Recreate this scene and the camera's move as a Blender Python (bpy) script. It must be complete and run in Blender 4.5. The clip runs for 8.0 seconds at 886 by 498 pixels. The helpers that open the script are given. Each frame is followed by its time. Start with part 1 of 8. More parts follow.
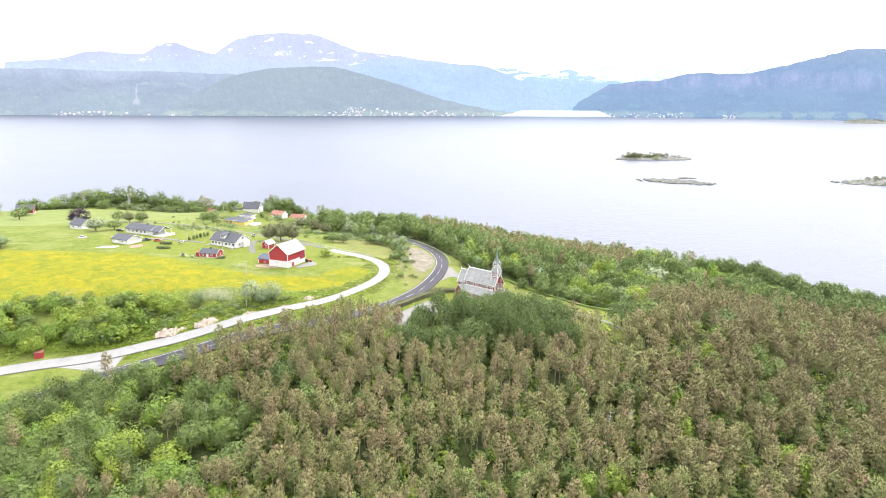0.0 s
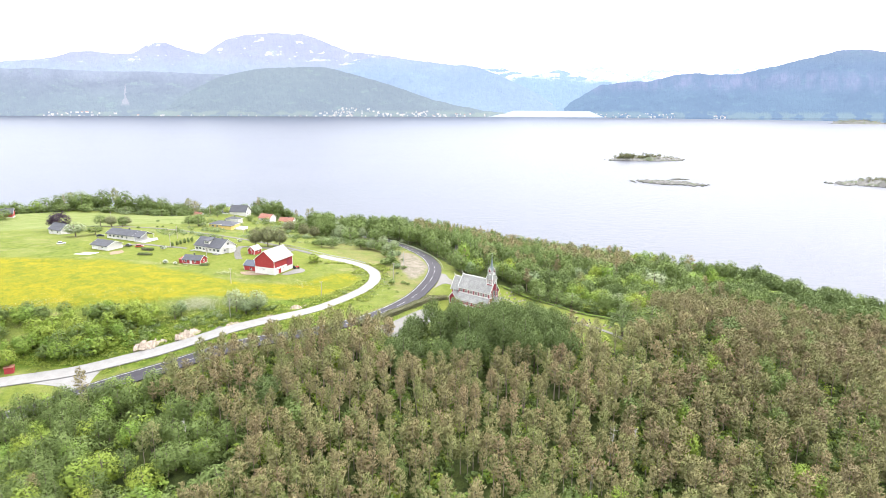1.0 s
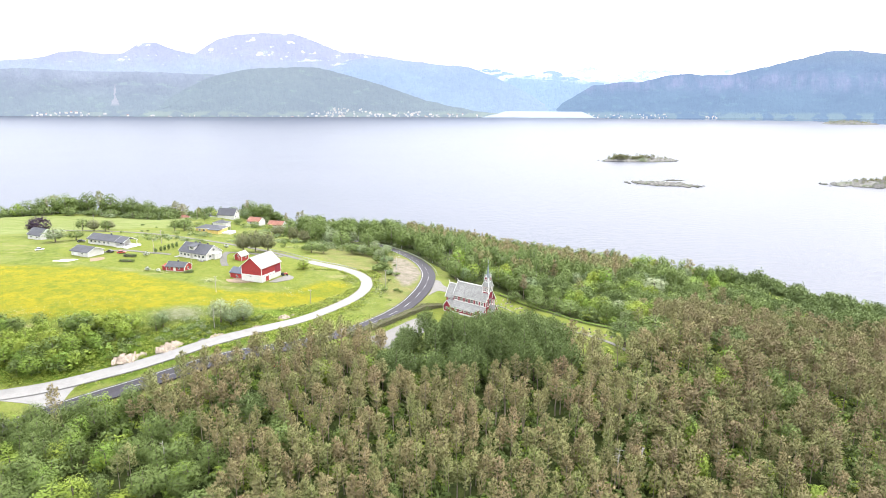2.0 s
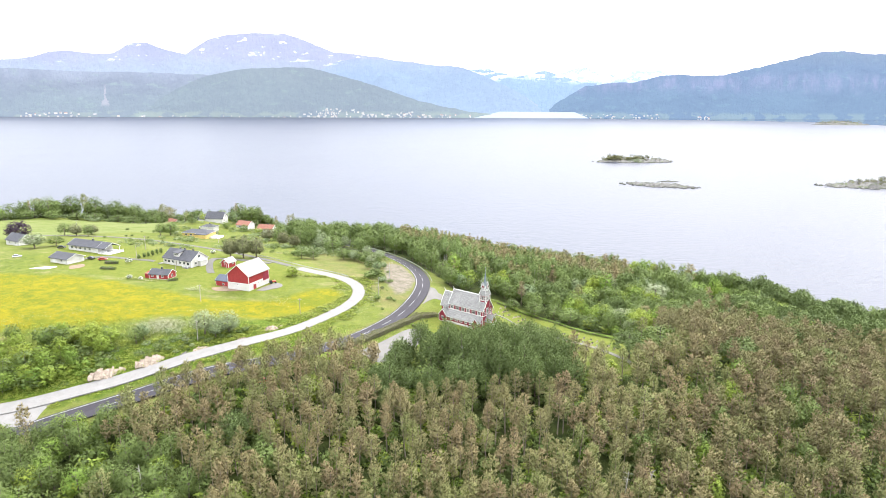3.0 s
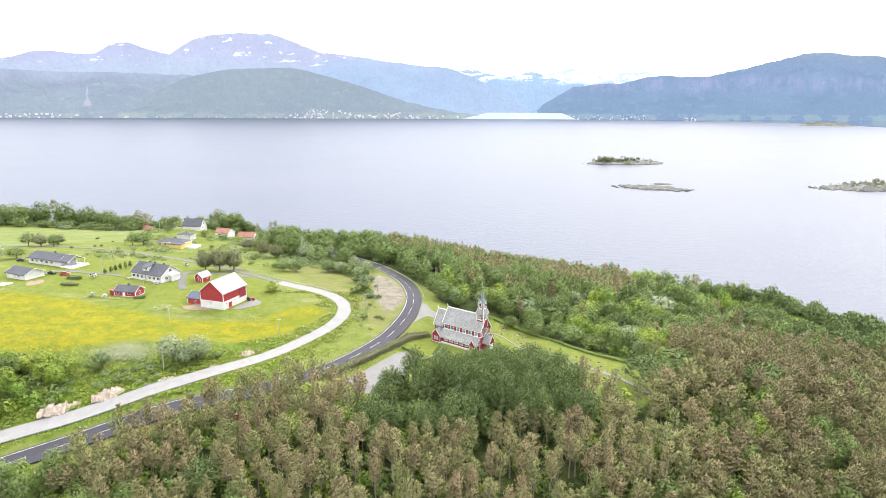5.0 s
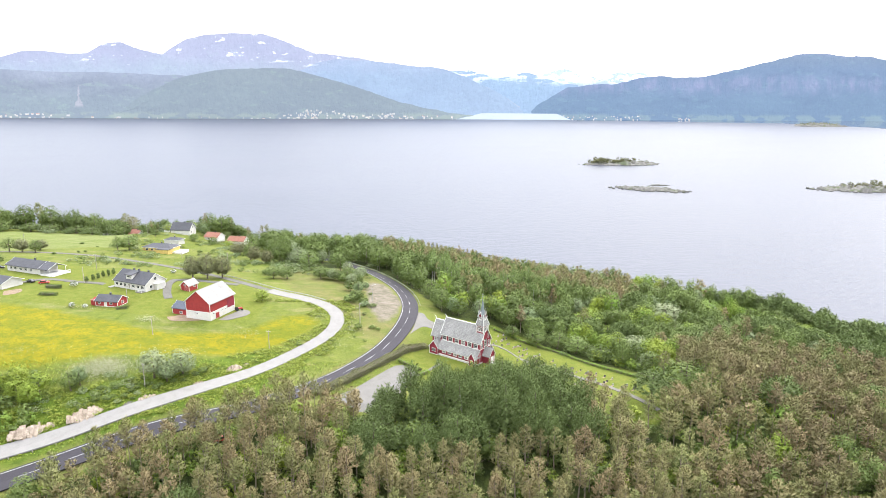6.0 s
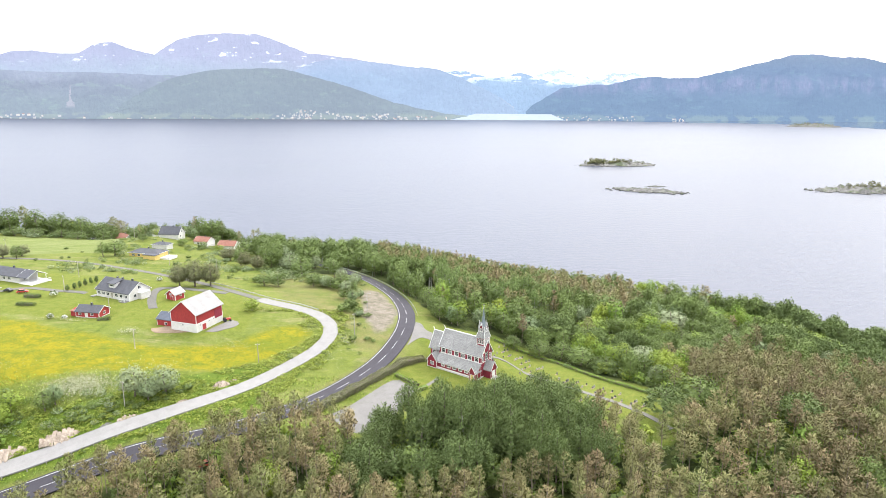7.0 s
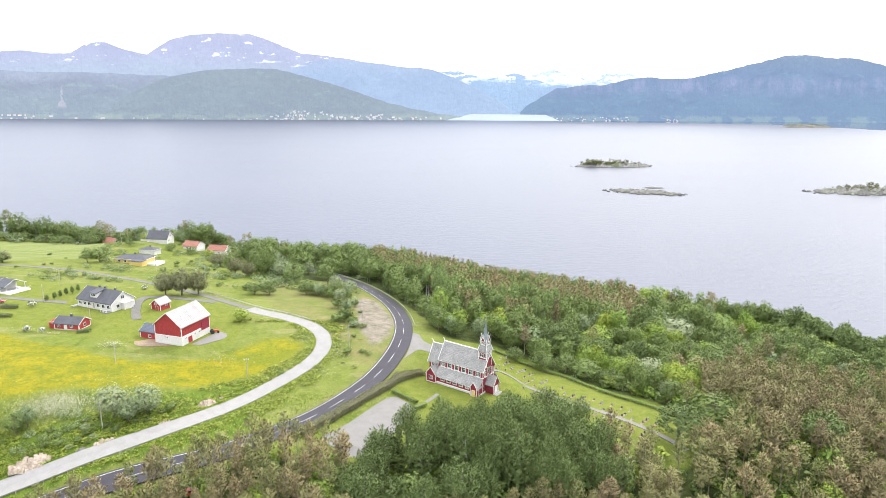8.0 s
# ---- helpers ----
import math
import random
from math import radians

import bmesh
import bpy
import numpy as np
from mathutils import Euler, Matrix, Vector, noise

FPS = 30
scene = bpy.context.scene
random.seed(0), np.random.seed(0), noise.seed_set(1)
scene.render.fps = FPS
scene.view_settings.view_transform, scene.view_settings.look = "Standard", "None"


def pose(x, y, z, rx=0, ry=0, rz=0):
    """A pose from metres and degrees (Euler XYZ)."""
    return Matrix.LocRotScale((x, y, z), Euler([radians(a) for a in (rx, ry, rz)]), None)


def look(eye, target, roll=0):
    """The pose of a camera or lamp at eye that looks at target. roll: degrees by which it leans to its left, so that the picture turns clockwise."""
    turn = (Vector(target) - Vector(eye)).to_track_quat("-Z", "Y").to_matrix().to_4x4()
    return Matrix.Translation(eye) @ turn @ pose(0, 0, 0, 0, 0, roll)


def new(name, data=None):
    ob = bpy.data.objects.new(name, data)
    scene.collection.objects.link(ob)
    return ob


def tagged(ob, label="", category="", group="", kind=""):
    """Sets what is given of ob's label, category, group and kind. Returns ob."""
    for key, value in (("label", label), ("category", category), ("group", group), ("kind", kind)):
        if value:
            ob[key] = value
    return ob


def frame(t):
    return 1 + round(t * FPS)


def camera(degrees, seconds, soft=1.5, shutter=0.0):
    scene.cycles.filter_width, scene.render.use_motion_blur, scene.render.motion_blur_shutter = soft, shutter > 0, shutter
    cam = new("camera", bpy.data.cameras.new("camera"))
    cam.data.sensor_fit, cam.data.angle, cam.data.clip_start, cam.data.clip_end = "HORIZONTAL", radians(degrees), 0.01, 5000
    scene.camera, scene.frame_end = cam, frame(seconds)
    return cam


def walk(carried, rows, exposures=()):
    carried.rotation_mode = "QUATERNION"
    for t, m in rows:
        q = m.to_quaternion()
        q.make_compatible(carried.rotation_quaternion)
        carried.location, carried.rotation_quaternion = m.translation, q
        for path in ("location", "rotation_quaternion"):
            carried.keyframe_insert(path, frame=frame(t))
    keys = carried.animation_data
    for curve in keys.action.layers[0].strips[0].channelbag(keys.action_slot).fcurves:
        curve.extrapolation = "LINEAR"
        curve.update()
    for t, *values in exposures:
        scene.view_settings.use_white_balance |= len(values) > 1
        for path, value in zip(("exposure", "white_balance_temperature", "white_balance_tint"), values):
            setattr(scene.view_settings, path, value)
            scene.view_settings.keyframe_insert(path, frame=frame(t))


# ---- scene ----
import collections

cam = camera(69.98, 8.0, soft=0.8)
# seconds, eye in metres (sea level is z = 0), yaw, pitch, roll
PATH = [
    (0.00, 0.00, 0.00, 119.69, -4.140, -13.250, 0.202),
    (0.50, 0.16, 5.77, 119.73, -4.533, -13.230, 0.212),
    (1.00, 0.32, 11.56, 119.77, -4.907, -13.209, 0.223),
    (1.50, 0.46, 17.37, 119.80, -5.263, -13.189, 0.234),
    (2.25, 0.67, 26.13, 119.85, -5.767, -13.158, 0.250),
    (3.00, 0.86, 34.94, 119.89, -6.240, -13.127, 0.266),
    (3.50, 0.97, 40.85, 119.91, -6.540, -13.106, 0.277),
    (4.00, 1.08, 46.77, 119.93, -6.830, -13.085, 0.288),
    (4.50, 1.18, 52.72, 119.94, -7.111, -13.064, 0.299),
    (5.25, 1.31, 61.69, 119.96, -7.520, -13.032, 0.316),
    (6.00, 1.42, 70.71, 119.96, -7.916, -13.000, 0.333),
    (6.50, 1.49, 76.74, 119.96, -8.177, -12.979, 0.344),
    (7.00, 1.55, 82.81, 119.96, -8.436, -12.958, 0.355),
    (7.50, 1.60, 88.89, 119.95, -8.695, -12.936, 0.367),
    (8.00, 1.64, 95.00, 119.94, -8.956, -12.914, 0.378),
]
walk(cam, [(t, pose(x, y, z, 0, 0, yaw) @ pose(0, 0, 0, 90 + pitch) @ pose(0, 0, 0, 0, 0, roll)) for t, x, y, z, yaw, pitch, roll in PATH], [(0.0, 0.84), (4.0, 0.71), (8.0, 0.56)])
# ---- world, sun ----
world = bpy.data.worlds.new("overcast_sky")
scene.world = world
world.use_nodes = True
_n, _l = world.node_tree.nodes, world.node_tree.links
_n.clear()
_sky = _n.new("ShaderNodeTexSky")
_sky.sky_type, _sky.sun_disc = "NISHITA", False
_sky.sun_elevation, _sky.sun_rotation = radians(48), radians(35)
_sky.air_density, _sky.dust_density, _sky.ozone_density = 1.0, 4.0, 1.5
_bg1 = _n.new("ShaderNodeBackground")
_bg1.inputs["Strength"].default_value = 0.06
_l.new(_sky.outputs[0], _bg1.inputs["Color"])
_cloud = _n.new("ShaderNodeBackground")
_cloud.inputs["Color"].default_value = (0.955, 0.975, 1.0, 1)
# overcast: the cloud deck is about three times as bright overhead as at the horizon
_tc = _n.new("ShaderNodeTexCoord")
_sep = _n.new("ShaderNodeSeparateXYZ")
_l.new(_tc.outputs["Generated"], _sep.inputs[0])
_lum = _n.new("ShaderNodeMapRange")
_lum.inputs["From Min"].default_value, _lum.inputs["From Max"].default_value = 0.0, 1.0
_lum.inputs["To Min"].default_value, _lum.inputs["To Max"].default_value = 0.93, 2.8
_lum.clamp = True
_l.new(_sep.outputs["Z"], _lum.inputs["Value"])
_l.new(_lum.outputs["Result"], _cloud.inputs["Strength"])
_add = _n.new("ShaderNodeAddShader")
_l.new(_bg1.outputs[0], _add.inputs[0])
_l.new(_cloud.outputs[0], _add.inputs[1])
_out = _n.new("ShaderNodeOutputWorld")
_l.new(_add.outputs[0], _out.inputs["Surface"])

_sun = bpy.data.lights.new("sun", "SUN")
_sun.energy, _sun.angle, _sun.color = 1.5, radians(14), (1.0, 0.96, 0.88)
sun = new("sun", _sun)
sun.matrix_world = look((1200, 900, 1500), (0, 0, 0))

# ---- materials ----
def nodes_of(name):
    m = bpy.data.materials.new(name)
    m.use_nodes = True
    nt = m.node_tree
    return m, nt, nt.nodes["Principled BSDF"]


def noise_node(nt, scale, detail=4.0, rough=0.55, stretch=None):
    """Noise in world metres: one feature every 1 / scale metres."""
    geo = nt.nodes.new("ShaderNodeNewGeometry")
    tex = nt.nodes.new("ShaderNodeTexNoise")
    tex.inputs["Scale"].default_value = scale
    tex.inputs["Detail"].default_value = detail
    tex.inputs["Roughness"].default_value = rough
    src = geo.outputs["Position"]
    if stretch:
        mp = nt.nodes.new("ShaderNodeMapping")
        mp.inputs["Scale"].default_value = stretch
        nt.links.new(src, mp.inputs["Vector"])
        src = mp.outputs[0]
    nt.links.new(src, tex.inputs["Vector"])
    return tex.outputs["Fac"]


def ramp(nt, fac, lo, hi):
    r = nt.nodes.new("ShaderNodeMapRange")
    r.inputs["From Min"].default_value, r.inputs["From Max"].default_value = lo, hi
    r.clamp = True
    nt.links.new(fac, r.inputs["Value"])
    return r.outputs["Result"]


def rgba(c):
    return (c[0], c[1], c[2], 1.0)


def mix(nt, fac, a, b, kind="MIX"):
    m = nt.nodes.new("ShaderNodeMix")
    m.data_type, m.blend_type = "RGBA", kind
    if isinstance(fac, (int, float)):
        m.inputs[0].default_value = fac
    else:
        nt.links.new(fac, m.inputs[0])
    for k, v in ((6, a), (7, b)):
        if isinstance(v, (tuple, list)):
            m.inputs[k].default_value = rgba(v)
        else:
            nt.links.new(v, m.inputs[k])
    return m.outputs[2]


def math_node(nt, op, a, b=0.5):
    m = nt.nodes.new("ShaderNodeMath")
    m.operation = op
    for k, v in ((0, a), (1, b)):
        if isinstance(v, (int, float)):
            m.inputs[k].default_value = v
        else:
            nt.links.new(v, m.inputs[k])
    return m.outputs[0]


def bump(nt, bsdf, height, strength, distance):
    b = nt.nodes.new("ShaderNodeBump")
    b.inputs["Strength"].default_value, b.inputs["Distance"].default_value = strength, distance
    nt.links.new(height, b.inputs["Height"])
    nt.links.new(b.outputs[0], bsdf.inputs["Normal"])


def material(name, base, dark=None, light=None, coarse=0.25, fine=4.0, rough=0.8, metal=0.0, relief=0.3, depth=0.02, spec=0.3, stretch=None, vary=0.0):
    """A plain surface with stains at a coarse scale and grain at a fine one."""
    m, nt, b = nodes_of(name)
    dark = dark or tuple(c * 0.75 for c in base)
    light = light or tuple(min(1, c * 1.2) for c in base)
    n1, n2 = noise_node(nt, coarse, 5, 0.6), noise_node(nt, fine, 4, 0.6, stretch)
    col = mix(nt, ramp(nt, n1, 0.35, 0.7), base, dark)
    col = mix(nt, ramp(nt, n2, 0.45, 0.75), col, light)
    if vary:
        info = nt.nodes.new("ShaderNodeObjectInfo")
        hsv = nt.nodes.new("ShaderNodeHueSaturation")
        nt.links.new(col, hsv.inputs["Color"])
        nt.links.new(math_node(nt, "ADD", math_node(nt, "MULTIPLY", info.outputs["Random"], 2 * vary), 1 - vary), hsv.inputs["Value"])
        col = hsv.outputs[0]
    nt.links.new(col, b.inputs["Base Color"])
    b.inputs["Roughness"].default_value, b.inputs["Metallic"].default_value = rough, metal
    b.inputs["Specular IOR Level"].default_value = spec
    if relief:
        bump(nt, b, n2, relief, depth)
    return m


def foliage(name, base, other, through_light=0.35, rough=0.65, vary=0.42):
    """Leaves: each differs a little from the next, and each plant from its neighbours; some light comes through."""
    m, nt, b = nodes_of(name)
    geo = nt.nodes.new("ShaderNodeNewGeometry")
    info = nt.nodes.new("ShaderNodeObjectInfo")
    att = nt.nodes.new("ShaderNodeAttribute")
    att.attribute_name = "plant"
    own = math_node(nt, "FRACT", math_node(nt, "ADD", att.outputs["Fac"], info.outputs["Random"]), 0.0)
    col = mix(nt, own, base, other)
    hsv = nt.nodes.new("ShaderNodeHueSaturation")
    nt.links.new(col, hsv.inputs["Color"])
    v = math_node(nt, "ADD", math_node(nt, "MULTIPLY", geo.outputs["Random Per Island"], vary), 1.03 - 0.5 * vary)
    nt.links.new(v, hsv.inputs["Value"])
    nt.links.new(math_node(nt, "ADD", math_node(nt, "MULTIPLY", own, 0.016), 0.488), hsv.inputs["Hue"])
    col = hsv.outputs[0]
    nt.links.new(col, b.inputs["Base Color"])
    b.inputs["Roughness"].default_value = rough
    b.inputs["Specular IOR Level"].default_value = 0.25
    tr = nt.nodes.new("ShaderNodeBsdfTranslucent")
    nt.links.new(col, tr.inputs["Color"])
    mx = nt.nodes.new("ShaderNodeMixShader")
    mx.inputs[0].default_value = through_light
    nt.links.new(b.outputs[0], mx.inputs[1])
    nt.links.new(tr.outputs[0], mx.inputs[2])
    nt.links.new(mx.outputs[0], nt.nodes["Material Output"].inputs["Surface"])
    return m


M_PINE = foliage("pine_needles", (0.252, 0.207, 0.104), (0.204, 0.219, 0.078), through_light=0.2, vary=0.24)
M_RUSSET = foliage("russet_needles", (0.196, 0.160, 0.083), (0.167, 0.173, 0.063), through_light=0.2, vary=0.24)
M_SPRUCE = foliage("spruce_needles", (0.05, 0.075, 0.04), (0.07, 0.095, 0.05), through_light=0.15, vary=0.3)
M_BROAD = foliage("broad_leaves", (0.09, 0.134, 0.036), (0.155, 0.205, 0.058), through_light=0.25)
M_LIME = foliage("fresh_leaves", (0.218, 0.288, 0.042), (0.155, 0.235, 0.04), through_light=0.28)
M_DARK = foliage("poplar_leaves", (0.095, 0.14, 0.044), (0.142, 0.19, 0.062), through_light=0.25)
M_WILLOW = foliage("willow_leaves", (0.23, 0.275, 0.15), (0.17, 0.225, 0.105), through_light=0.25)
M_BIRCH_LEAF = foliage("birch_leaves", (0.135, 0.20, 0.06), (0.175, 0.235, 0.075), through_light=0.28)
M_HERB = foliage("herb_leaves", (0.185, 0.25, 0.035), (0.25, 0.285, 0.05), through_light=0.35)
M_OLIVE = foliage("olive_leaves", (0.15, 0.155, 0.075), (0.17, 0.175, 0.09))
M_PURPLE = foliage("copper_leaves", (0.05, 0.03, 0.05), (0.06, 0.035, 0.05))
M_BARK = material("bark", (0.14, 0.11, 0.09), (0.07, 0.055, 0.045), (0.25, 0.21, 0.18), 1.0, 9.0, 0.9, relief=0.5)
M_PINE_BARK = material("pine_bark", (0.26, 0.205, 0.165), (0.16, 0.12, 0.095), (0.36, 0.30, 0.25), 1.0, 9.0, 0.9, relief=0.5)
M_BIRCH = material("birch_bark", (0.42, 0.40, 0.36), (0.12, 0.11, 0.10), (0.55, 0.53, 0.5), 2.0, 9.0, 0.8)
M_ASPHALT = material("asphalt", (0.042, 0.038, 0.047), (0.033, 0.03, 0.037), (0.056, 0.052, 0.06), 0.3, 6.0, 0.85, relief=0.15)
M_LINE = material("road_paint", (0.52, 0.52, 0.53), (0.36, 0.36, 0.37), (0.62, 0.62, 0.62), 1.5, 8.0, 0.7, relief=0.1)
M_GRAVEL = material("gravel", (0.225, 0.215, 0.21), (0.185, 0.177, 0.17), (0.265, 0.257, 0.25), 0.4, 7.0, 0.95, relief=0.4)
M_LOT = material("lot_gravel", (0.165, 0.155, 0.15), (0.13, 0.125, 0.115), (0.21, 0.20, 0.19), 0.35, 6.0, 0.95, relief=0.4)
M_LANE = material("old_lane", (0.125, 0.12, 0.11), (0.095, 0.09, 0.08), (0.17, 0.16, 0.15), 0.4, 6.0, 0.95)
M_ROCK = material("pale_rock", (0.34, 0.275, 0.22), (0.20, 0.15, 0.11), (0.46, 0.40, 0.34), 0.5, 2.5, 0.9, relief=0.8, depth=0.15)


def skerry_material():
    m, nt, b = nodes_of("shore_rock")
    geo = nt.nodes.new("ShaderNodeNewGeometry")
    sep = nt.nodes.new("ShaderNodeSeparateXYZ")
    nt.links.new(geo.outputs["Position"], sep.inputs[0])
    n1, n2 = noise_node(nt, 0.07, 5, 0.65), noise_node(nt, 0.5, 5, 0.7)
    dry = mix(nt, ramp(nt, n2, 0.35, 0.65), (0.19, 0.183, 0.172), (0.105, 0.10, 0.094))
    dry = mix(nt, ramp(nt, n1, 0.5, 0.66), dry, (0.075, 0.095, 0.04))
    tide = math_node(nt, "ADD", sep.outputs["Z"], math_node(nt, "MULTIPLY", math_node(nt, "SUBTRACT", n2, 0.5), 2.2))
    nt.links.new(mix(nt, ramp(nt, tide, 0.5, 1.1), (0.03, 0.029, 0.026), dry), b.inputs["Base Color"])
    b.inputs["Roughness"].default_value = 0.9
    bump(nt, b, n2, 0.8, 0.6)
    return m


M_SKERRY = skerry_material()
M_RED = material("red_boards", (0.30, 0.035, 0.036), (0.23, 0.028, 0.03), (0.36, 0.05, 0.05), 0.5, 6.0, 0.75, relief=0.2, stretch=(1, 1, 0.15))
M_CHURCH_RED = material("church_red_boards", (0.21, 0.022, 0.04), (0.15, 0.018, 0.032), (0.26, 0.035, 0.055), 0.5, 6.0, 0.75, relief=0.2, stretch=(1, 1, 0.15))
M_WHITE = material("white_paint", (0.66, 0.65, 0.64), (0.55, 0.54, 0.52), (0.72, 0.72, 0.71), 0.4, 5.0, 0.65, relief=0.1)
M_WHITEWALL = material("whitewash", (0.56, 0.545, 0.53), (0.44, 0.42, 0.39), (0.62, 0.61, 0.6), 0.35, 4.0, 0.85, relief=0.2)
M_SLATE = material("grey_slate", (0.225, 0.22, 0.215), (0.14, 0.135, 0.135), (0.35, 0.345, 0.335), 0.45, 3.0, 0.75, relief=0.5, depth=0.03)
M_TILE = material("dark_roof_tile", (0.065, 0.066, 0.078), (0.045, 0.046, 0.055), (0.10, 0.10, 0.115), 0.4, 3.0, 0.7, relief=0.4, depth=0.03)
M_METAL = material("pale_sheet_roof", (0.25, 0.24, 0.245), (0.20, 0.19, 0.185), (0.29, 0.285, 0.285), 0.3, 2.0, 0.5, relief=0.1, stretch=(6, 1, 1))
M_BLUE_ROOF = material("blue_grey_roof", (0.075, 0.085, 0.115), (0.055, 0.062, 0.085), (0.11, 0.12, 0.155), 0.4, 3.0, 0.6)
M_YELLOW = material("yellow_boards", (0.62, 0.45, 0.15), (0.5, 0.36, 0.12), (0.68, 0.52, 0.22), 0.4, 6.0, 0.75, stretch=(1, 1, 0.15))
M_ORANGE = material("orange_roof_tile", (0.25, 0.105, 0.075), (0.19, 0.08, 0.06), (0.30, 0.15, 0.11), 0.4, 3.0, 0.75, relief=0.4)
M_COPPER = material("copper_spire", (0.17, 0.205, 0.22), (0.11, 0.135, 0.15), (0.24, 0.28, 0.29), 0.8, 5.0, 0.55)
M_WOOD = material("grey_wood", (0.34, 0.31, 0.27), (0.22, 0.2, 0.17), (0.44, 0.41, 0.37), 0.8, 8.0, 0.9, vary=0.2)
M_STEEL = material("galvanised_steel", (0.42, 0.43, 0.44), (0.33, 0.34, 0.35), (0.5, 0.5, 0.5), 0.8, 8.0, 0.45, metal=0.7, relief=0.05)
M_STONE = material("grave_stone", (0.17, 0.16, 0.16), (0.09, 0.09, 0.09), (0.28, 0.27, 0.26), 1.2, 6.0, 0.6, vary=0.6)
M_SOIL = material("bare_soil", (0.22, 0.16, 0.11), (0.14, 0.10, 0.07), (0.32, 0.25, 0.19), 0.4, 3.0, 0.95, relief=0.5)


def glass_material():
    m, nt, b = nodes_of("window_glass")
    b.inputs["Base Color"].default_value = (0.03, 0.035, 0.04, 1)
    b.inputs["Roughness"].default_value = 0.08
    b.inputs["Specular IOR Level"].default_value = 0.7
    return m


M_GLASS = glass_material()


def water_material():
    """Open salt water: deep blue-green body, small wind waves, and calm water under the opposite shore."""
    m, nt, b = nodes_of("sea_water")
    geo = nt.nodes.new("ShaderNodeNewGeometry")
    sep = nt.nodes.new("ShaderNodeSeparateXYZ")
    nt.links.new(geo.outputs["Position"], sep.inputs[0])
    big = noise_node(nt, 0.004, 4, 0.55, (0.6, 1.6, 1))
    lanes = noise_node(nt, 0.0025, 5, 0.6, (0.5, 2.2, 1))
    # metres along the line that runs square to the opposite shore
    reach = math_node(nt, "ADD", math_node(nt, "MULTIPLY", sep.outputs["X"], 0.472), math_node(nt, "MULTIPLY", sep.outputs["Y"], 0.8816))
    calm = ramp(nt, math_node(nt, "ADD", reach, math_node(nt, "MULTIPLY", math_node(nt, "SUBTRACT", lanes, 0.5), 420.0)), 4850.0, 4900.0)
    calm = math_node(nt, "MAXIMUM", calm, ramp(nt, math_node(nt, "ADD", sep.outputs["X"], math_node(nt, "MULTIPLY", math_node(nt, "SUBTRACT", lanes, 0.5), 260.0)), 2810.0, 2880.0))
    col = mix(nt, ramp(nt, big, 0.35, 0.7), (0.055, 0.062, 0.09), (0.068, 0.074, 0.104))
    nt.links.new(col, b.inputs["Base Color"])
    b.inputs["IOR"].default_value = 1.33
    b.inputs["Specular IOR Level"].default_value = 0.5
    rough = math_node(nt, "ADD", math_node(nt, "MULTIPLY", big, 0.06), 0.29)
    nt.links.new(math_node(nt, "MULTIPLY", rough, math_node(nt, "SUBTRACT", 1.0, math_node(nt, "MULTIPLY", calm, 0.85))), b.inputs["Roughness"])
    w1 = noise_node(nt, 0.16, 3, 0.6, (0.6, 1.0, 1))
    w2 = noise_node(nt, 0.7, 3, 0.6, (0.7, 1.0, 1))
    h = math_node(nt, "ADD", w1, math_node(nt, "MULTIPLY", w2, 0.4))
    h = math_node(nt, "MULTIPLY", h, math_node(nt, "SUBTRACT", 1.0, math_node(nt, "MULTIPLY", calm, 0.96)))
    bump(nt, b, h, 0.42, 1.3)
    return m


M_SEA = water_material()


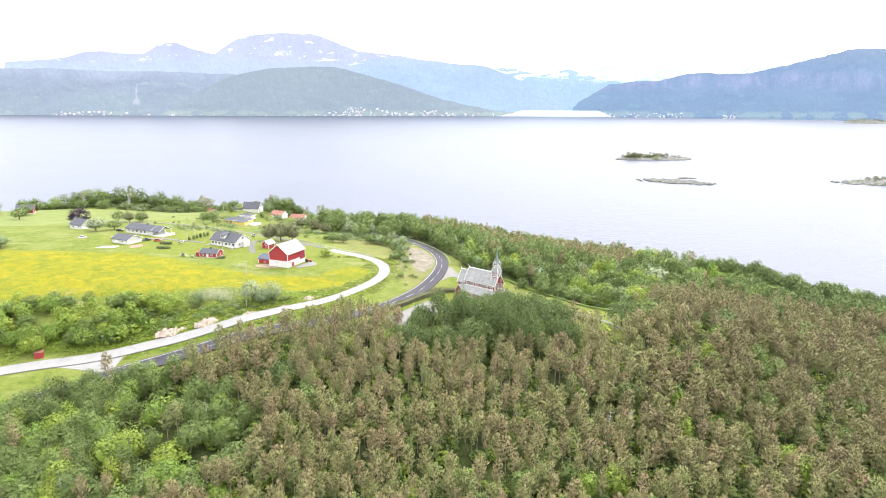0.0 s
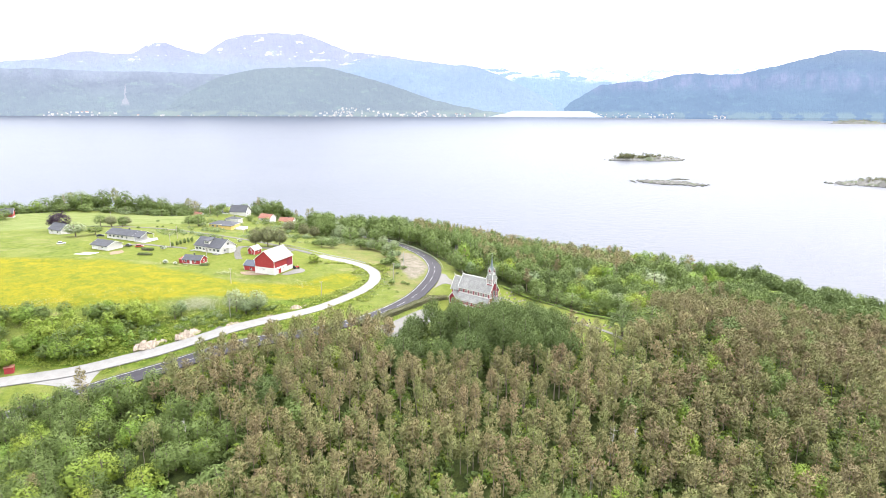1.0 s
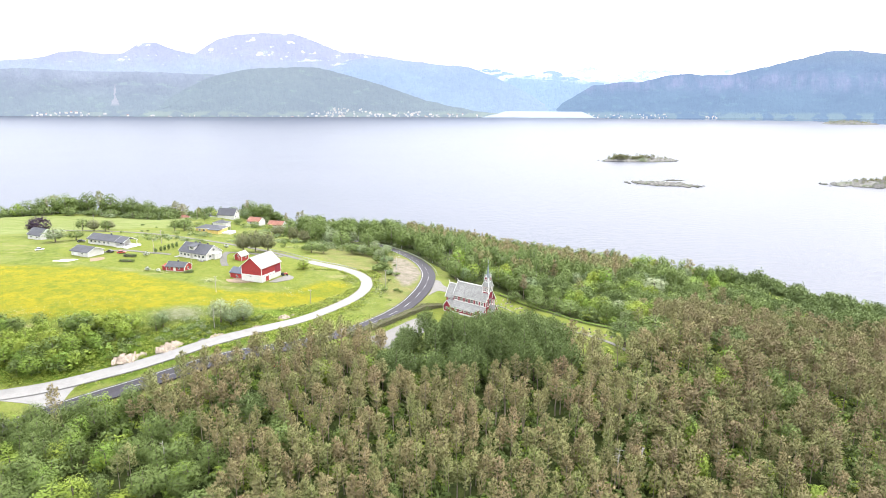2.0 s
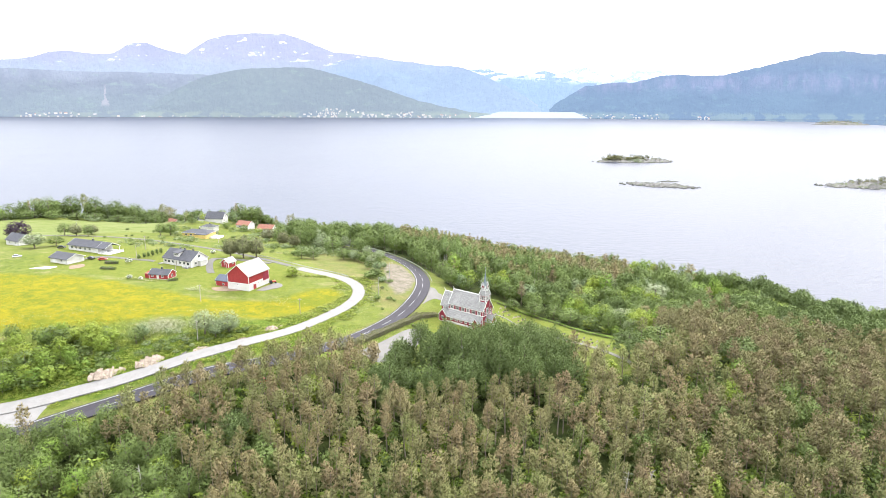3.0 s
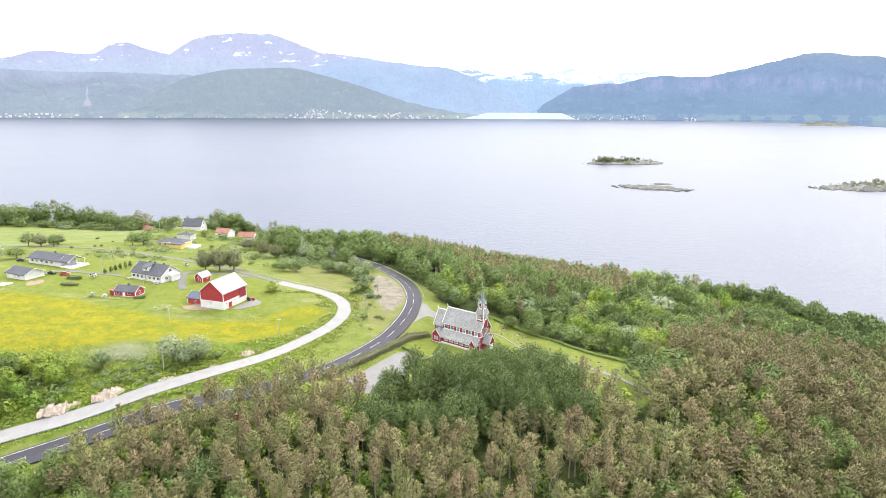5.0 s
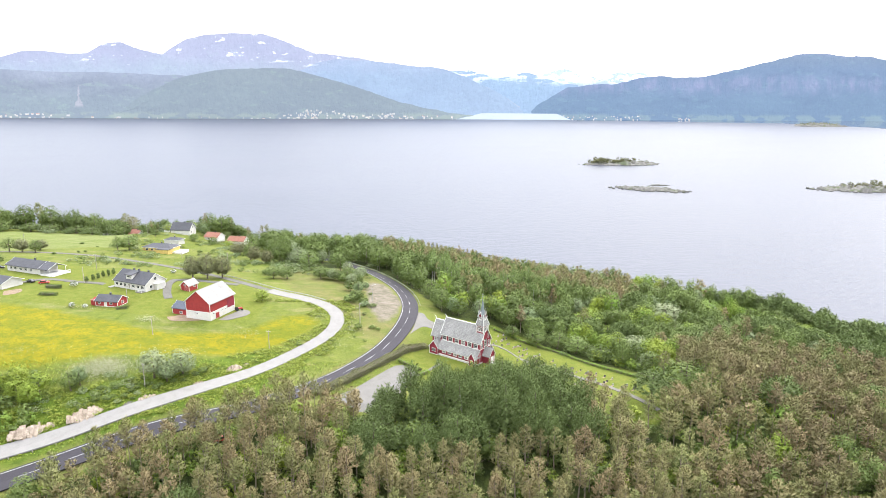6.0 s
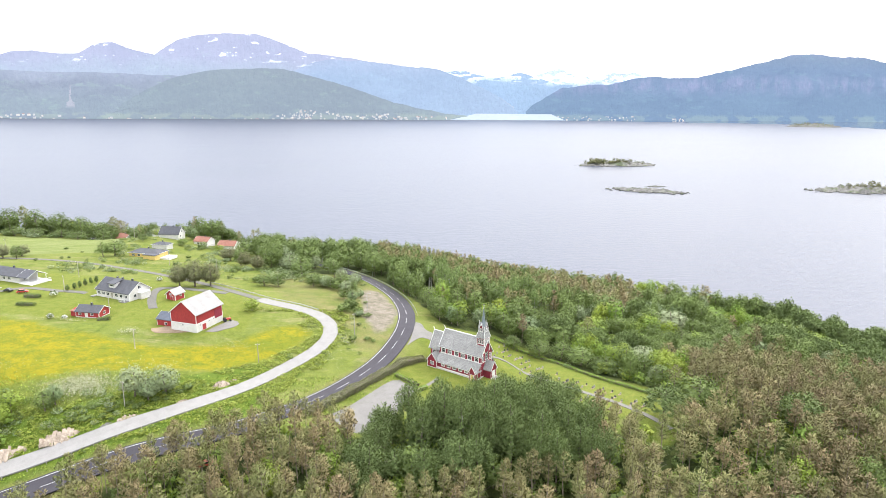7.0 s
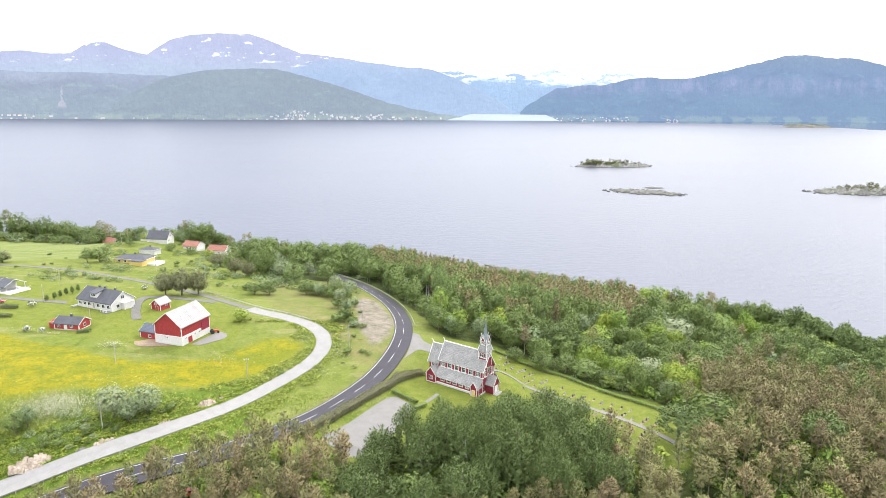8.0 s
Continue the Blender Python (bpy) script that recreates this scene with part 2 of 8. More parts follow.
def land_material():
    """Grass, buttercup meadow, mown lawn, dry verge and forest floor, shared out by the plan of the land."""
    m, nt, b = nodes_of("land")

    def share(name, lo=0.35, hi=0.65, wob=0.5, scale=0.08):
        a = nt.nodes.new("ShaderNodeAttribute")
        a.attribute_name = name
        n = noise_node(nt, scale, 5, 0.65)
        s = math_node(nt, "ADD", a.outputs["Fac"], math_node(nt, "MULTIPLY", math_node(nt, "SUBTRACT", n, 0.5), wob))
        return ramp(nt, s, lo, hi)

    fine, mid, broad = noise_node(nt, 2.2, 4, 0.7), noise_node(nt, 0.35, 5, 0.65), noise_node(nt, 0.045, 4, 0.6)
    grass = mix(nt, ramp(nt, mid, 0.35, 0.68), (0.075, 0.105, 0.018), (0.14, 0.16, 0.03))
    grass = mix(nt, ramp(nt, broad, 0.42, 0.66), grass, (0.14, 0.158, 0.04))
    grass = mix(nt, math_node(nt, "MULTIPLY", ramp(nt, noise_node(nt, 0.11, 6, 0.72, (0.7, 1.6, 1)), 0.52, 0.66), 0.7), grass, (0.20, 0.185, 0.085))
    floor = mix(nt, ramp(nt, mid, 0.4, 0.65), (0.028, 0.038, 0.013), (0.065, 0.08, 0.022))
    lawn = mix(nt, ramp(nt, mid, 0.35, 0.7), (0.10, 0.128, 0.020), (0.15, 0.16, 0.035))
    flower = mix(nt, ramp(nt, noise_node(nt, 0.05, 5, 0.7, (0.6, 1.3, 1)), 0.5, 0.72), mix(nt, ramp(nt, noise_node(nt, 0.22, 8, 0.78, (0.8, 1.1, 1)), 0.36, 0.66), (0.105, 0.130, 0.014), (0.25, 0.198, 0.010)), (0.115, 0.138, 0.016))
    flower = mix(nt, math_node(nt, "MULTIPLY", ramp(nt, noise_node(nt, 0.9, 6, 0.8), 0.5, 0.62), 0.55), flower, (0.075, 0.105, 0.014))
    dry = mix(nt, ramp(nt, noise_node(nt, 0.12, 6, 0.7), 0.36, 0.64), (0.175, 0.145, 0.07), (0.095, 0.118, 0.03))
    bare = mix(nt, ramp(nt, noise_node(nt, 0.25, 7, 0.75), 0.38, 0.62), (0.215, 0.185, 0.155), (0.115, 0.105, 0.07))
    beach = mix(nt, ramp(nt, mid, 0.3, 0.7), (0.20, 0.19, 0.16), (0.09, 0.09, 0.07))
    col = mix(nt, share("forest", 0.4, 0.6, 0.5), grass, floor)
    lush = mix(nt, ramp(nt, mid, 0.35, 0.68), (0.055, 0.092, 0.012), (0.115, 0.15, 0.022))
    col = mix(nt, share("lush", 0.35, 0.65, 0.8, 0.12), col, lush)
    hay = mix(nt, ramp(nt, noise_node(nt, 0.16, 6, 0.72, (0.35, 1.5, 1)), 0.38, 0.62), (0.115, 0.145, 0.036), (0.165, 0.183, 0.07))
    col = mix(nt, share("hay", 0.3, 0.7, 0.5, 0.06), col, hay)
    col = mix(nt, share("flower", 0.3, 0.7, 0.9, 0.05), col, flower)
    col = mix(nt, share("lawn", 0.4, 0.6, 0.15), col, lawn)
    col = mix(nt, share("dry", 0.4, 0.75, 0.6, 0.15), col, dry)
    col = mix(nt, share("bare", 0.4, 0.6, 0.5, 0.15), col, bare)
    col = mix(nt, share("beach", 0.4, 0.6, 0.4, 0.15), col, beach)
    grain = nt.nodes.new("ShaderNodeHueSaturation")
    nt.links.new(col, grain.inputs["Color"])
    nt.links.new(math_node(nt, "ADD", math_node(nt, "MULTIPLY", fine, 1.3), 0.35), grain.inputs["Value"])
    nt.links.new(grain.outputs[0], b.inputs["Base Color"])
    b.inputs["Roughness"].default_value = 0.95
    b.inputs["Specular IOR Level"].default_value = 0.1
    bump(nt, b, math_node(nt, "ADD", fine, mid), 0.7, 0.35)
    return m


M_LAND = land_material()


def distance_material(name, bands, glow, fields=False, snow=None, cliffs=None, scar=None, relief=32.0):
    """The far shore; kilometres of bright air over it are put into the colours and an even emission (glow). bands: the
    lowest colour, then (from, to, colour) by height; snow: from, to, how much; cliffs: a range of heights with bare
    streaked rock; scar: where a slip has laid the slope bare."""
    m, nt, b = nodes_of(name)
    geo = nt.nodes.new("ShaderNodeNewGeometry")
    sep = nt.nodes.new("ShaderNodeSeparateXYZ")
    nt.links.new(geo.outputs["Position"], sep.inputs[0])
    n1, n2, n3 = noise_node(nt, 0.0055, 6, 0.65, (1, 1, 0.7)), noise_node(nt, 0.035, 5, 0.75), noise_node(nt, 0.0022, 4, 0.6)
    up = math_node(nt, "ADD", sep.outputs["Z"], math_node(nt, "MULTIPLY", math_node(nt, "SUBTRACT", n1, 0.5), 190.0))
    col = bands[0]
    for lo, hi, c in bands[1:]:
        col = mix(nt, ramp(nt, up, lo, hi), col, c)
    # woods and clearings: dark and pale stands at two sizes
    col = mix(nt, ramp(nt, n3, 0.40, 0.62), col, (0.80, 0.82, 0.86), "MULTIPLY")
    col = mix(nt, ramp(nt, n2, 0.40, 0.66), col, (0.72, 0.75, 0.78), "MULTIPLY")
    strip = ramp(nt, noise_node(nt, 0.009, 5, 0.7, (1, 1, 2.6)), 0.56, 0.66)
    col = mix(nt, math_node(nt, "MULTIPLY", strip, 0.45 if fields else 0.2), col, tuple(min(1, c * k) for c, k in zip(bands[0], (1.6, 1.75, 1.35))))
    if cliffs:
        c = math_node(nt, "MULTIPLY", ramp(nt, up, cliffs[0], cliffs[0] + 60), ramp(nt, up, cliffs[1], cliffs[1] - 60))
        streak = ramp(nt, noise_node(nt, 0.014, 6, 0.7, (1, 1, 0.22)), 0.42, 0.62)
        col = mix(nt, math_node(nt, "MULTIPLY", math_node(nt, "MULTIPLY", c, streak), 0.7), col, (0.15, 0.118, 0.16))
    if fields:
        f = math_node(nt, "MULTIPLY", ramp(nt, noise_node(nt, 0.010, 3, 0.5, (1, 1, 2)), 0.48, 0.54), ramp(nt, sep.outputs["Z"], 52.0, 30.0))
        col = mix(nt, math_node(nt, "MULTIPLY", f, 0.55), col, (0.15, 0.18, 0.09))
    if scar:
        off = math_node(nt, "ABSOLUTE", math_node(nt, "ADD", math_node(nt, "SUBTRACT", sep.outputs["X"], scar[0]), math_node(nt, "MULTIPLY", math_node(nt, "SUBTRACT", n2, 0.5), 60.0)), 0.0)
        wide = math_node(nt, "ADD", 6.0, math_node(nt, "MULTIPLY", ramp(nt, sep.outputs["Z"], scar[1] + 50, scar[1]), 26.0))
        f = math_node(nt, "MULTIPLY", math_node(nt, "LESS_THAN", off, wide), math_node(nt, "MULTIPLY", ramp(nt, sep.outputs["Z"], scar[1] - 14, scar[1] + 10), ramp(nt, sep.outputs["Z"], scar[2], scar[2] - 30)))
        col = mix(nt, math_node(nt, "MULTIPLY", f, 0.6), col, (0.25, 0.205, 0.20))
    if snow:
        s = ramp(nt, noise_node(nt, 0.017, 5, 0.68, (0.55, 1, 1.5)), snow[2], snow[2] + 0.03)
        s = math_node(nt, "MULTIPLY", s, ramp(nt, up, snow[0], snow[1]))
        col = mix(nt, s, col, (0.9, 0.92, 0.95))
    nt.links.new(col, b.inputs["Base Color"])
    b.inputs["Roughness"].default_value = 1.0
    b.inputs["Specular IOR Level"].default_value = 0.0
    ledge = noise_node(nt, 0.010, 7, 0.62, (1, 1, 0.4))
    bump(nt, b, math_node(nt, "ADD", ledge, math_node(nt, "MULTIPLY", n2, 0.35)), 1.0, relief)
    # emission stands in for haze, and for sky sheen on the inlet
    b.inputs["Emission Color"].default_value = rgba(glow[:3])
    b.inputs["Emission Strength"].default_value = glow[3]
    return m


# ---- lie of the land: heights of the headland over the sea, in metres ----
KNOTS = [
    (-420, 60, 5), (-240, 140, 6), (-110, 178, 7), (-17, 168, 8), (90, 160, 5), (190, 180, 6), (320, 190, 3),
    (-420, 420, 42), (-260, 330, 39), (-260, 520, 27), (-158, 378, 41), (-98, 350, 39), (-104, 283, 34.5),
    (-64, 318, 35.7), (-62, 266, 31), (-95, 247, 24.5), (-85, 222, 17), (-40, 281, 31.5), (-38, 350, 35.5),
    (-5, 325, 33), (27, 318, 29.5), (12, 420, 25.5), (40, 292, 26), (22, 240, 27.5), (118, 245, 27),
    (107, 305, 19), (110, 200, 17), (192, 262, 13), (228, 335, 12), (113, 435, 11), (-52, 540, 17), (-114, 450, 32), (-215, 600, 18),
    (-122, 538, 26.5), (-90, 527, 22.5), (-240, 585, 22),
]
COAST = [(-900, 560), (-420, 640), (-215, 662), (-52, 596), (45, 530), (115, 480), (175, 432), (240, 365), (310, 270), (420, 120), (900, -300)]
_K = np.array(KNOTS, float)
_A = np.sqrt(((_K[:, None, :2] - _K[None, :, :2]) ** 2).sum(2) + 30.0 ** 2)
_W = np.linalg.solve(_A + 2.0 * np.eye(len(_K)), _K[:, 2] - 15.0)
_C = np.array(COAST, float)


PADS = [(40.5, 293.5, 15, 26.3), (-58, 326, 11, 36.1), (-69, 330, 6, 36.3), (-95.5, 360, 13, 38.9), (-100, 338, 8, 37.6), (-153, 388, 15, 40.6), (-153.5, 362.5, 9, 40.6), (-142, 381, 7, 40.6), (8, 267, 9, 28.2)]


def heights(x, y):
    """Height of the bare land at arrays of places; below zero is the sea bed."""
    x, y = np.asarray(x, float), np.asarray(y, float)
    z = np.full(x.shape, 15.0)
    for (kx, ky, _), w in zip(_K, _W):
        z = z + w * np.sqrt((x - kx) ** 2 + (y - ky) ** 2 + 900.0)
    back = np.clip((140 - y) / 120, 0, 1)
    z = z * (1 - back) + 5.0 * back
    side = np.clip((np.abs(x + 60) - 380) / 200, 0, 1)
    z = z * (1 - side) + 22.0 * side * (x < 0) + 4.0 * side * (x >= 0)
    z = np.maximum(z, 2.5)
    for px, py, pr, pz in PADS:
        w = np.clip(1.6 - np.hypot(x - px, y - py) / pr, 0, 0.6) / 0.6
        w = w * w * (3 - 2 * w)
        z = z * (1 - w) + pz * w
    shore = np.interp(x, _C[:, 0], _C[:, 1]) - y
    beach = np.clip(0.33 * shore + 6 * np.sin(x / 23.0) * np.clip(shore / 60, 0, 1), -6, 80)
    k = 4.0
    h = np.clip(0.5 + 0.5 * (beach - z) / k, 0, 1)
    return beach * (1 - h) + z * h - k * h * (1 - h)


def ground(x, y):
    return float(heights(np.array([x]), np.array([y]))[0])


# ---- mesh helpers ----
def numpy_mesh(name, verts, tris, mats, attrs=None, smooth=False, index=None, normals=None):
    """A mesh from arrays of places and triangles; attrs: one number a vertex, by name; index: material of each triangle; normals: one a vertex."""
    me = bpy.data.meshes.new(name)
    v, f = np.asarray(verts, np.float32), np.asarray(tris, np.int32)
    me.vertices.add(len(v))
    me.vertices.foreach_set("co", v.ravel())
    me.loops.add(f.size)
    me.loops.foreach_set("vertex_index", f.ravel())
    me.polygons.add(len(f))
    k = f.shape[1]
    me.polygons.foreach_set("loop_start", np.arange(0, f.size, k, dtype=np.int32))
    me.polygons.foreach_set("loop_total", np.full(len(f), k, np.int32))
    me.polygons.foreach_set("use_smooth", np.full(len(f), smooth))
    for m in mats:
        me.materials.append(m)
    if index is not None:
        me.polygons.foreach_set("material_index", np.asarray(index, np.int32))
    for key, val in (attrs or {}).items():
        a = me.attributes.new(key, "FLOAT", "POINT")
        a.data.foreach_set("value", np.asarray(val, np.float32))
    if normals is not None:
        a = me.attributes.new("custom_normal", "FLOAT_VECTOR", "POINT")
        a.data.foreach_set("vector", np.asarray(normals, np.float32).ravel())
    me.update(calc_edges=True)
    return me


def part(name, bm, mat, parent, label="", at=None):
    """Links a bmesh as one mesh object under a thing or a part."""
    me = bpy.data.meshes.new(name)
    bm.normal_update()
    bm.to_mesh(me)
    bm.free()
    me.materials.append(mat)
    ob = new(name, me)
    ob.parent = parent
    if at is not None:
        ob.matrix_basis = at
    if label:
        ob["label"] = label
    return ob


def thing(name, m, label, category, group="", kind=""):
    ob = new(name)
    ob.empty_display_size = 0.5
    ob.matrix_basis = m
    return tagged(ob, label, category, group, kind)


def box(bm, x0, x1, y0, y1, z0, z1, bevel=0.0):
    r = bmesh.ops.create_cube(bm, size=1.0, matrix=Matrix.LocRotScale(((x0 + x1) / 2, (y0 + y1) / 2, (z0 + z1) / 2), None, (x1 - x0, y1 - y0, z1 - z0)))
    if bevel:
        es = list({e for v in r["verts"] for e in v.link_edges})
        bmesh.ops.bevel(bm, geom=es, offset=bevel, segments=1, affect="EDGES")
    return bm


def boxes(*specs, bevel=0.0):
    bm = bmesh.new()
    for s in specs:
        box(bm, *s, bevel=bevel)
    return bm


def prism(bm, outline, axis, a, b):
    """Pushes a closed outline of (u, v) along an axis from a to b. axis x: (u, v) is (y, z); y: (x, z); z: (x, y)."""
    def at(u, v, w):
        return (w, u, v) if axis == "x" else (u, w, v) if axis == "y" else (u, v, w)
    lo = [bm.verts.new(at(u, v, a)) for u, v in outline]
    hi = [bm.verts.new(at(u, v, b)) for u, v in outline]
    n = len(outline)
    bm.faces.new(lo)
    bm.faces.new(hi[::-1])
    for i in range(n):
        bm.faces.new((lo[i], hi[i], hi[(i + 1) % n], lo[(i + 1) % n]))
    bmesh.ops.recalc_face_normals(bm, faces=bm.faces)
    return bm


def tube(bm, points, radii, sides=6):
    """A round, tapering rod along points."""
    rings = []
    for i, (p, r) in enumerate(zip(points, radii)):
        p = Vector(p)
        d = (Vector(points[min(i + 1, len(points) - 1)]) - Vector(points[max(i - 1, 0)])).normalized()
        a = d.orthogonal().normalized()
        b = d.cross(a)
        rings.append([bm.verts.new(p + r * (a * math.cos(2 * math.pi * k / sides) + b * math.sin(2 * math.pi * k / sides))) for k in range(sides)])
    for r0, r1 in zip(rings, rings[1:]):
        for k in range(sides):
            bm.faces.new((r0[k], r0[(k + 1) % sides], r1[(k + 1) % sides], r1[k]))
    bm.faces.new(rings[0][::-1])
    bm.faces.new(rings[-1])
    return bm


def curve(points, step=2.0):
    """A smooth line through points of the plan, with one place every step metres."""
    p = np.array(points, float)
    d = np.concatenate([[0], np.cumsum(np.hypot(*np.diff(p, axis=0).T))])
    q = np.vstack([2 * p[0] - p[1], p, 2 * p[-1] - p[-2]])
    out = []
    for i in range(len(p) - 1):
        a, b, c, e = q[i], q[i + 1], q[i + 2], q[i + 3]
        for s in np.arange(0, 1, min(1.0, step / max(d[i + 1] - d[i], 0.1))):
            out.append(0.5 * (2 * b + (c - a) * s + (2 * a - 5 * b + 4 * c - e) * s * s + (3 * b - a - 3 * c + e) * s ** 3))
    out.append(p[-1])
    return np.array(out)


def inside(x, y, poly):
    x, y = np.asarray(x, float), np.asarray(y, float)
    r = np.zeros(x.shape, bool)
    n = len(poly)
    for i in range(n):
        (x0, y0), (x1, y1) = poly[i], poly[(i + 1) % n]
        hit = ((y0 > y) != (y1 > y)) & (x < (x1 - x0) * (y - y0) / ((y1 - y0) or 1e-9) + x0)
        r ^= hit
    return r


def off_line(x, y, line):
    """Distance from places to a line of the plan."""
    x, y = np.asarray(x, float), np.asarray(y, float)
    best = np.full(x.shape, 1e9)
    for (x0, y0), (x1, y1) in zip(line[:-1], line[1:]):
        dx, dy = x1 - x0, y1 - y0
        s = np.clip(((x - x0) * dx + (y - y0) * dy) / (dx * dx + dy * dy + 1e-9), 0, 1)
        best = np.minimum(best, np.hypot(x - x0 - s * dx, y - y0 - s * dy))
    return best


# ---- plan ----
ROAD = curve([(-330, 165), (-220, 178), (-155, 202), (-122, 222), (-101, 234), (-72, 242.5), (-40, 252.5), (-27, 259), (-8.4, 272.5), (7.3, 291.6), (16.8, 309), (22.2, 325.5), (24.2, 345), (22.0, 372), (15.5, 400), (8, 422), (-4, 446), (-20, 470), (-40, 500)])
GRAVEL = curve([(-330, 190), (-230, 205), (-175, 222), (-145, 233.5), (-120, 240), (-101, 246), (-85, 249.8), (-70.7, 254.3), (-54.6, 262), (-39, 275), (-23.5, 292), (-11, 308.5), (-7.4, 323), (-11.5, 336), (-22, 346), (-36, 354.5), (-51, 368), (-67, 383), (-84, 398), (-113, 420), (-150, 442), (-230, 470)])
SPUR = curve([(-123, 238.2), (-117.5, 235.6), (-113.5, 232.2), (-111, 229.2)])
YARD_LANE = curve([(-79, 343), (-82, 352), (-84, 365), (-80, 374), (-68, 371), (-54, 366)])
BUNGALOW_LANE = curve([(-112, 364), (-124, 366), (-138, 370), (-150, 366)])
CHURCH_PATH = curve([(30, 316), (33, 313), (36, 311)])
GRAVE_PATH = curve([(51, 303), (58, 300), (71, 285), (81, 267), (89, 250), (93, 240)])
LOT = [(-7, 259), (0, 266), (14, 282.5), (18, 281), (21, 275), (15, 262), (10, 252), (2, 248)]
YARD = [(12, 286), (26, 303), (31, 312), (40, 318), (58, 323), (83, 300), (99, 268), (96, 246), (86, 246), (74, 262), (60, 272), (46, 274), (24, 266), (20, 280)]
MEADOW = [(-420, 330), (-420, 425), (-260, 400), (-176, 360), (-138, 341), (-108, 327), (-80, 318), (-60, 310), (-44, 318), (-20, 332), (-13, 322), (-24, 302), (-46, 284), (-70, 274), (-104, 281), (-176, 281), (-300, 290)]
BUTTERCUP = [(-420, 335), (-300, 370), (-200, 345), (-138, 336), (-100, 318), (-70, 306), (-48, 308), (-26, 325), (-14, 326), (-15, 316), (-31, 297), (-58, 288), (-84, 286), (-104, 282), (-176, 283), (-300, 294)]
LAWN = [(-150, 345), (-108, 329), (-78, 322), (-56, 312), (-40, 322), (-38, 345), (-52, 366), (-80, 384), (-120, 400), (-165, 400), (-175, 372)]
HAY = [(-430, 440), (-250, 436), (-190, 470), (-140, 476), (-150, 520), (-172, 560), (-210, 580), (-300, 566), (-430, 560)]
ROUGH = [(-13, 338), (-30, 356), (-46, 392), (-20, 430), (2, 424), (14, 398), (20, 372), (21, 345), (15, 318), (3, 300), (-4, 318)]
BARE = [(5, 345), (8, 322), (13, 314), (18.5, 330), (20, 348), (18, 366), (12, 388), (6, 388), (4, 366)]


def land():
    """The headland as one sheet, finer where the camera passes near."""
    xs = np.concatenate([np.arange(-900, -440, 20), np.arange(-440, 340, 3.0), np.arange(340, 901, 20)])
    ys = np.concatenate([np.arange(-500, 100, 20), np.arange(100, 690, 3.0), np.arange(690, 761, 10)])
    gx, gy = np.meshgrid(xs, ys)
    z = heights(gx, gy)
    road = np.minimum(off_line(gx, gy, ROAD), off_line(gx, gy, GRAVEL))
    lump = np.array([noise.fractal(Vector((a / 14.0, b / 14.0, 0)), 1.0, 2.0, 4) for a, b in zip(gx.ravel(), gy.ravel())]).reshape(gx.shape)
    for lane_line in (SPUR, YARD_LANE, BUNGALOW_LANE, CHURCH_PATH, GRAVE_PATH):
        road = np.minimum(road, off_line(gx, gy, lane_line) + 2)
    road = np.where(inside(gx, gy, LOT) | inside(gx, gy, YARD), 0, road)
    for px, py, pr, _ in PADS:
        road = np.minimum(road, np.maximum(0, np.hypot(gx - px, gy - py) - pr * 1.2))
    z = z + lump * 0.5 * np.clip((road - 5) / 12, 0, 1) * np.clip(z / 4, 0, 1)
    ny, nx = gx.shape
    i = np.arange(ny * nx).reshape(ny, nx)
    quads = np.stack([i[:-1, :-1], i[:-1, 1:], i[1:, 1:], i[1:, :-1]], -1).reshape(-1, 4)

    def soft(mask, n=2):
        a = mask.astype(float)
        for _ in range(n):
            p = np.pad(a, 1, mode="edge")
            a = (p[:-2, 1:-1] + p[2:, 1:-1] + p[1:-1, :-2] + p[1:-1, 2:] + 2 * p[1:-1, 1:-1]) / 6
        return a.ravel()

    x, y = gx, gy
    forest = (wooded(x, y) > 0.3) & ~((x < -85) & (y > 238) & (y < 290))
    attrs = {
        "forest": soft(forest, 3),
        "flower": soft(inside(x, y, BUTTERCUP), 5),
        "lush": soft((off_line(x, y, GRAVEL) < 17) & (y > 243) & (y < 318) & (x < -28) & ~inside(x, y, BUTTERCUP), 3),
        "lawn": soft((inside(x, y, LAWN) | inside(x, y, YARD)) & ~inside(x, y, BUTTERCUP), 2),
        "dry": soft((inside(x, y, ROUGH)) | ((off_line(x, y, ROAD) < 7.5) & (y < 330)), 2) * 0.62,
        "bare": soft(inside(x, y, BARE), 5),
        "hay": soft(inside(x, y, HAY), 4),
        "beach": np.clip((3.0 - z) / 2.0, 0, 1).ravel(),
    }
    me = numpy_mesh("land", np.stack([gx.ravel(), gy.ravel(), z.ravel()], 1), quads, [M_LAND], attrs, True)
    return tagged(new("ground", me), "green headland with buttercup meadow, lawns and woodland floor", "ground", kind="structure")


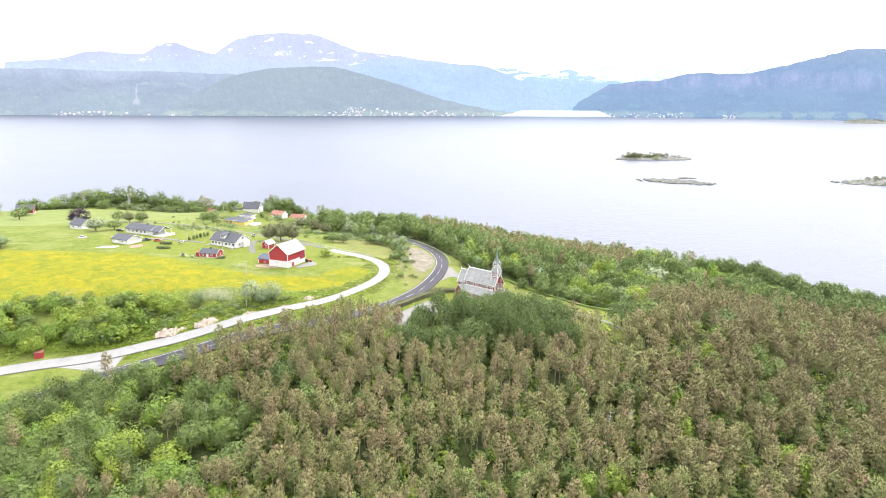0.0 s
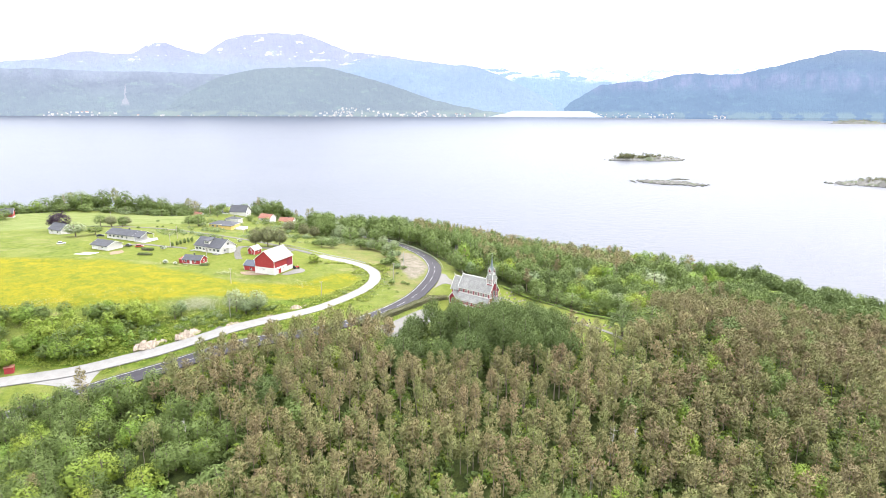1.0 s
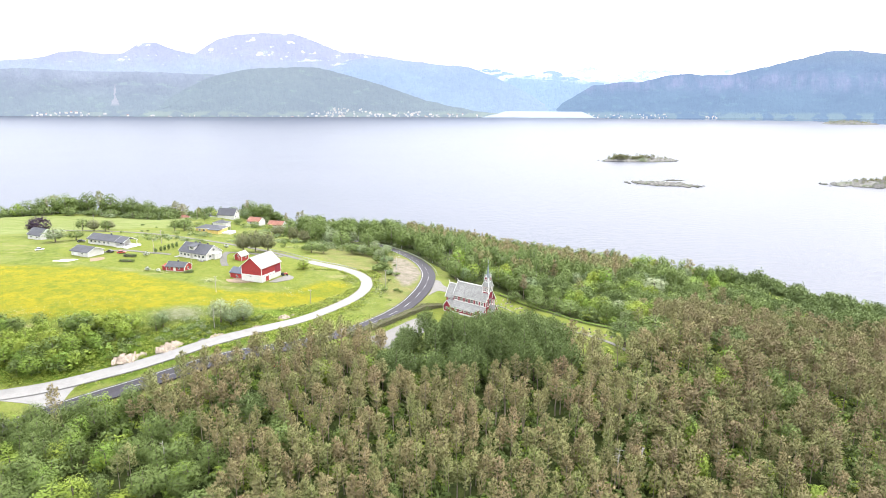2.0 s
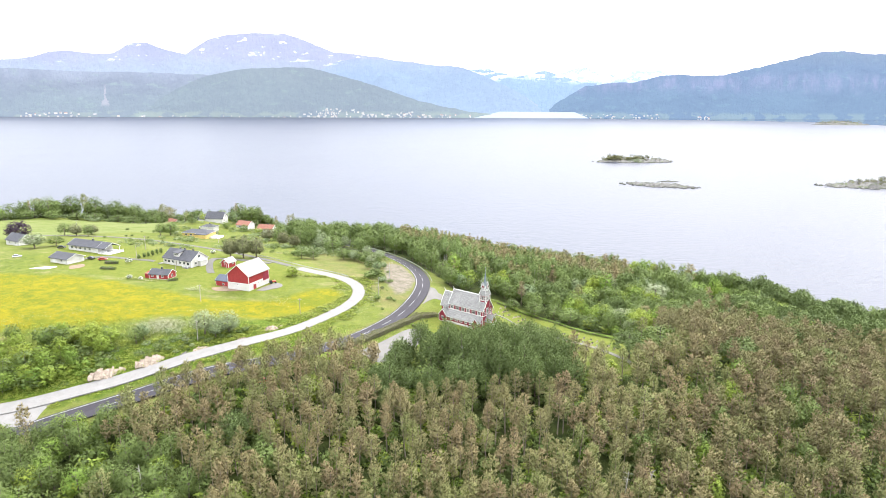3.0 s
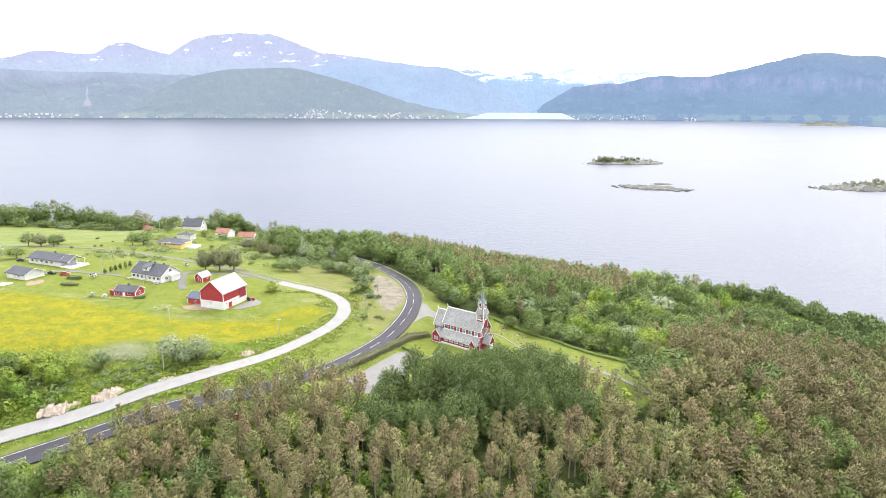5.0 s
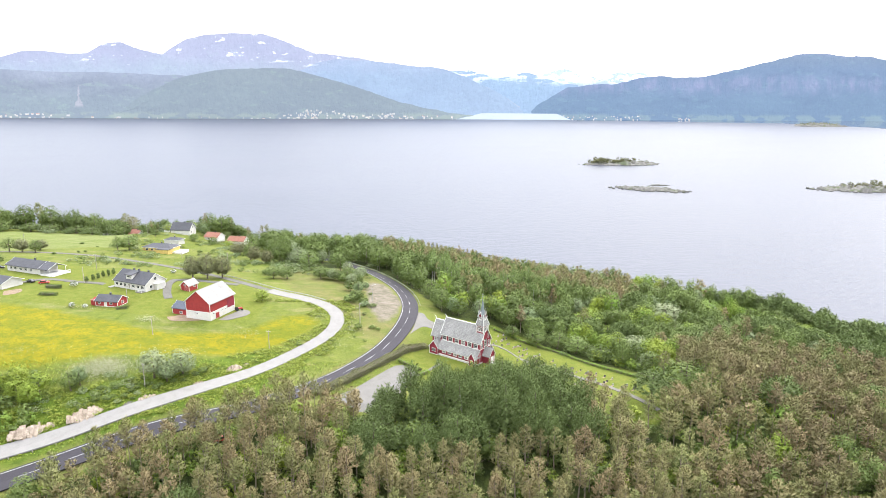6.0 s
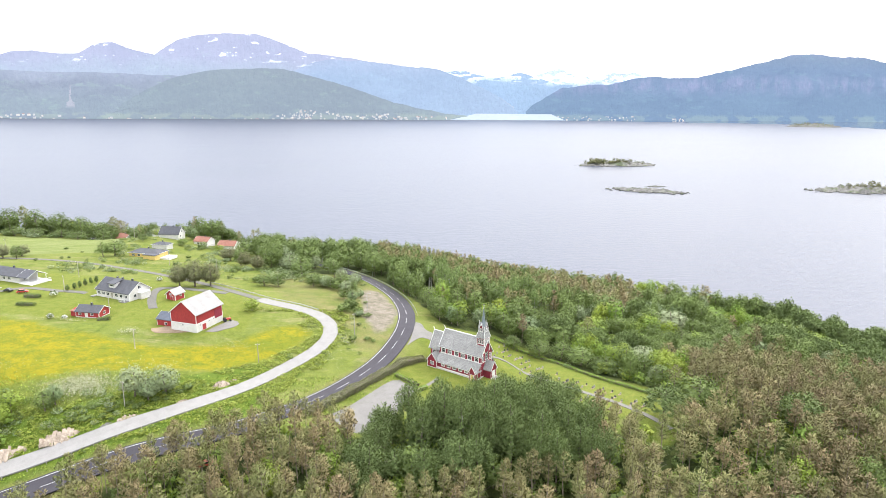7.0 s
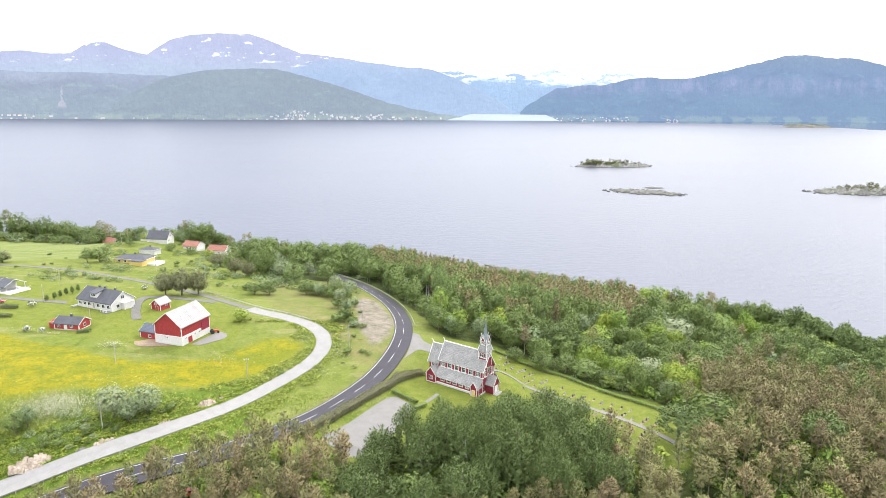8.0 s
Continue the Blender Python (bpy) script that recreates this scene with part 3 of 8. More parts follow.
def wooded(x, y):
    """How thickly the plan is wooded, 0 to 1."""
    x, y = np.asarray(x, float), np.asarray(y, float)
    z = heights(x, y)
    w = np.zeros(x.shape)
    front = np.interp(x, [-420, -220, -150, -100, -75, -45, -25, -8, 8, 24, 44, 60, 74, 88, 104, 130], [160, 178, 214, 226, 233, 244, 251, 252, 243, 247, 260, 264, 246, 232, 246, 900])
    w[(y < front) & (y > 90)] = 1.0
    behind = np.interp(x, [-10, 14, 30, 40, 58, 83, 100, 112, 140], [452, 415, 372, 330, 331, 306, 275, 240, 200])
    w[(x > 20) & (y > behind)] = 1.0
    w[(x > 10) & (x <= 20) & (y > behind + 6)] = 1.0
    tail = np.interp(x, [-60, -40, -20, 12], [470, 512, 480, 432])
    w[(x > -60) & (x <= 12) & (y > tail)] = 1.0
    w[(x > -46) & (x < -2) & (y > 428) & (y < 470)] = 0.7
    w[(x < -60) & (x > -340) & (y > np.interp(x, [-340, -260, -200, -60], [560, 590, 600, 530]))] = 0.85
    w[(x > -420) & (x < -95) & (off_line(x, y, GRAVEL) > 5) & (y > 240) & (y < np.interp(x, [-420, -176, -120, -100, -95], [270, 277, 275, 274, 262]))] = 0.95
    w[z < 1.5] = 0
    w[off_line(x, y, ROAD) < np.where(x < 0, 5.0, 7)] = 0
    w[off_line(x, y, GRAVEL) < 6] = 0
    w[inside(x, y, LOT) | inside(x, y, YARD)] = 0
    for hx, hy in ((-122, 540), (-118, 501), (-99, 530), (-82, 528), (-141, 576), (-170, 586)):
        w[np.hypot(x - hx, y - hy) < 11] = 0
    return w


def ribbon(name, line, width, mat, label, lift=0.12, parent=None, skirt=0.35, across=(-1.0, -0.5, 0.0, 0.5, 1.0)):
    """A road surface of a given width along a line, draped on the land, with real thickness at its edges."""
    d = np.gradient(line, axis=0)
    d /= np.hypot(d[:, 0], d[:, 1])[:, None]
    nrm = np.stack([-d[:, 1], d[:, 0]], 1)
    cols = []
    w = np.broadcast_to(width, len(line)) / 2
    mid = heights(line[:, 0], line[:, 1])
    for s in across:
        q = line + nrm * (s * w)[:, None]
        zz = 0.5 * heights(q[:, 0], q[:, 1]) + 0.5 * np.maximum(mid, heights(q[:, 0], q[:, 1]))
        cols.append(np.column_stack([q, zz + lift]))
    lo0, lo1 = cols[0].copy(), cols[-1].copy()
    lo0[:, 2] -= skirt
    lo1[:, 2] -= skirt
    cols = [lo0, *cols, lo1]
    n, k = len(line), len(cols)
    v = np.concatenate(cols)
    i = np.arange(n * k).reshape(k, n)
    q = np.stack([i[:-1, :-1], i[1:, :-1], i[1:, 1:], i[:-1, 1:]], -1).reshape(-1, 4)[:, ::-1]
    ob = new(name, numpy_mesh(name, v, q, [mat], smooth=False))
    if parent:
        ob.parent = parent
        if label:
            ob["label"] = label
    else:
        tagged(ob, label, "road", kind="structure")
    return ob


def offset(line, s):
    d = np.gradient(line, axis=0)
    d /= np.hypot(d[:, 0], d[:, 1])[:, None]
    return line + np.stack([-d[:, 1], d[:, 0]], 1) * s


def sheet(name, poly, mat, label, lift=0.1, category="pavement"):
    """A flat surface over an outline of the plan, draped on the land."""
    bm = bmesh.new()
    c = np.mean(poly, axis=0)
    pts = curve([*poly, poly[0]], 2.0)[:-1]
    rings = []
    for s in (1.0, 0.75, 0.5, 0.25):
        q = c + (pts - c) * s
        rings.append([bm.verts.new((a, b, h + lift)) for (a, b), h in zip(q, heights(q[:, 0], q[:, 1]))])
    low = [bm.verts.new(v.co - Vector((0, 0, 0.4))) for v in rings[0]]
    top = bm.verts.new((*c, ground(*c) + lift))
    n = len(pts)
    for r0, r1 in zip([low] + rings, rings):
        for k in range(n):
            bm.faces.new((r0[k], r0[(k + 1) % n], r1[(k + 1) % n], r1[k]))
    for k in range(n):
        bm.faces.new((rings[-1][k], rings[-1][(k + 1) % n], top))
    bmesh.ops.recalc_face_normals(bm, faces=bm.faces)
    return tagged(part(name, bm, mat, None), label, category, kind="structure")


land()

_sea = bmesh.new()
bmesh.ops.create_grid(_sea, x_segments=24, y_segments=24, size=1.0, matrix=Matrix.LocRotScale((0, 1700, 0), None, (7000, 3270, 1)))
sea = tagged(part("water", _sea, M_SEA, None), "calm pale grey-blue fjord water with fine ripples", "water", kind="structure")

road = ribbon("road", ROAD, 7.3, M_ASPHALT, "dark two-lane asphalt road curving past the church")
for _s in (-3.1, 3.1):
    ribbon("edge_line", offset(ROAD, _s), 0.16, M_LINE, "white edge line", 0.135, road, 0.01, (-1.0, 1.0))
_dash = np.concatenate([[0], np.cumsum(np.hypot(*np.diff(ROAD, axis=0).T))])
for _a in np.arange(2, _dash[-1] - 10, 12.0):
    _q = np.stack([np.interp(np.linspace(_a, _a + 6.4, 5), _dash, ROAD[:, k]) for k in (0, 1)], 1)
    ribbon("centre_dash", _q, 0.12, M_LINE, "", 0.137, road, 0.01, (-1.0, 1.0))
_cut = int(np.argmin(np.hypot(GRAVEL[:, 0] + 39, GRAVEL[:, 1] - 357)))
gravel_road = ribbon("gravel_road", GRAVEL[:_cut + 1], 5.7, M_GRAVEL, "pale gravel road bending round the meadow", 0.09)
lane = ribbon("lane", GRAVEL[_cut:], 3.3, M_LANE, "narrow grey lane past the houses", 0.11)
sheet("road_spur", [(-136, 235.2), (-122, 240), (-107, 244.8), (-108.5, 239), (-109.2, 234), (-108, 230), (-113, 227.5), (-116, 230.5), (-119.5, 232.8), (-126, 234.0)], M_GRAVEL, "short flared gravel link between the two roads", 0.105, "road")
ribbon("farm_lane", YARD_LANE, 3.4, M_LANE, "grey gravel farm lane between house and barn", 0.13)
ribbon("driveway", BUNGALOW_LANE, 3.0, M_LANE, "grey gravel driveway to the white bungalows", 0.12)
sheet("church_path", [(21.5, 309), (23.5, 315), (25.6, 324), (27.2, 331), (29.5, 329), (30.5, 323.5), (35, 319.5), (36, 313.5), (32, 314.5), (27.5, 316)], M_LOT, "pale gravel turn-in from the road to the church", 0.10, "road")
ribbon("lawn_path", curve([(21, 274.5), (24, 278.5), (30.4, 286.4)]), 1.3, M_LOT, "short trodden path across the church lawn", 0.10)
ribbon("cemetery_path", GRAVE_PATH, 1.7, M_LOT, "pale gravel path through the cemetery", 0.12)
sheet("parking_lot", LOT, M_LOT, "pale gravel parking place beside the church hedge")


# ---- the far shore ----
def ridge(name, skyline, near, far, mat, label, lump=40.0, seed=0.0, foot=0.0, steps=30):
    """A mountain side: skyline holds (x, height); the slope climbs from the water at depth near to the crest at depth far."""
    s = np.array(skyline, float)
    xs = np.linspace(s[0, 0], s[-1, 0], 320)
    top = np.interp(xs, s[:, 0], s[:, 1])
    ker = np.hanning(9) / np.hanning(9).sum()
    top = np.convolve(np.pad(top, 4, mode="edge"), ker, mode="valid")
    rag = np.array([noise.fractal(Vector((a / 130.0, seed, 0)), 0.9, 2.0, 5) for a in xs])
    top = np.maximum(top + rag * lump * 0.16, 2)
    v = []
    base = np.interp(xs, [near[0], near[2]], [near[1], near[3]]) if isinstance(near, tuple) else np.full(len(xs), float(near))
    crest = np.interp(xs, [far[0], far[2]], [far[1], far[3]]) if isinstance(far, tuple) else np.full(len(xs), float(far))
    for k in range(steps + 1):
        u = k / steps
        prof = u ** 0.85
        for a, h, y0, y1 in zip(xs, top, base, crest):
            n = noise.fractal(Vector((a / 260.0, u * 2.0 + seed, seed)), 1.0, 2.0, 6)
            bell = math.sin(math.pi * u)
            v.append((a, y0 + (y1 - y0) * u + n * min(lump, 0.4 * (y1 - y0)) * bell, foot + (h - foot) * prof + n * lump * 0.35 * bell))
    nx = len(xs)
    i = np.arange(len(v)).reshape(steps + 1, nx)
    q = np.stack([i[:-1, :-1], i[:-1, 1:], i[1:, 1:], i[1:, :-1]], -1).reshape(-1, 4)
    ob = new(name, numpy_mesh(name, v, q, [mat], smooth=True))
    return tagged(ob, label, "mountain", kind="structure")


# band colours are tinted with distance haze; each glow adds the haze's brightness
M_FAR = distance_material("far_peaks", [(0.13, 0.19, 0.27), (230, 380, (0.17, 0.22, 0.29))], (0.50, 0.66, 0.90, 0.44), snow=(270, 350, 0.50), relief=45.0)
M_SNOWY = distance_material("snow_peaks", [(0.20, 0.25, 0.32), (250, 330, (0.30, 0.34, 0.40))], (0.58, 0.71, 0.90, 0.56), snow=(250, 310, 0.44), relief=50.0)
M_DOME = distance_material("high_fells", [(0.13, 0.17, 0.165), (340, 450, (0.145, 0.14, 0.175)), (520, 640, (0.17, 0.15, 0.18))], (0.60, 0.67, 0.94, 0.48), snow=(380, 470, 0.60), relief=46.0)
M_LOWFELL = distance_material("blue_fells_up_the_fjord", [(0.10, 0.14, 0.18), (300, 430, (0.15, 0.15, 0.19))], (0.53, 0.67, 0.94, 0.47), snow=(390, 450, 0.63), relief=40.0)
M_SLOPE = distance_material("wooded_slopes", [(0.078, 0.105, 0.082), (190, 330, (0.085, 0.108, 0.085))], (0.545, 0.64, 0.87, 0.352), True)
# paler top band paints the crest fading into the hazy fells
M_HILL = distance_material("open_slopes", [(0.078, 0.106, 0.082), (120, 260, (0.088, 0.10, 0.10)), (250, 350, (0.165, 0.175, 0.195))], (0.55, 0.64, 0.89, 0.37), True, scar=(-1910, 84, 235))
# the pale purple top band paints a farther, hazier ridge onto this mountain
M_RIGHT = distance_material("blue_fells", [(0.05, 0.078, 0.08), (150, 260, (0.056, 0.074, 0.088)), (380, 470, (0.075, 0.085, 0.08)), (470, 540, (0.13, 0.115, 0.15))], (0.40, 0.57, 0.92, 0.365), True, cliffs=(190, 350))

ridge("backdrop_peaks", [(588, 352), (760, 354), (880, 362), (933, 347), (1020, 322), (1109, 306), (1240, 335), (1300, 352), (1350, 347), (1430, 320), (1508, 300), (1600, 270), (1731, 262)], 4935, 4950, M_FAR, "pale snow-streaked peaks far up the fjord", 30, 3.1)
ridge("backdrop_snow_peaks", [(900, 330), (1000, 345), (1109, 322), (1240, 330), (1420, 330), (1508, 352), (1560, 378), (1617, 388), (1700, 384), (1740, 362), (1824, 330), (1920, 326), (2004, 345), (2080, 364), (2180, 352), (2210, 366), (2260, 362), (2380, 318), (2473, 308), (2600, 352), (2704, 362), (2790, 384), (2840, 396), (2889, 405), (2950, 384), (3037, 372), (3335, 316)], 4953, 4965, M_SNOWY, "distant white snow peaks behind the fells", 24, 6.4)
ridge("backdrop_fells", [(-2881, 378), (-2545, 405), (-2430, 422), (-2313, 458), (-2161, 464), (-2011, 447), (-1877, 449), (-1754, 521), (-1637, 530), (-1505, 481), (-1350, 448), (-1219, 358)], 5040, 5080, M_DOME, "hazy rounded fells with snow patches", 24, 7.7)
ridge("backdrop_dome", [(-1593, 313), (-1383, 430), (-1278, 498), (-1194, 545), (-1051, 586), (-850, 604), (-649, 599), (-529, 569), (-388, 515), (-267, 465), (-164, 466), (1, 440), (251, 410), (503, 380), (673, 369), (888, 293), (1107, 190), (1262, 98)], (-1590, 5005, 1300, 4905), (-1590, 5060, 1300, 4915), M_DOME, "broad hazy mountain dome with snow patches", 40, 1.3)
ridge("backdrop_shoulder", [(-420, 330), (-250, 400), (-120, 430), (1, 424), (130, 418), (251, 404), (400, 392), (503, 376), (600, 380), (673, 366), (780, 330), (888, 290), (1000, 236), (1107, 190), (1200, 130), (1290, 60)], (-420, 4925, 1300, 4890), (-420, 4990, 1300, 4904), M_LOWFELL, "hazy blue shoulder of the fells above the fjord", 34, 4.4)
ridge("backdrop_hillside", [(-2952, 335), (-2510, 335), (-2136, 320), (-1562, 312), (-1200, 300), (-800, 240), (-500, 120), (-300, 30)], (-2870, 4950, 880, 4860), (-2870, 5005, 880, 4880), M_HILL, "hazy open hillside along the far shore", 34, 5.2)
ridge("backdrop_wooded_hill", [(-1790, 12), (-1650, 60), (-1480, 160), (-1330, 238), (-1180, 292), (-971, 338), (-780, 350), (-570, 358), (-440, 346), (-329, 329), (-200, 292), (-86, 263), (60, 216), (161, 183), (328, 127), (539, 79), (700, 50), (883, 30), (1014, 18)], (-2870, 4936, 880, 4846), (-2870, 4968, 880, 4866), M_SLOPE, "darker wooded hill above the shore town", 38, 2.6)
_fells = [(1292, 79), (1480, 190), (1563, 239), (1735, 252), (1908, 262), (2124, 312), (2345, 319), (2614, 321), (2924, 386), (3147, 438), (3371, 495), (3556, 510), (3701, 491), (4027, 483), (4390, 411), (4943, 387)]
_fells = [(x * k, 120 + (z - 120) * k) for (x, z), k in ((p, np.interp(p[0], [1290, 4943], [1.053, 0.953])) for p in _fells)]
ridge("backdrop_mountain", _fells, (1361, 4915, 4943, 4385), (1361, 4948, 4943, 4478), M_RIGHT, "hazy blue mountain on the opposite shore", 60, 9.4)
# the head of the fjord, where the water narrows between the fells: a tilted sheet, its bright sky sheen put in as glow
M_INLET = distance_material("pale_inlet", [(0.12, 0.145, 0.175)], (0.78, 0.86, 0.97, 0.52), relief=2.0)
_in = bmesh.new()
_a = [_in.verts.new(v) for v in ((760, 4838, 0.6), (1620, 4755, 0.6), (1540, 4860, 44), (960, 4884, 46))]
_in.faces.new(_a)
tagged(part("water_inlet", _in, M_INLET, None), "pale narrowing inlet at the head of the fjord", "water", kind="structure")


# ---- plants ----
def unit(a):
    return a / np.maximum(np.linalg.norm(a, axis=1), 1e-6)[:, None]


# places, triangles, the way each leaf faces the light, and a tint of its own
Crown = collections.namedtuple("Crown", "v f n tint")


def blades_at(c, way, rng, blades, size, width, out=None, spread=0.4):
    """Leaf blades, one triangle each, fanned about their ways at the given places; out: the outside of the crown there."""
    n = len(c) * blades
    out = way if out is None else out
    c, way, out = np.repeat(c, blades, 0), np.repeat(way, blades, 0), np.repeat(unit(out), blades, 0)
    d = unit(unit(way) + rng.normal(0, spread, (n, 3)))
    s = np.cross(d, out) + rng.normal(0, 0.3, (n, 3))
    s = unit(s - (s * d).sum(1)[:, None] * d)
    ln = size * rng.uniform(0.7, 1.35, (n, 1))
    wd = width * rng.uniform(0.7, 1.3, (n, 1))
    c = c + rng.normal(0, size * 0.2, (n, 3))
    v = np.stack([c - s * wd * 0.5 - d * ln * 0.3, c + s * wd * 0.5 - d * ln * 0.3, c + d * ln * 0.7], 1).reshape(-1, 3)
    return faced(v, np.arange(3 * n).reshape(-1, 3), np.repeat(unit(out + rng.normal(0, 0.2, (n, 3))), 3, 0))


def faced(v, f, n):
    """Triangles turned so that each one's front lies to the outside of the crown."""
    p = v[f]
    back = (np.cross(p[:, 1] - p[:, 0], p[:, 2] - p[:, 0]) * n[f[:, 0]]).sum(1) < 0
    f = f.copy()
    f[back] = f[back][:, ::-1]
    return v, f, n


def joined(*pieces):
    """Several (places, triangles, normals) as one."""
    n, fs = 0, []
    for v, f, _ in pieces:
        fs.append(np.asarray(f) + n)
        n += len(v)
    return np.concatenate([p[0] for p in pieces]), np.concatenate(fs), np.concatenate([p[2] for p in pieces])


def pine_template(seed, h=15.0, tufts=260, wide=2.1, blades=2, size=0.6, width=0.26, low=0.40, cone=0.0):
    """A Scots pine: a bare lower trunk, tiers of upswept feathery boughs that draw in to a rounded top."""
    rng = np.random.default_rng(seed)
    boughs = max(18, tufts // 9)
    pu = (np.arange(boughs) + rng.uniform(0, 1, boughs)) / boughs
    pa = np.arange(boughs) * 2.4 + rng.uniform(-0.5, 0.5, boughs)
    prof = np.interp(pu, [0, 0.12, 0.35, 0.62, 0.85, 1.0], [0.55, 0.88, 1.0, 0.80 - 0.15 * cone, 0.50 - 0.25 * cone, 0.12])
    pr = wide * prof * rng.uniform(0.62, 1.12, boughs)
    size_of = pr + 0.25
    own = rng.choice(boughs, tufts, p=size_of / size_of.sum())
    s = rng.uniform(0.12, 1.0, tufts) ** 0.6
    rad = pr[own] * s
    side = rng.normal(0, 0.34, tufts) * np.clip(pr[own], 0.5, 2) * (0.35 + 0.5 * s)
    ang = pa[own]
    lift = rng.uniform(0.45, 0.95, boughs)[own]
    zc = h * (low + (0.965 - low) * pu[own]) + rad * lift - 0.8 + rng.normal(0, 0.13, tufts)
    c = np.stack([rad * np.cos(ang) - side * np.sin(ang), rad * np.sin(ang) + side * np.cos(ang), zc], 1)
    way = np.stack([np.cos(ang), np.sin(ang), 0.75 + lift], 1)
    out = np.stack([np.cos(ang) * 0.75 - np.sin(ang) * side * 0.7, np.sin(ang) * 0.75 + np.cos(ang) * side * 0.7, 0.75 + 0.6 * pu[own]], 1)
    v, f, n = blades_at(c, way, rng, blades, size, width, out, 0.35)
    return Crown(v, f, n, np.zeros(len(v)))


def poplar_template(seed, h=17.0, wide=4.4, plumes=80, each=26, size=0.5, width=0.28):
    """A poplar crown: a dense dome of slim upright sprays."""
    rng = np.random.default_rng(seed)
    a = np.arange(plumes) * 2.4 + rng.uniform(-0.3, 0.3, plumes)
    q = np.sqrt((np.arange(plumes) + 0.5) / plumes) * rng.uniform(0.92, 1.06, plumes)
    dome = np.sqrt(np.clip(1 - (0.9 * q) ** 2, 0, 1))
    top = h * (0.34 + 0.66 * dome) * rng.uniform(0.90, 1.05, plumes)
    ln = rng.uniform(3.4, 5.4, plumes) * h / 17
    own = np.repeat(np.arange(plumes), each)
    n = len(own)
    s = rng.uniform(0, 1, n) ** 0.8
    thick = wide / 4.4 * 0.66 * np.sin(np.pi * (0.10 + 0.86 * s)) * np.sqrt(rng.uniform(0.1, 1.1, n))
    t = rng.uniform(0, 2 * np.pi, n)
    tip = wide * q[own] * (0.84 + 0.2 * s)
    c = np.stack([tip * np.cos(a[own]) + thick * np.cos(t), tip * np.sin(a[own]) + thick * np.sin(t), top[own] - ln[own] * (1 - s)], 1)
    way = np.stack([0.4 * np.cos(t) + 0.3 * q[own] * np.cos(a[own]), 0.4 * np.sin(t) + 0.3 * q[own] * np.sin(a[own]), np.full(n, 1.0)], 1)
    out = np.stack([0.7 * np.cos(t) + 0.5 * q[own] * np.cos(a[own]), 0.7 * np.sin(t) + 0.5 * q[own] * np.sin(a[own]), 0.30 + 0.55 * s], 1)
    lv, lf, lnorm = blades_at(c, way, rng, 1, size, width, out, 0.45)
    # shaded inner boughs, so that the crown is closed
    m = plumes * 3
    iq, ia = np.sqrt(rng.uniform(0, 1, m)), rng.uniform(0, 2 * np.pi, m)
    iz = h * (0.12 + 0.68 * np.sqrt(1 - (0.9 * iq) ** 2) * np.sqrt(rng.uniform(0.05, 1, m)))
    ic = np.stack([0.78 * wide * iq * np.cos(ia), 0.78 * wide * iq * np.sin(ia), iz], 1)
    io = np.stack([iq * np.cos(ia), iq * np.sin(ia), 0.6 - 0.3 * iq], 1)
    v, f, nn = joined((lv, lf, lnorm), blades_at(ic, io + (0, 0, 0.4), rng, 1, size * 2.4, width * 2.8, io, 0.5))
    return Crown(v, f, nn, np.concatenate([np.repeat(rng.uniform(0, 0.5, plumes), each * 3), np.full(len(v) - len(lv), 0.1)]))


def broad_template(seed, h=10.0, wide=3.2, lobes=9, leaves=620, size=0.5, low=0.08, swell=0.24, core=True, up=0.22):
    """A broadleaf crown: one dome swelling into rounded boughs with creases between them, closed by small leaves."""
    rng = np.random.default_rng(seed)
    zc = h * (low + (1 - low) * 0.42)
    ax = np.array([wide, wide, 1.0])
    k = np.arange(lobes)
    lz = np.clip(-0.25 + 1.2 * (k + 0.5) / lobes, -1, 0.97) + rng.uniform(-0.08, 0.08, lobes)
    la = 2.4 * k + rng.uniform(-0.4, 0.4, lobes)
    lr = np.sqrt(np.clip(1 - lz ** 2, 0.02, 1))
    ld = unit(np.stack([lr * np.cos(la), lr * np.sin(la), lz], 1))
    lift = rng.uniform(0.6, 1.15, lobes)
    # one leaf in six is a larger spray set further in, which closes the crown behind the small leaves
    inner = (np.arange(leaves) % 6 == 0) & core
    z = rng.uniform(-0.92, 1.0, leaves)
    a = rng.uniform(0, 2 * np.pi, leaves)
    r = np.sqrt(1 - z ** 2)
    d = np.stack([r * np.cos(a), r * np.sin(a), z], 1)
    dot = d @ ld.T
    hill = np.exp(-(1 - dot) / 0.10) * lift
    best = hill.argmax(1)
    fac = (1 - swell + swell * hill.max(1) + 0.05 * np.sin(9 * d[:, 0] + seed) * np.sin(8 * d[:, 1])) * np.where(inner, 0.76, 1.0)
    ext = np.where(z > 0, h - zc, zc - h * low)
    c = d * np.stack([ax[0] * np.ones(leaves), ax[1] * np.ones(leaves), ext], 1) * (fac * (1.03 - 0.26 * rng.uniform(0, 1, leaves) ** 2))[:, None] + (0, 0, zc)
    out = unit(d * (1, 1, wide / np.maximum(ext.mean(), 0.1)) + 1.3 * (d - ld[best]) + (0, 0, up))
    face = unit(out + rng.normal(0, 0.45, (leaves, 3)))
    e = unit(np.cross(face, rng.normal(0, 1, (leaves, 3))))
    b = np.cross(face, e)
    s = size * rng.uniform(0.6, 1.3, (leaves, 1)) * np.where(inner, 2.3, 1.0)[:, None]
    v = np.stack([c - e * s * 0.5, c + b * s * 0.55, c + e * s * 0.5 - b * s * 0.2], 1).reshape(-1, 3)
    piece = faced(v, np.arange(3 * leaves).reshape(-1, 3), np.repeat(unit(out + rng.normal(0, 0.22, (leaves, 3))), 3, 0))
    return Crown(*piece, np.zeros(len(piece[0])))


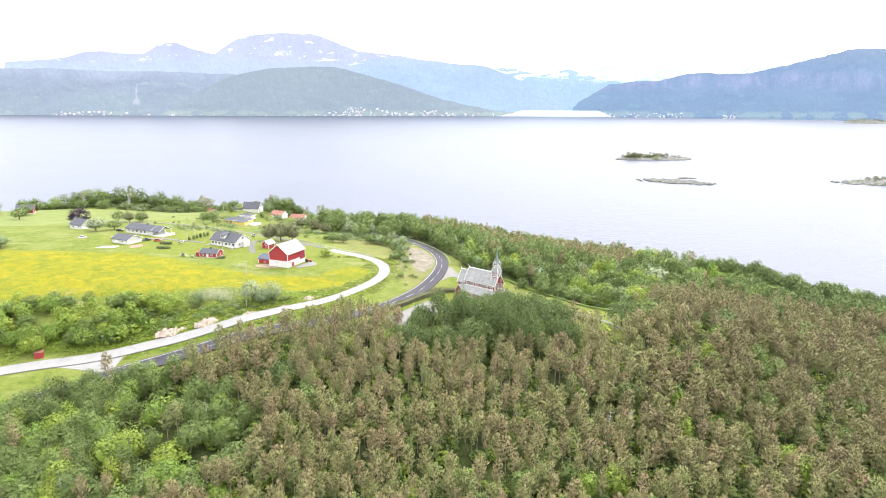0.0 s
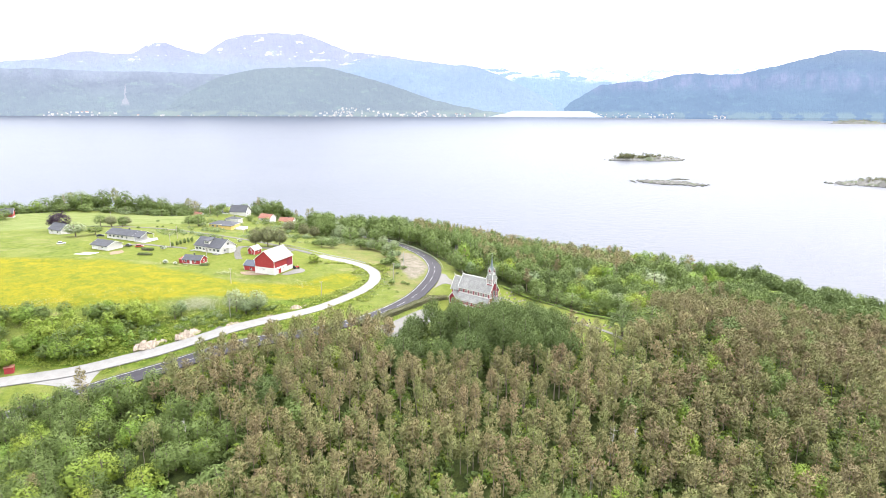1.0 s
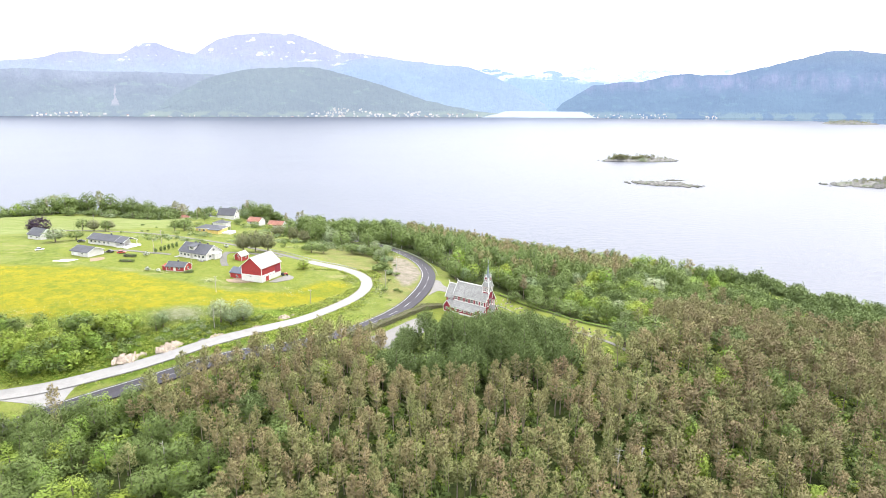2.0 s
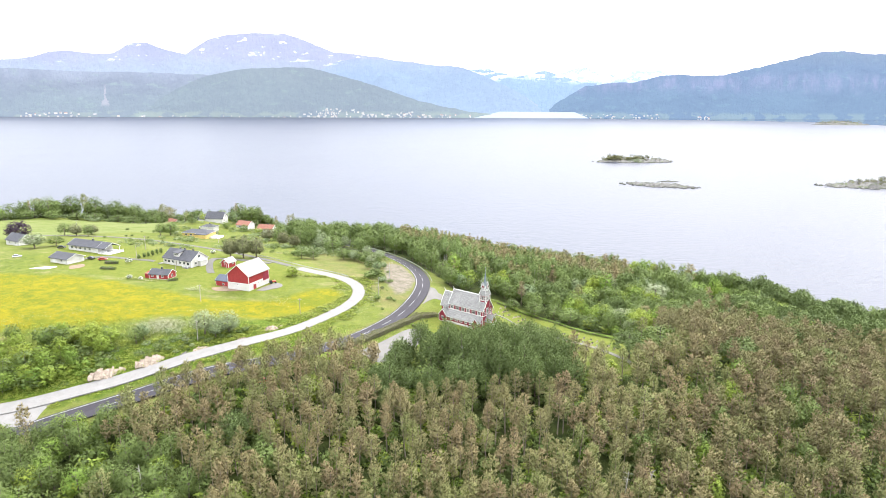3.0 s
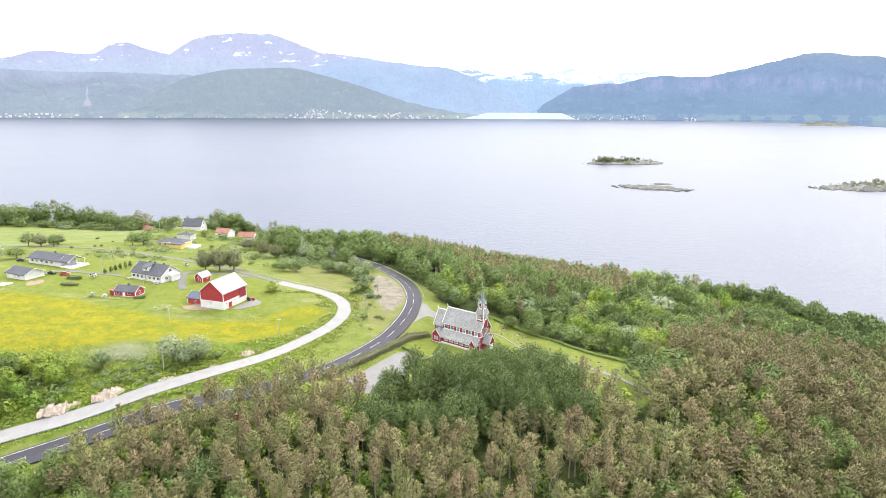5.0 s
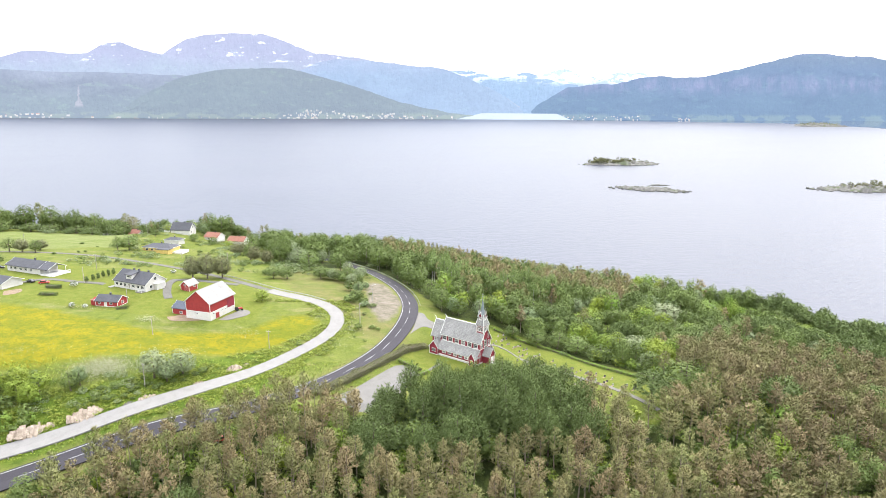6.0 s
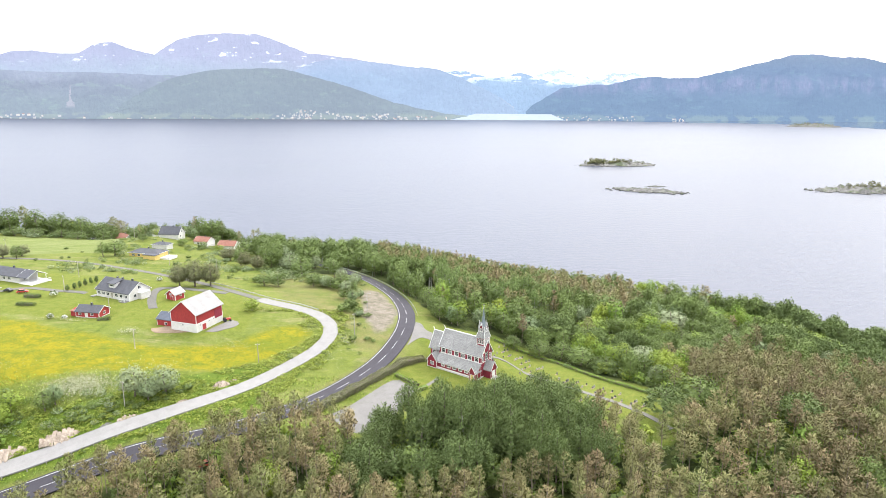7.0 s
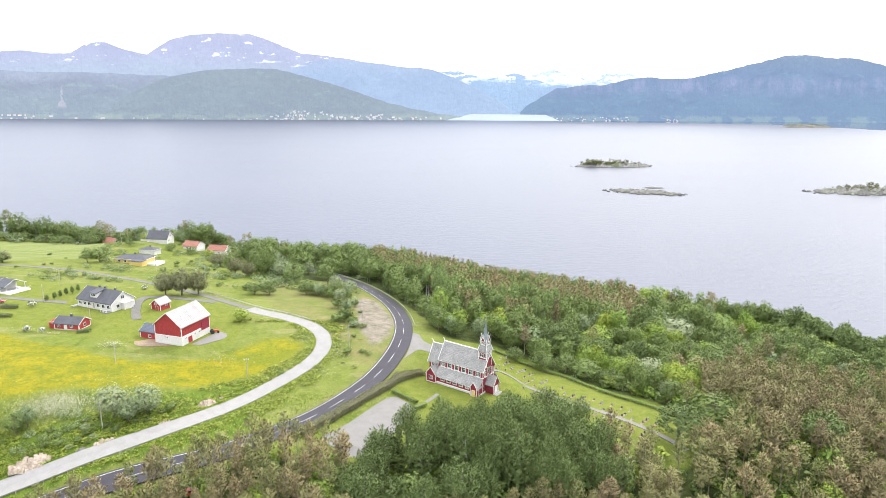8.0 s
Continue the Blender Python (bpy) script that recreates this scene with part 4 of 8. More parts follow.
def trunk_mesh(name, h, r, mat, seed, limbs=5, lean=0.25):
    rng = random.Random(seed)
    bm = bmesh.new()
    pts = [(0, 0, -0.6)]
    x = y = 0.0
    for k in range(1, 6):
        x += rng.uniform(-lean, lean)
        y += rng.uniform(-lean, lean)
        pts.append((x, y, h * k / 5 * 0.92))
    tube(bm, pts, [r * 1.25, r, r * 0.85, r * 0.65, r * 0.4, r * 0.12], 6)
    for k in range(limbs):
        t = rng.uniform(0.35, 0.8)
        j = min(4, int(t * 5))
        p = Vector(pts[j]).lerp(Vector(pts[j + 1]), t * 5 - j)
        a = rng.uniform(0, 6.28)
        ln = h * rng.uniform(0.12, 0.2)
        q = p + Vector((math.cos(a) * ln, math.sin(a) * ln, ln * 0.55))
        tube(bm, [p, p.lerp(q, 0.5) + Vector((0, 0, -0.1)), q], [r * 0.35, r * 0.25, r * 0.06], 4)
    me = bpy.data.meshes.new(name)
    bm.to_mesh(me)
    bm.free()
    me.materials.append(mat)
    return me


class Kind:
    """One kind of tree: a few crowns and trunks of its own, to be set out singly or as a wood."""

    def __init__(self, name, crowns, height, leaf, bark, trunk_r, label):
        self.name, self.crowns, self.h, self.leaf, self.bark, self.label = name, crowns, height, leaf, bark, label
        self.meshes = [numpy_mesh(name + "_crown", c.v, c.f, [leaf], {"plant": c.tint}, True, normals=c.n) for c in crowns]
        self.trunks = [trunk_mesh(name + "_trunk", height, trunk_r, bark, k + len(name)) for k in range(len(crowns))]

    def plant(self, x, y, scale, turn, group, label=None, z=None):
        k = int(abs(x * 7 + y * 13)) % len(self.crowns)
        ob = thing(self.name, pose(x, y, (ground(x, y) if z is None else z) - 0.05, 0, 0, turn), label or self.label, "tree", group)
        ob.scale = (scale[0], scale[0], scale[1])
        for nm, me in (("trunk", self.trunks[k]), ("crown", self.meshes[k])):
            o = new(nm, me)
            o.parent = ob
        return ob


def wood(name, kind, places, crowns, label, trunks=True):
    """Many trees of a kind as one body of woodland. places: x, y, z, breadth, height, turn."""
    rng = np.random.default_rng(len(places))
    vs, fs, ns, tint, n = [], [], [], [], 0
    for x, y, z, sb, sh, a in places:
        k = crowns[rng.integers(len(crowns))]
        v = k.v
        c1, s1 = math.cos(a), math.sin(a)
        ca, sa = c1 * sb, s1 * sb
        w = np.empty_like(v, dtype=np.float32)
        w[:, 0] = v[:, 0] * ca - v[:, 1] * sa + x
        w[:, 1] = v[:, 0] * sa + v[:, 1] * ca + y
        w[:, 2] = v[:, 2] * sh + z
        vs.append(w)
        m = np.empty_like(w)
        m[:, 0] = k.n[:, 0] * c1 - k.n[:, 1] * s1
        m[:, 1] = k.n[:, 0] * s1 + k.n[:, 1] * c1
        m[:, 2] = k.n[:, 2]
        ns.append(m)
        fs.append(k.f + n)
        tint.append((k.tint * 0.6 + rng.uniform(0, 1)).astype(np.float32))
        n += len(v)
    ob = new(name, numpy_mesh(name, np.concatenate(vs), np.concatenate(fs), [kind.leaf], {"plant": np.concatenate(tint)}, True, normals=np.concatenate(ns)))
    tagged(ob, label, "woodland", kind="stuff")
    if trunks:
        bv, bf, n = [], [], 0
        for x, y, z, sb, sh, a in places:
            r, h = 0.15 * sb, kind.h * sh * 0.8
            q = np.array([[0.87, 0.5], [-0.87, 0.5], [0, -1]])
            lo = np.column_stack([x + q[:, 0] * r, y + q[:, 1] * r, np.full(3, z - 0.5)])
            hi = np.column_stack([x + q[:, 0] * r * 0.4, y + q[:, 1] * r * 0.4, np.full(3, z + h)])
            bv.append(np.concatenate([lo, hi]))
            bf.append(np.array([[0, 1, 4], [0, 4, 3], [1, 2, 5], [1, 5, 4], [2, 0, 3], [2, 3, 5]]) + n)
            n += 6
        st = new("trunk", numpy_mesh("trunk", np.concatenate(bv), np.concatenate(bf), [kind.bark]))
        st.parent = ob
        tagged(st, kind="stuff")
    return ob


PINE = Kind("pine_tree", [pine_template(k, tufts=470, wide=2.0 + 0.22 * (k % 3), size=0.52, width=0.22) for k in range(7)], 15.0, M_PINE, M_PINE_BARK, 0.17, "slender Scots pine with an olive-brown ragged crown")
RUSSET = Kind("pine_tree", [pine_template(30 + k, tufts=330, wide=2.1, size=0.6, width=0.27, low=0.25) for k in range(4)], 15.0, M_RUSSET, M_PINE_BARK, 0.17, "grey-brown russet pine on the wooded crest")
SPRUCE = Kind("spruce_tree", [pine_template(400 + k, tufts=360, wide=1.9, size=0.55, width=0.26, low=0.12, cone=1.0) for k in range(2)], 15.0, M_SPRUCE, M_BARK, 0.17, "dark green pointed spruce on the wooded crest")
BROAD = Kind("broadleaf_tree", [broad_template(20 + k, h=11.0, wide=3.5 + 0.3 * (k % 3), lobes=12 + k, leaves=1300, size=0.38) for k in range(5)], 11.0, M_BROAD, M_BARK, 0.2, "mid-green broadleaf tree with an uneven crown")
LIME = Kind("fresh_green_tree", [broad_template(40 + k, h=10.0, wide=3.8, lobes=12 + k, leaves=1350, size=0.37) for k in range(4)], 10.0, M_LIME, M_BARK, 0.2, "bright yellow-green broadleaf tree in fresh leaf")
POPLAR = Kind("poplar_tree", [poplar_template(60 + k) for k in range(4)], 17.0, M_DARK, M_BARK, 0.3, "tall dark-green poplar with upswept leafy branches")
WILLOW = Kind("willow_tree", [broad_template(80 + k, h=8.0, wide=3.6, lobes=14, leaves=1200, size=0.4, swell=0.3) for k in range(3)], 8.0, M_WILLOW, M_BARK, 0.2, "silvery grey-green willow with a rounded crown")
BIRCH = Kind("birch_tree", [broad_template(100 + k, h=13.0, wide=2.5, lobes=14, leaves=850, size=0.42, low=0.3, swell=0.34) for k in range(4)], 13.0, M_BIRCH_LEAF, M_BIRCH, 0.2, "slim birch with a pale trunk and light green crown")
MID_PINES = [pine_template(180 + k, tufts=300, wide=2.0 + 0.24 * (k % 3), size=0.62, width=0.27) for k in range(9)]
THIN_PINES = [pine_template(200 + k, tufts=170, wide=2.1, size=0.82, width=0.38, low=0.3) for k in range(6)]
THIN_BROADS = [broad_template(220 + k, h=11.0, wide=3.9, lobes=10, leaves=560, size=0.64) for k in range(6)]
THIN_BIRCHES = [broad_template(230 + k, h=13.0, wide=2.5, lobes=12, leaves=420, size=0.6, low=0.28, swell=0.34) for k in range(4)]
MID_BROADS = [broad_template(240 + k, h=11.0, wide=3.4 + 0.35 * (k % 3), lobes=11 + k % 3, leaves=760, size=0.54) for k in range(6)]
DARK_CROWNS = [poplar_template(270 + k, plumes=46, each=11, size=0.95, width=0.5) for k in range(4)]
SCRUB = [broad_template(280 + k, h=2.6, wide=1.9, lobes=6, leaves=100, size=0.5, core=False, up=1.4) for k in range(5)]
TINY_BROADS = [broad_template(260 + k, h=10.0, wide=3.2, leaves=110, size=1.3, core=False) for k in range(4)]
COPPER = Kind("copper_beech", [broad_template(170, h=10.0, wide=4.6, lobes=14, leaves=1500, size=0.5)], 10.0, M_PURPLE, M_BARK, 0.3, "dark purple copper beech beside the grey-roofed house")
OAK = Kind("field_tree", [broad_template(160 + k, h=10.0, wide=4.6, lobes=15, leaves=1900, size=0.46, low=0.03, swell=0.3) for k in range(3)], 10.0, M_OLIVE, M_BARK, 0.3, "broad olive-green field tree with several trunks")
BUSH = Kind("bush", [broad_template(120 + k, h=2.6, wide=1.9, lobes=7, leaves=260, size=0.36) for k in range(4)], 2.0, M_BROAD, M_BARK, 0.06, "low rounded green bush in rough grass")
CYPRESS = Kind("clipped_conifer", [broad_template(140 + k, h=3.4, wide=0.9, lobes=6, leaves=500, size=0.24, swell=0.1) for k in range(2)], 3.0, M_DARK, M_BARK, 0.08, "slim dark-green cone-shaped conifer")


# trees that stand out from their neighbours: kind, place, breadth, height
FEATURES = [
    ("l", 107, 339, 2.2, 1.00), ("l", 128, 343, 1.67, 0.90), ("l", 124, 328, 2.2, 0.70), ("l", 113, 329, 1.44, 0.60), ("w", 76, 334, 1.8, 1.25), ("w", 89, 339, 1.8, 1.25),
    ("w", 113, 303, 2.1, 1.12), ("w", 153, 354, 2.9, 1.25), ("w", 154, 373, 2.1, 1.25), ("b", 65, 335, 1.36, 0.91), ("b", 74, 311, 1.4, 0.7), ("b", 83, 310, 1.35, 0.7),
    ("b", 89, 304, 1.9, 0.73), ("b", 96, 295, 1.47, 0.64), ("b", 65, 317, 1.05, 0.55), ("i", 60, 382, 1.4, 1.15), ("i", 68, 387, 1.4, 1.15), ("i", 89, 405, 1.6, 1.08),
    ("i", 82, 404, 1.5, 1.08), ("i", 98, 404, 1.6, 1.08), ("i", 103, 395, 1.5, 1.00), ("b", 48, 353, 1.43, 1.09), ("b", 53, 389, 1.32, 1.18), ("b", 38, 337, 1.10, 1.00),
    ("p", 126, 305, 1.7, 0.70), ("b", 108, 252, 1.86, 0.91), ("d", 93, 245, 1.59, 0.65), ("d", 143, 301, 1.85, 0.65), ("d", 132, 237, 1.7, 0.71), ("l", 109, 272, 1.38, 0.60),
    ("p", 131, 300, 1.8, 0.70), ("b", 145, 328, 1.50, 0.82), ("b", 167, 395, 1.9, 0.82), ("b", 161, 403, 1.87, 0.82), ("b", 179, 391, 1.9, 0.73), ("b", 146, 410, 1.70, 0.82),
    ("b", 140, 414, 1.54, 0.91), ("w", 109, 361, 1.50, 1.25), ("b", 107, 369, 1.46, 0.91), ("l", 188, 373, 2.3, 0.60), ("l", 179, 371, 2.0, 0.60), ("l", 200, 357, 2.2, 0.60),
    ("l", 205, 348, 2.2, 0.60), ("l", 208, 338, 2.1, 0.60), ("l", 211, 329, 2.1, 0.60), ("l", 211, 319, 1.90, 0.60), ("l", 194, 362, 2.2, 0.60),
    ("d", 211, 293, 1.8, 0.59), ("d", 177, 272, 1.45, 0.65), ("d", 178, 249, 1.37, 0.65), ("w", -40, 464, 1.98, 1.62), ("b", -25, 418, 2.0, 1.0),
    ("w", -33, 436, 1.84, 1.25), ("b", -67, 495, 2.0, 1.00), ("i", -17, 481, 2.0, 1.00), ("b", -40, 382, 1.25, 0.58), ("b", -33.5, 381, 1.2, 0.55), ("b", -17, 385, 1.3, 0.62),
    ("w", -11, 384, 1.25, 0.85), ("b", -4, 389, 1.25, 0.6), ("w", 3, 401, 1.2, 0.75), ("b", 0, 345, 0.9, 0.5), ("w", 4, 336, 0.68, 0.38), ("r", 37, 470, 2.6, 0.75),
    ("b", 16, 446, 1.9, 0.78), ("b", 27, 437, 1.9, 0.85), ("b", 32, 390, 1.5, 0.82), ("b", 36, 359, 1.40, 0.91), ("r", 116, 414, 2.2, 0.98), ("r", 137, 411, 2.1, 0.92),
    ("r", 129, 368, 2.1, 0.85), ("r", 124, 396, 2.1, 0.92), ("r", 73, 423, 1.87, 0.95), ("r", 66, 437, 1.93, 0.95), ("b", -243, 579, 2.2, 0.64), ("b", -231, 583, 2.3, 0.64),
    ("b", -214, 585, 2.2, 0.64), ("b", -195, 566, 2.1, 0.64), ("b", -135, 465, 1.7, 0.91), ("o", -184, 464, 1.10, 0.70), ("l", -135, 553, 1.5, 0.65), ("w", -110, 552, 1.5, 1.0),
    ("b", -152, 558, 1.47, 0.7), ("o", -72, 473, 1.5, 0.90), ("l", -118, 194, 1.9, 0.80), ("l", -89, 184, 2.1, 1.10),
    ("l", -109, 201, 1.53, 0.80), ("l", -72, 182, 1.57, 0.80), ("b", -50, 179, 1.71, 0.82), ("l", -108, 184, 1.46, 0.80), ("d", -42, 212, 1.25, 0.71), ("d", 26, 226, 1.18, 0.76),
    ("r", 112, 424, 2.0, 1.00), ("r", 122, 426, 2.0, 1.00), ("r", 131, 420, 2.0, 0.95), ("r", 118, 402, 2.0, 0.90), ("r", 134, 396, 2.0, 0.90), ("r", 142, 400, 2.0, 0.85), ("r", 128, 384, 1.9, 0.85), ("r", 138, 382, 1.9, 0.80),
    ("s", 100, 452, 1.8, 1.00), ("s", 92, 458, 1.6, 0.95), ("s", 78, 462, 1.7, 1.00), ("s", 108, 446, 1.8, 1.02), ("s", 44, 492, 1.9, 0.95), ("s", 52, 486, 1.8, 0.95), ("r", 176, 402, 2.0, 0.75),
    ("b", -300, 590, 2.4, 1.75), ("b", -285, 596, 2.4, 1.85), ("b", -270, 588, 2.3, 1.70), ("b", -256, 600, 2.5, 1.85), ("b", -238, 602, 2.5, 1.85), ("b", -222, 604, 2.4, 1.80), ("b", -206, 602, 2.3, 1.70), ("b", -190, 598, 2.2, 1.55), ("b", -180, 590, 2.0, 1.40),
    ("b", -310, 575, 2.2, 0.90), ("b", -295, 572, 2.0, 0.75), ("b", -280, 574, 2.1, 0.75), ("b", -262, 578, 2.2, 0.70), ("p", -184, 606, 2.4, 1.55), ("p", -176, 600, 2.2, 1.40), ("p", -286, 604, 2.0, 1.50), ("p", -250, 610, 2.0, 1.55),
]


def species(x, y, rng):
    """Which kind grows at a place of the wood."""
    r = rng.random()
    if x < -90 and y > 238 and y < 300:
        return "broad" if r < 0.25 else "lime"
    if y < 262 and x < 130:
        if 0 < x < 67 and y > 221 - 0.12 * abs(x - 40) and y < 270:
            return "poplar" if r < 0.8 else "broad"
        edge = -62 + (y - 150) * 0.22 + 9 * math.sin(y / 9.0)
        if y > 213 and x > -82:
            return "pine" if r < 0.93 else "lime"
        if x < edge:
            return "broad" if r < 0.7 else "lime" if r < 0.87 else "pine"
        if y < 165 + 8 * math.sin(x / 17.0):
            return "pine" if r < 0.72 else "broad" if r < 0.88 else "lime"
        return "pine" if r < 0.925 else "broad" if r < 0.97 else "lime"
    pine_top = np.interp(x, [90, 112, 125, 150, 200, 260, 330], [232, 262, 290, 300, 285, 272, 240])
    if x > 95 and y < pine_top:
        return "pine" if r < 0.93 else "broad"
    far = np.interp(x, [20, 60, 100, 125, 150, 165], [462, 418, 398, 372, 372, 420])
    if 20 < x < 165 and y > far:
        return "pine" if r < 0.52 else "broad"
    if 42 < x < 112 and y > 352 and y < far:
        return "birch" if r < 0.5 else "broad" if r < 0.85 else "pine"
    if x > 40 and y > 250:
        patch = noise.noise(Vector((x / 26.0, y / 26.0, 3.0)))
        if x > 205 + 40 * patch:
            return "dark" if r < 0.78 else "broad"
        return "lime" if patch > 0.28 else "willow" if r < 0.12 else "pine" if r < 0.16 else "dark" if patch < -0.3 else "broad"
    if y > 520 or x < -100:
        return "broad" if r < 0.80 else "lime" if r < 0.86 else "willow" if r < 0.95 else "pine"
    return "broad" if r < 0.85 else "willow"


def plant_woods():
    rng = random.Random(11)
    lots = {"pine": [], "broad": [], "lime": [], "poplar": [], "willow": [], "dark": [], "birch": []}
    step = 4.0
    for iy in range(int((662 - 130) / step)):
        y0 = 130 + iy * step
        for ix in range(int(760 / step)):
            x0 = -420 + ix * step + (step / 2 if iy % 2 else 0)
            x, y = x0 + rng.uniform(-1.5, 1.5), y0 + rng.uniform(-1.5, 1.5)
            keep = rng.random()
            # nothing stands where no view reaches
            if x > 0.84 * y + 20 or x < -0.64 * y - 20:
                continue
            PLACES.append((x, y, keep))
    xs, ys, ks = (np.array(c) for c in zip(*PLACES))
    w = wooded(xs, ys)
    # room for the trees that stand out
    for kind, fx, fy, fb, fh in FEATURES:
        w[np.hypot(xs - fx, ys - fy) < fb * {"p": 1.2, "r": 1.2, "s": 1.0, "i": 1.6}.get(kind, 3.1)] = 0
    for x, y, k, d in zip(xs, ys, ks, w):
        if k > d or d == 0:
            continue
        s = species(x, y, rng)
        near_road = x < -92 and y < 236 and y > np.interp(x, ROAD[:60, 0], ROAD[:60, 1]) - 16
        if y > 520 and -150 < x < -55 and noise.noise(Vector((x / 30.0, y / 30.0, 8.0))) < 0.0:
            continue
        if s in ("broad", "lime", "willow", "birch") and rng.random() < (0.62 if x > 20 else (0.1 if near_road else 0.62) if y < 240 else 0.5 if x < -90 and y < 300 else 0.55 if x < -60 and y > 520 else 0.72):
            continue
        if s == "pine" and rng.random() < (0.05 if -85 < x < 0 and y > 228 else 0.36 if x > 80 else 0.2):
            continue
        if s in ("poplar", "dark") and rng.random() < (0.56 if s == "poplar" else 0.6):
            continue
        belt = x < -90 and 240 < y < 285
        sb, sh = rng.uniform(0.8, 1.2), rng.uniform(0.8, 1.15)
        if x > 20 and y > 270:
            sb, sh = rng.uniform(0.85, 1.35), rng.uniform(0.72, 1.12) if y < 352 else rng.uniform(0.85, 1.4)
        elif y > 400:
            sb, sh = rng.uniform(1.0, 1.9), rng.uniform(0.7, 1.45)
        if s == "pine":
            sb, sh = rng.uniform(0.8, 1.28), rng.uniform(0.74, 1.06)
            if x > 80:
                sb, sh = sb * 1.2, sh * 0.98
        if belt:
            sb, sh = sb * 1.05, sh * 0.68
        elif s != "pine" and y < 200 and x < -30:
            sb, sh = sb * 1.2, sh * 0.95
        lots[s].append((x, y, sb, sh * (1.12 if (y > 400 or x > 170) and s != "pine" else 1.08 if y > 330 else 1.0) * (0.62 if s == "dark" else 0.68 if s == "poplar" and x < 15 else 0.8 if s == "poplar" and y > 250 else 1.0), rng.uniform(0, 6.28)))
    near = {"pine": 0, "broad": 0, "lime": 0}
    kinds = {"pine": PINE, "broad": BROAD, "lime": LIME, "poplar": POPLAR, "willow": WILLOW, "dark": POPLAR, "birch": BIRCH}
    for s, items in lots.items():
        rest, far = [], []
        zs = heights(np.array([q[0] for q in items]), np.array([q[1] for q in items])) if items else []
        for (x, y, sb, sh, a), z in zip(items, zs):
            close = (-45 < x < 85 and 196 < y < 236) if s == "pine" else (y < 235 and x < -20 and y > 150) or s in ("poplar", "willow", "birch") if s != "broad" else (-130 < x < -40 and 165 < y < 225)
            if close and near.get(s, 0) < 230:
                near[s] = near.get(s, 0) + 1
                kinds[s].plant(x, y, (sb, sh), math.degrees(a), "trees of the wood", z=z)
            else:
                (far if y > 330 else rest).append((x, y, z - 0.05, sb, sh, a))
        full = {"pine": PINE.crowns, "broad": BROAD.crowns, "lime": LIME.crowns, "poplar": POPLAR.crowns, "willow": WILLOW.crowns, "dark": DARK_CROWNS, "birch": THIN_BIRCHES}[s]
        words = {"pine": "dense stand of olive-brown Scots pines", "broad": "mixed green broadleaf woodland", "lime": "bright yellow-green young broadleaf trees", "poplar": "dark poplar grove", "willow": "grey-green willow scrub", "dark": "dark green poplar and alder woodland", "birch": "tall light green birches with pale trunks"}[s]
        if rest:
            if s == "pine":
                mid = [q for q in rest if q[1] > 262 or q[0] > 96 + 14 * math.sin(q[1] / 11.0) + 34 * math.sin(q[0] * 7.1 + q[1] * 3.7)]
                wood("pine_wood", PINE, [q for q in rest if q not in mid], MID_PINES, words)
                wood("pine_wood", PINE, mid, MID_PINES, "dense stand of grey-brown russet pines on the slope").data.materials[0] = M_RUSSET
            else:
                wood(kinds[s].name.replace("_tree", "_wood"), kinds[s], rest, MID_BROADS if s in ("broad", "lime") else full, words)
        if far:
            wood(kinds[s].name.replace("_tree", "_wood"), kinds[s], far, THIN_PINES if s == "pine" else DARK_CROWNS if s == "dark" else THIN_BIRCHES if s == "birch" else THIN_BROADS, words + " towards the shore")


PLACES = []
plant_woods()


def plant_features():
    kinds = {"b": BROAD, "l": LIME, "w": WILLOW, "i": BIRCH, "p": PINE, "d": POPLAR, "o": OAK, "s": SPRUCE, "r": RUSSET}
    for kind, x, y, sb, sh in FEATURES:
        kinds[kind].plant(x, y, (sb, sh), (x * 53 + y * 29) % 360, "trees of the wood")


plant_features()


def undergrowth():
    """Young broadleaf growth and brambles on the floor of the wood."""
    rng = np.random.default_rng(77)
    n = 8000
    x, y = rng.uniform(-130, 190, n), rng.uniform(140, 300, n)
    m = (wooded(x, y) > 0.5) & (x < 0.84 * y + 10) & (x > -0.64 * y - 10) & (rng.random(n) < 0.55)
    x, y = x[m], y[m]
    z = heights(x, y)
    low = [broad_template(300 + k, h=3.2, wide=1.9, lobes=6, leaves=70, size=0.8, core=False, up=0.9) for k in range(4)]
    for kind, take, words in ((BROAD, 0, "green undergrowth beneath the pines"), (LIME, 1, "bright green saplings beneath the pines")):
        pick = (np.arange(len(x)) % 5 < 2) == bool(take)
        s = rng.uniform(0.6, 1.5, len(x))
        places = [(a, b, c - 0.05, k, k * 1.1, t) for a, b, c, k, t in zip(x[pick], y[pick], z[pick], s[pick], rng.uniform(0, 6.28, len(x))[pick])]
        wood("undergrowth", kind, places, low, words, False)


undergrowth()

# ---- buildings ----
def roof_slabs(L, W, eave, rise, over=0.4, thick=0.22, ridge_y=0.0):
    """Outlines (y, z) of the two slopes of a gable roof over a body L long (x) and W wide (y); pushed along x."""
    slope = rise / (W / 2)
    out = []
    for s in (-1, 1):
        e = s * (W / 2 + over)
        ze = eave - over * slope
        o = [(0.0, eave + rise), (e, ze), (e, ze + thick), (0.0, eave + rise + thick)]
        out.append(o if s < 0 else o[::-1])
    return out


def gable_body(L, W, z0, eave, rise):
    bm = bmesh.new()
    prism(bm, [(-W / 2, z0), (W / 2, z0), (W / 2, eave), (0, eave + rise), (-W / 2, eave)], "x", -L / 2, L / 2)
    return bm


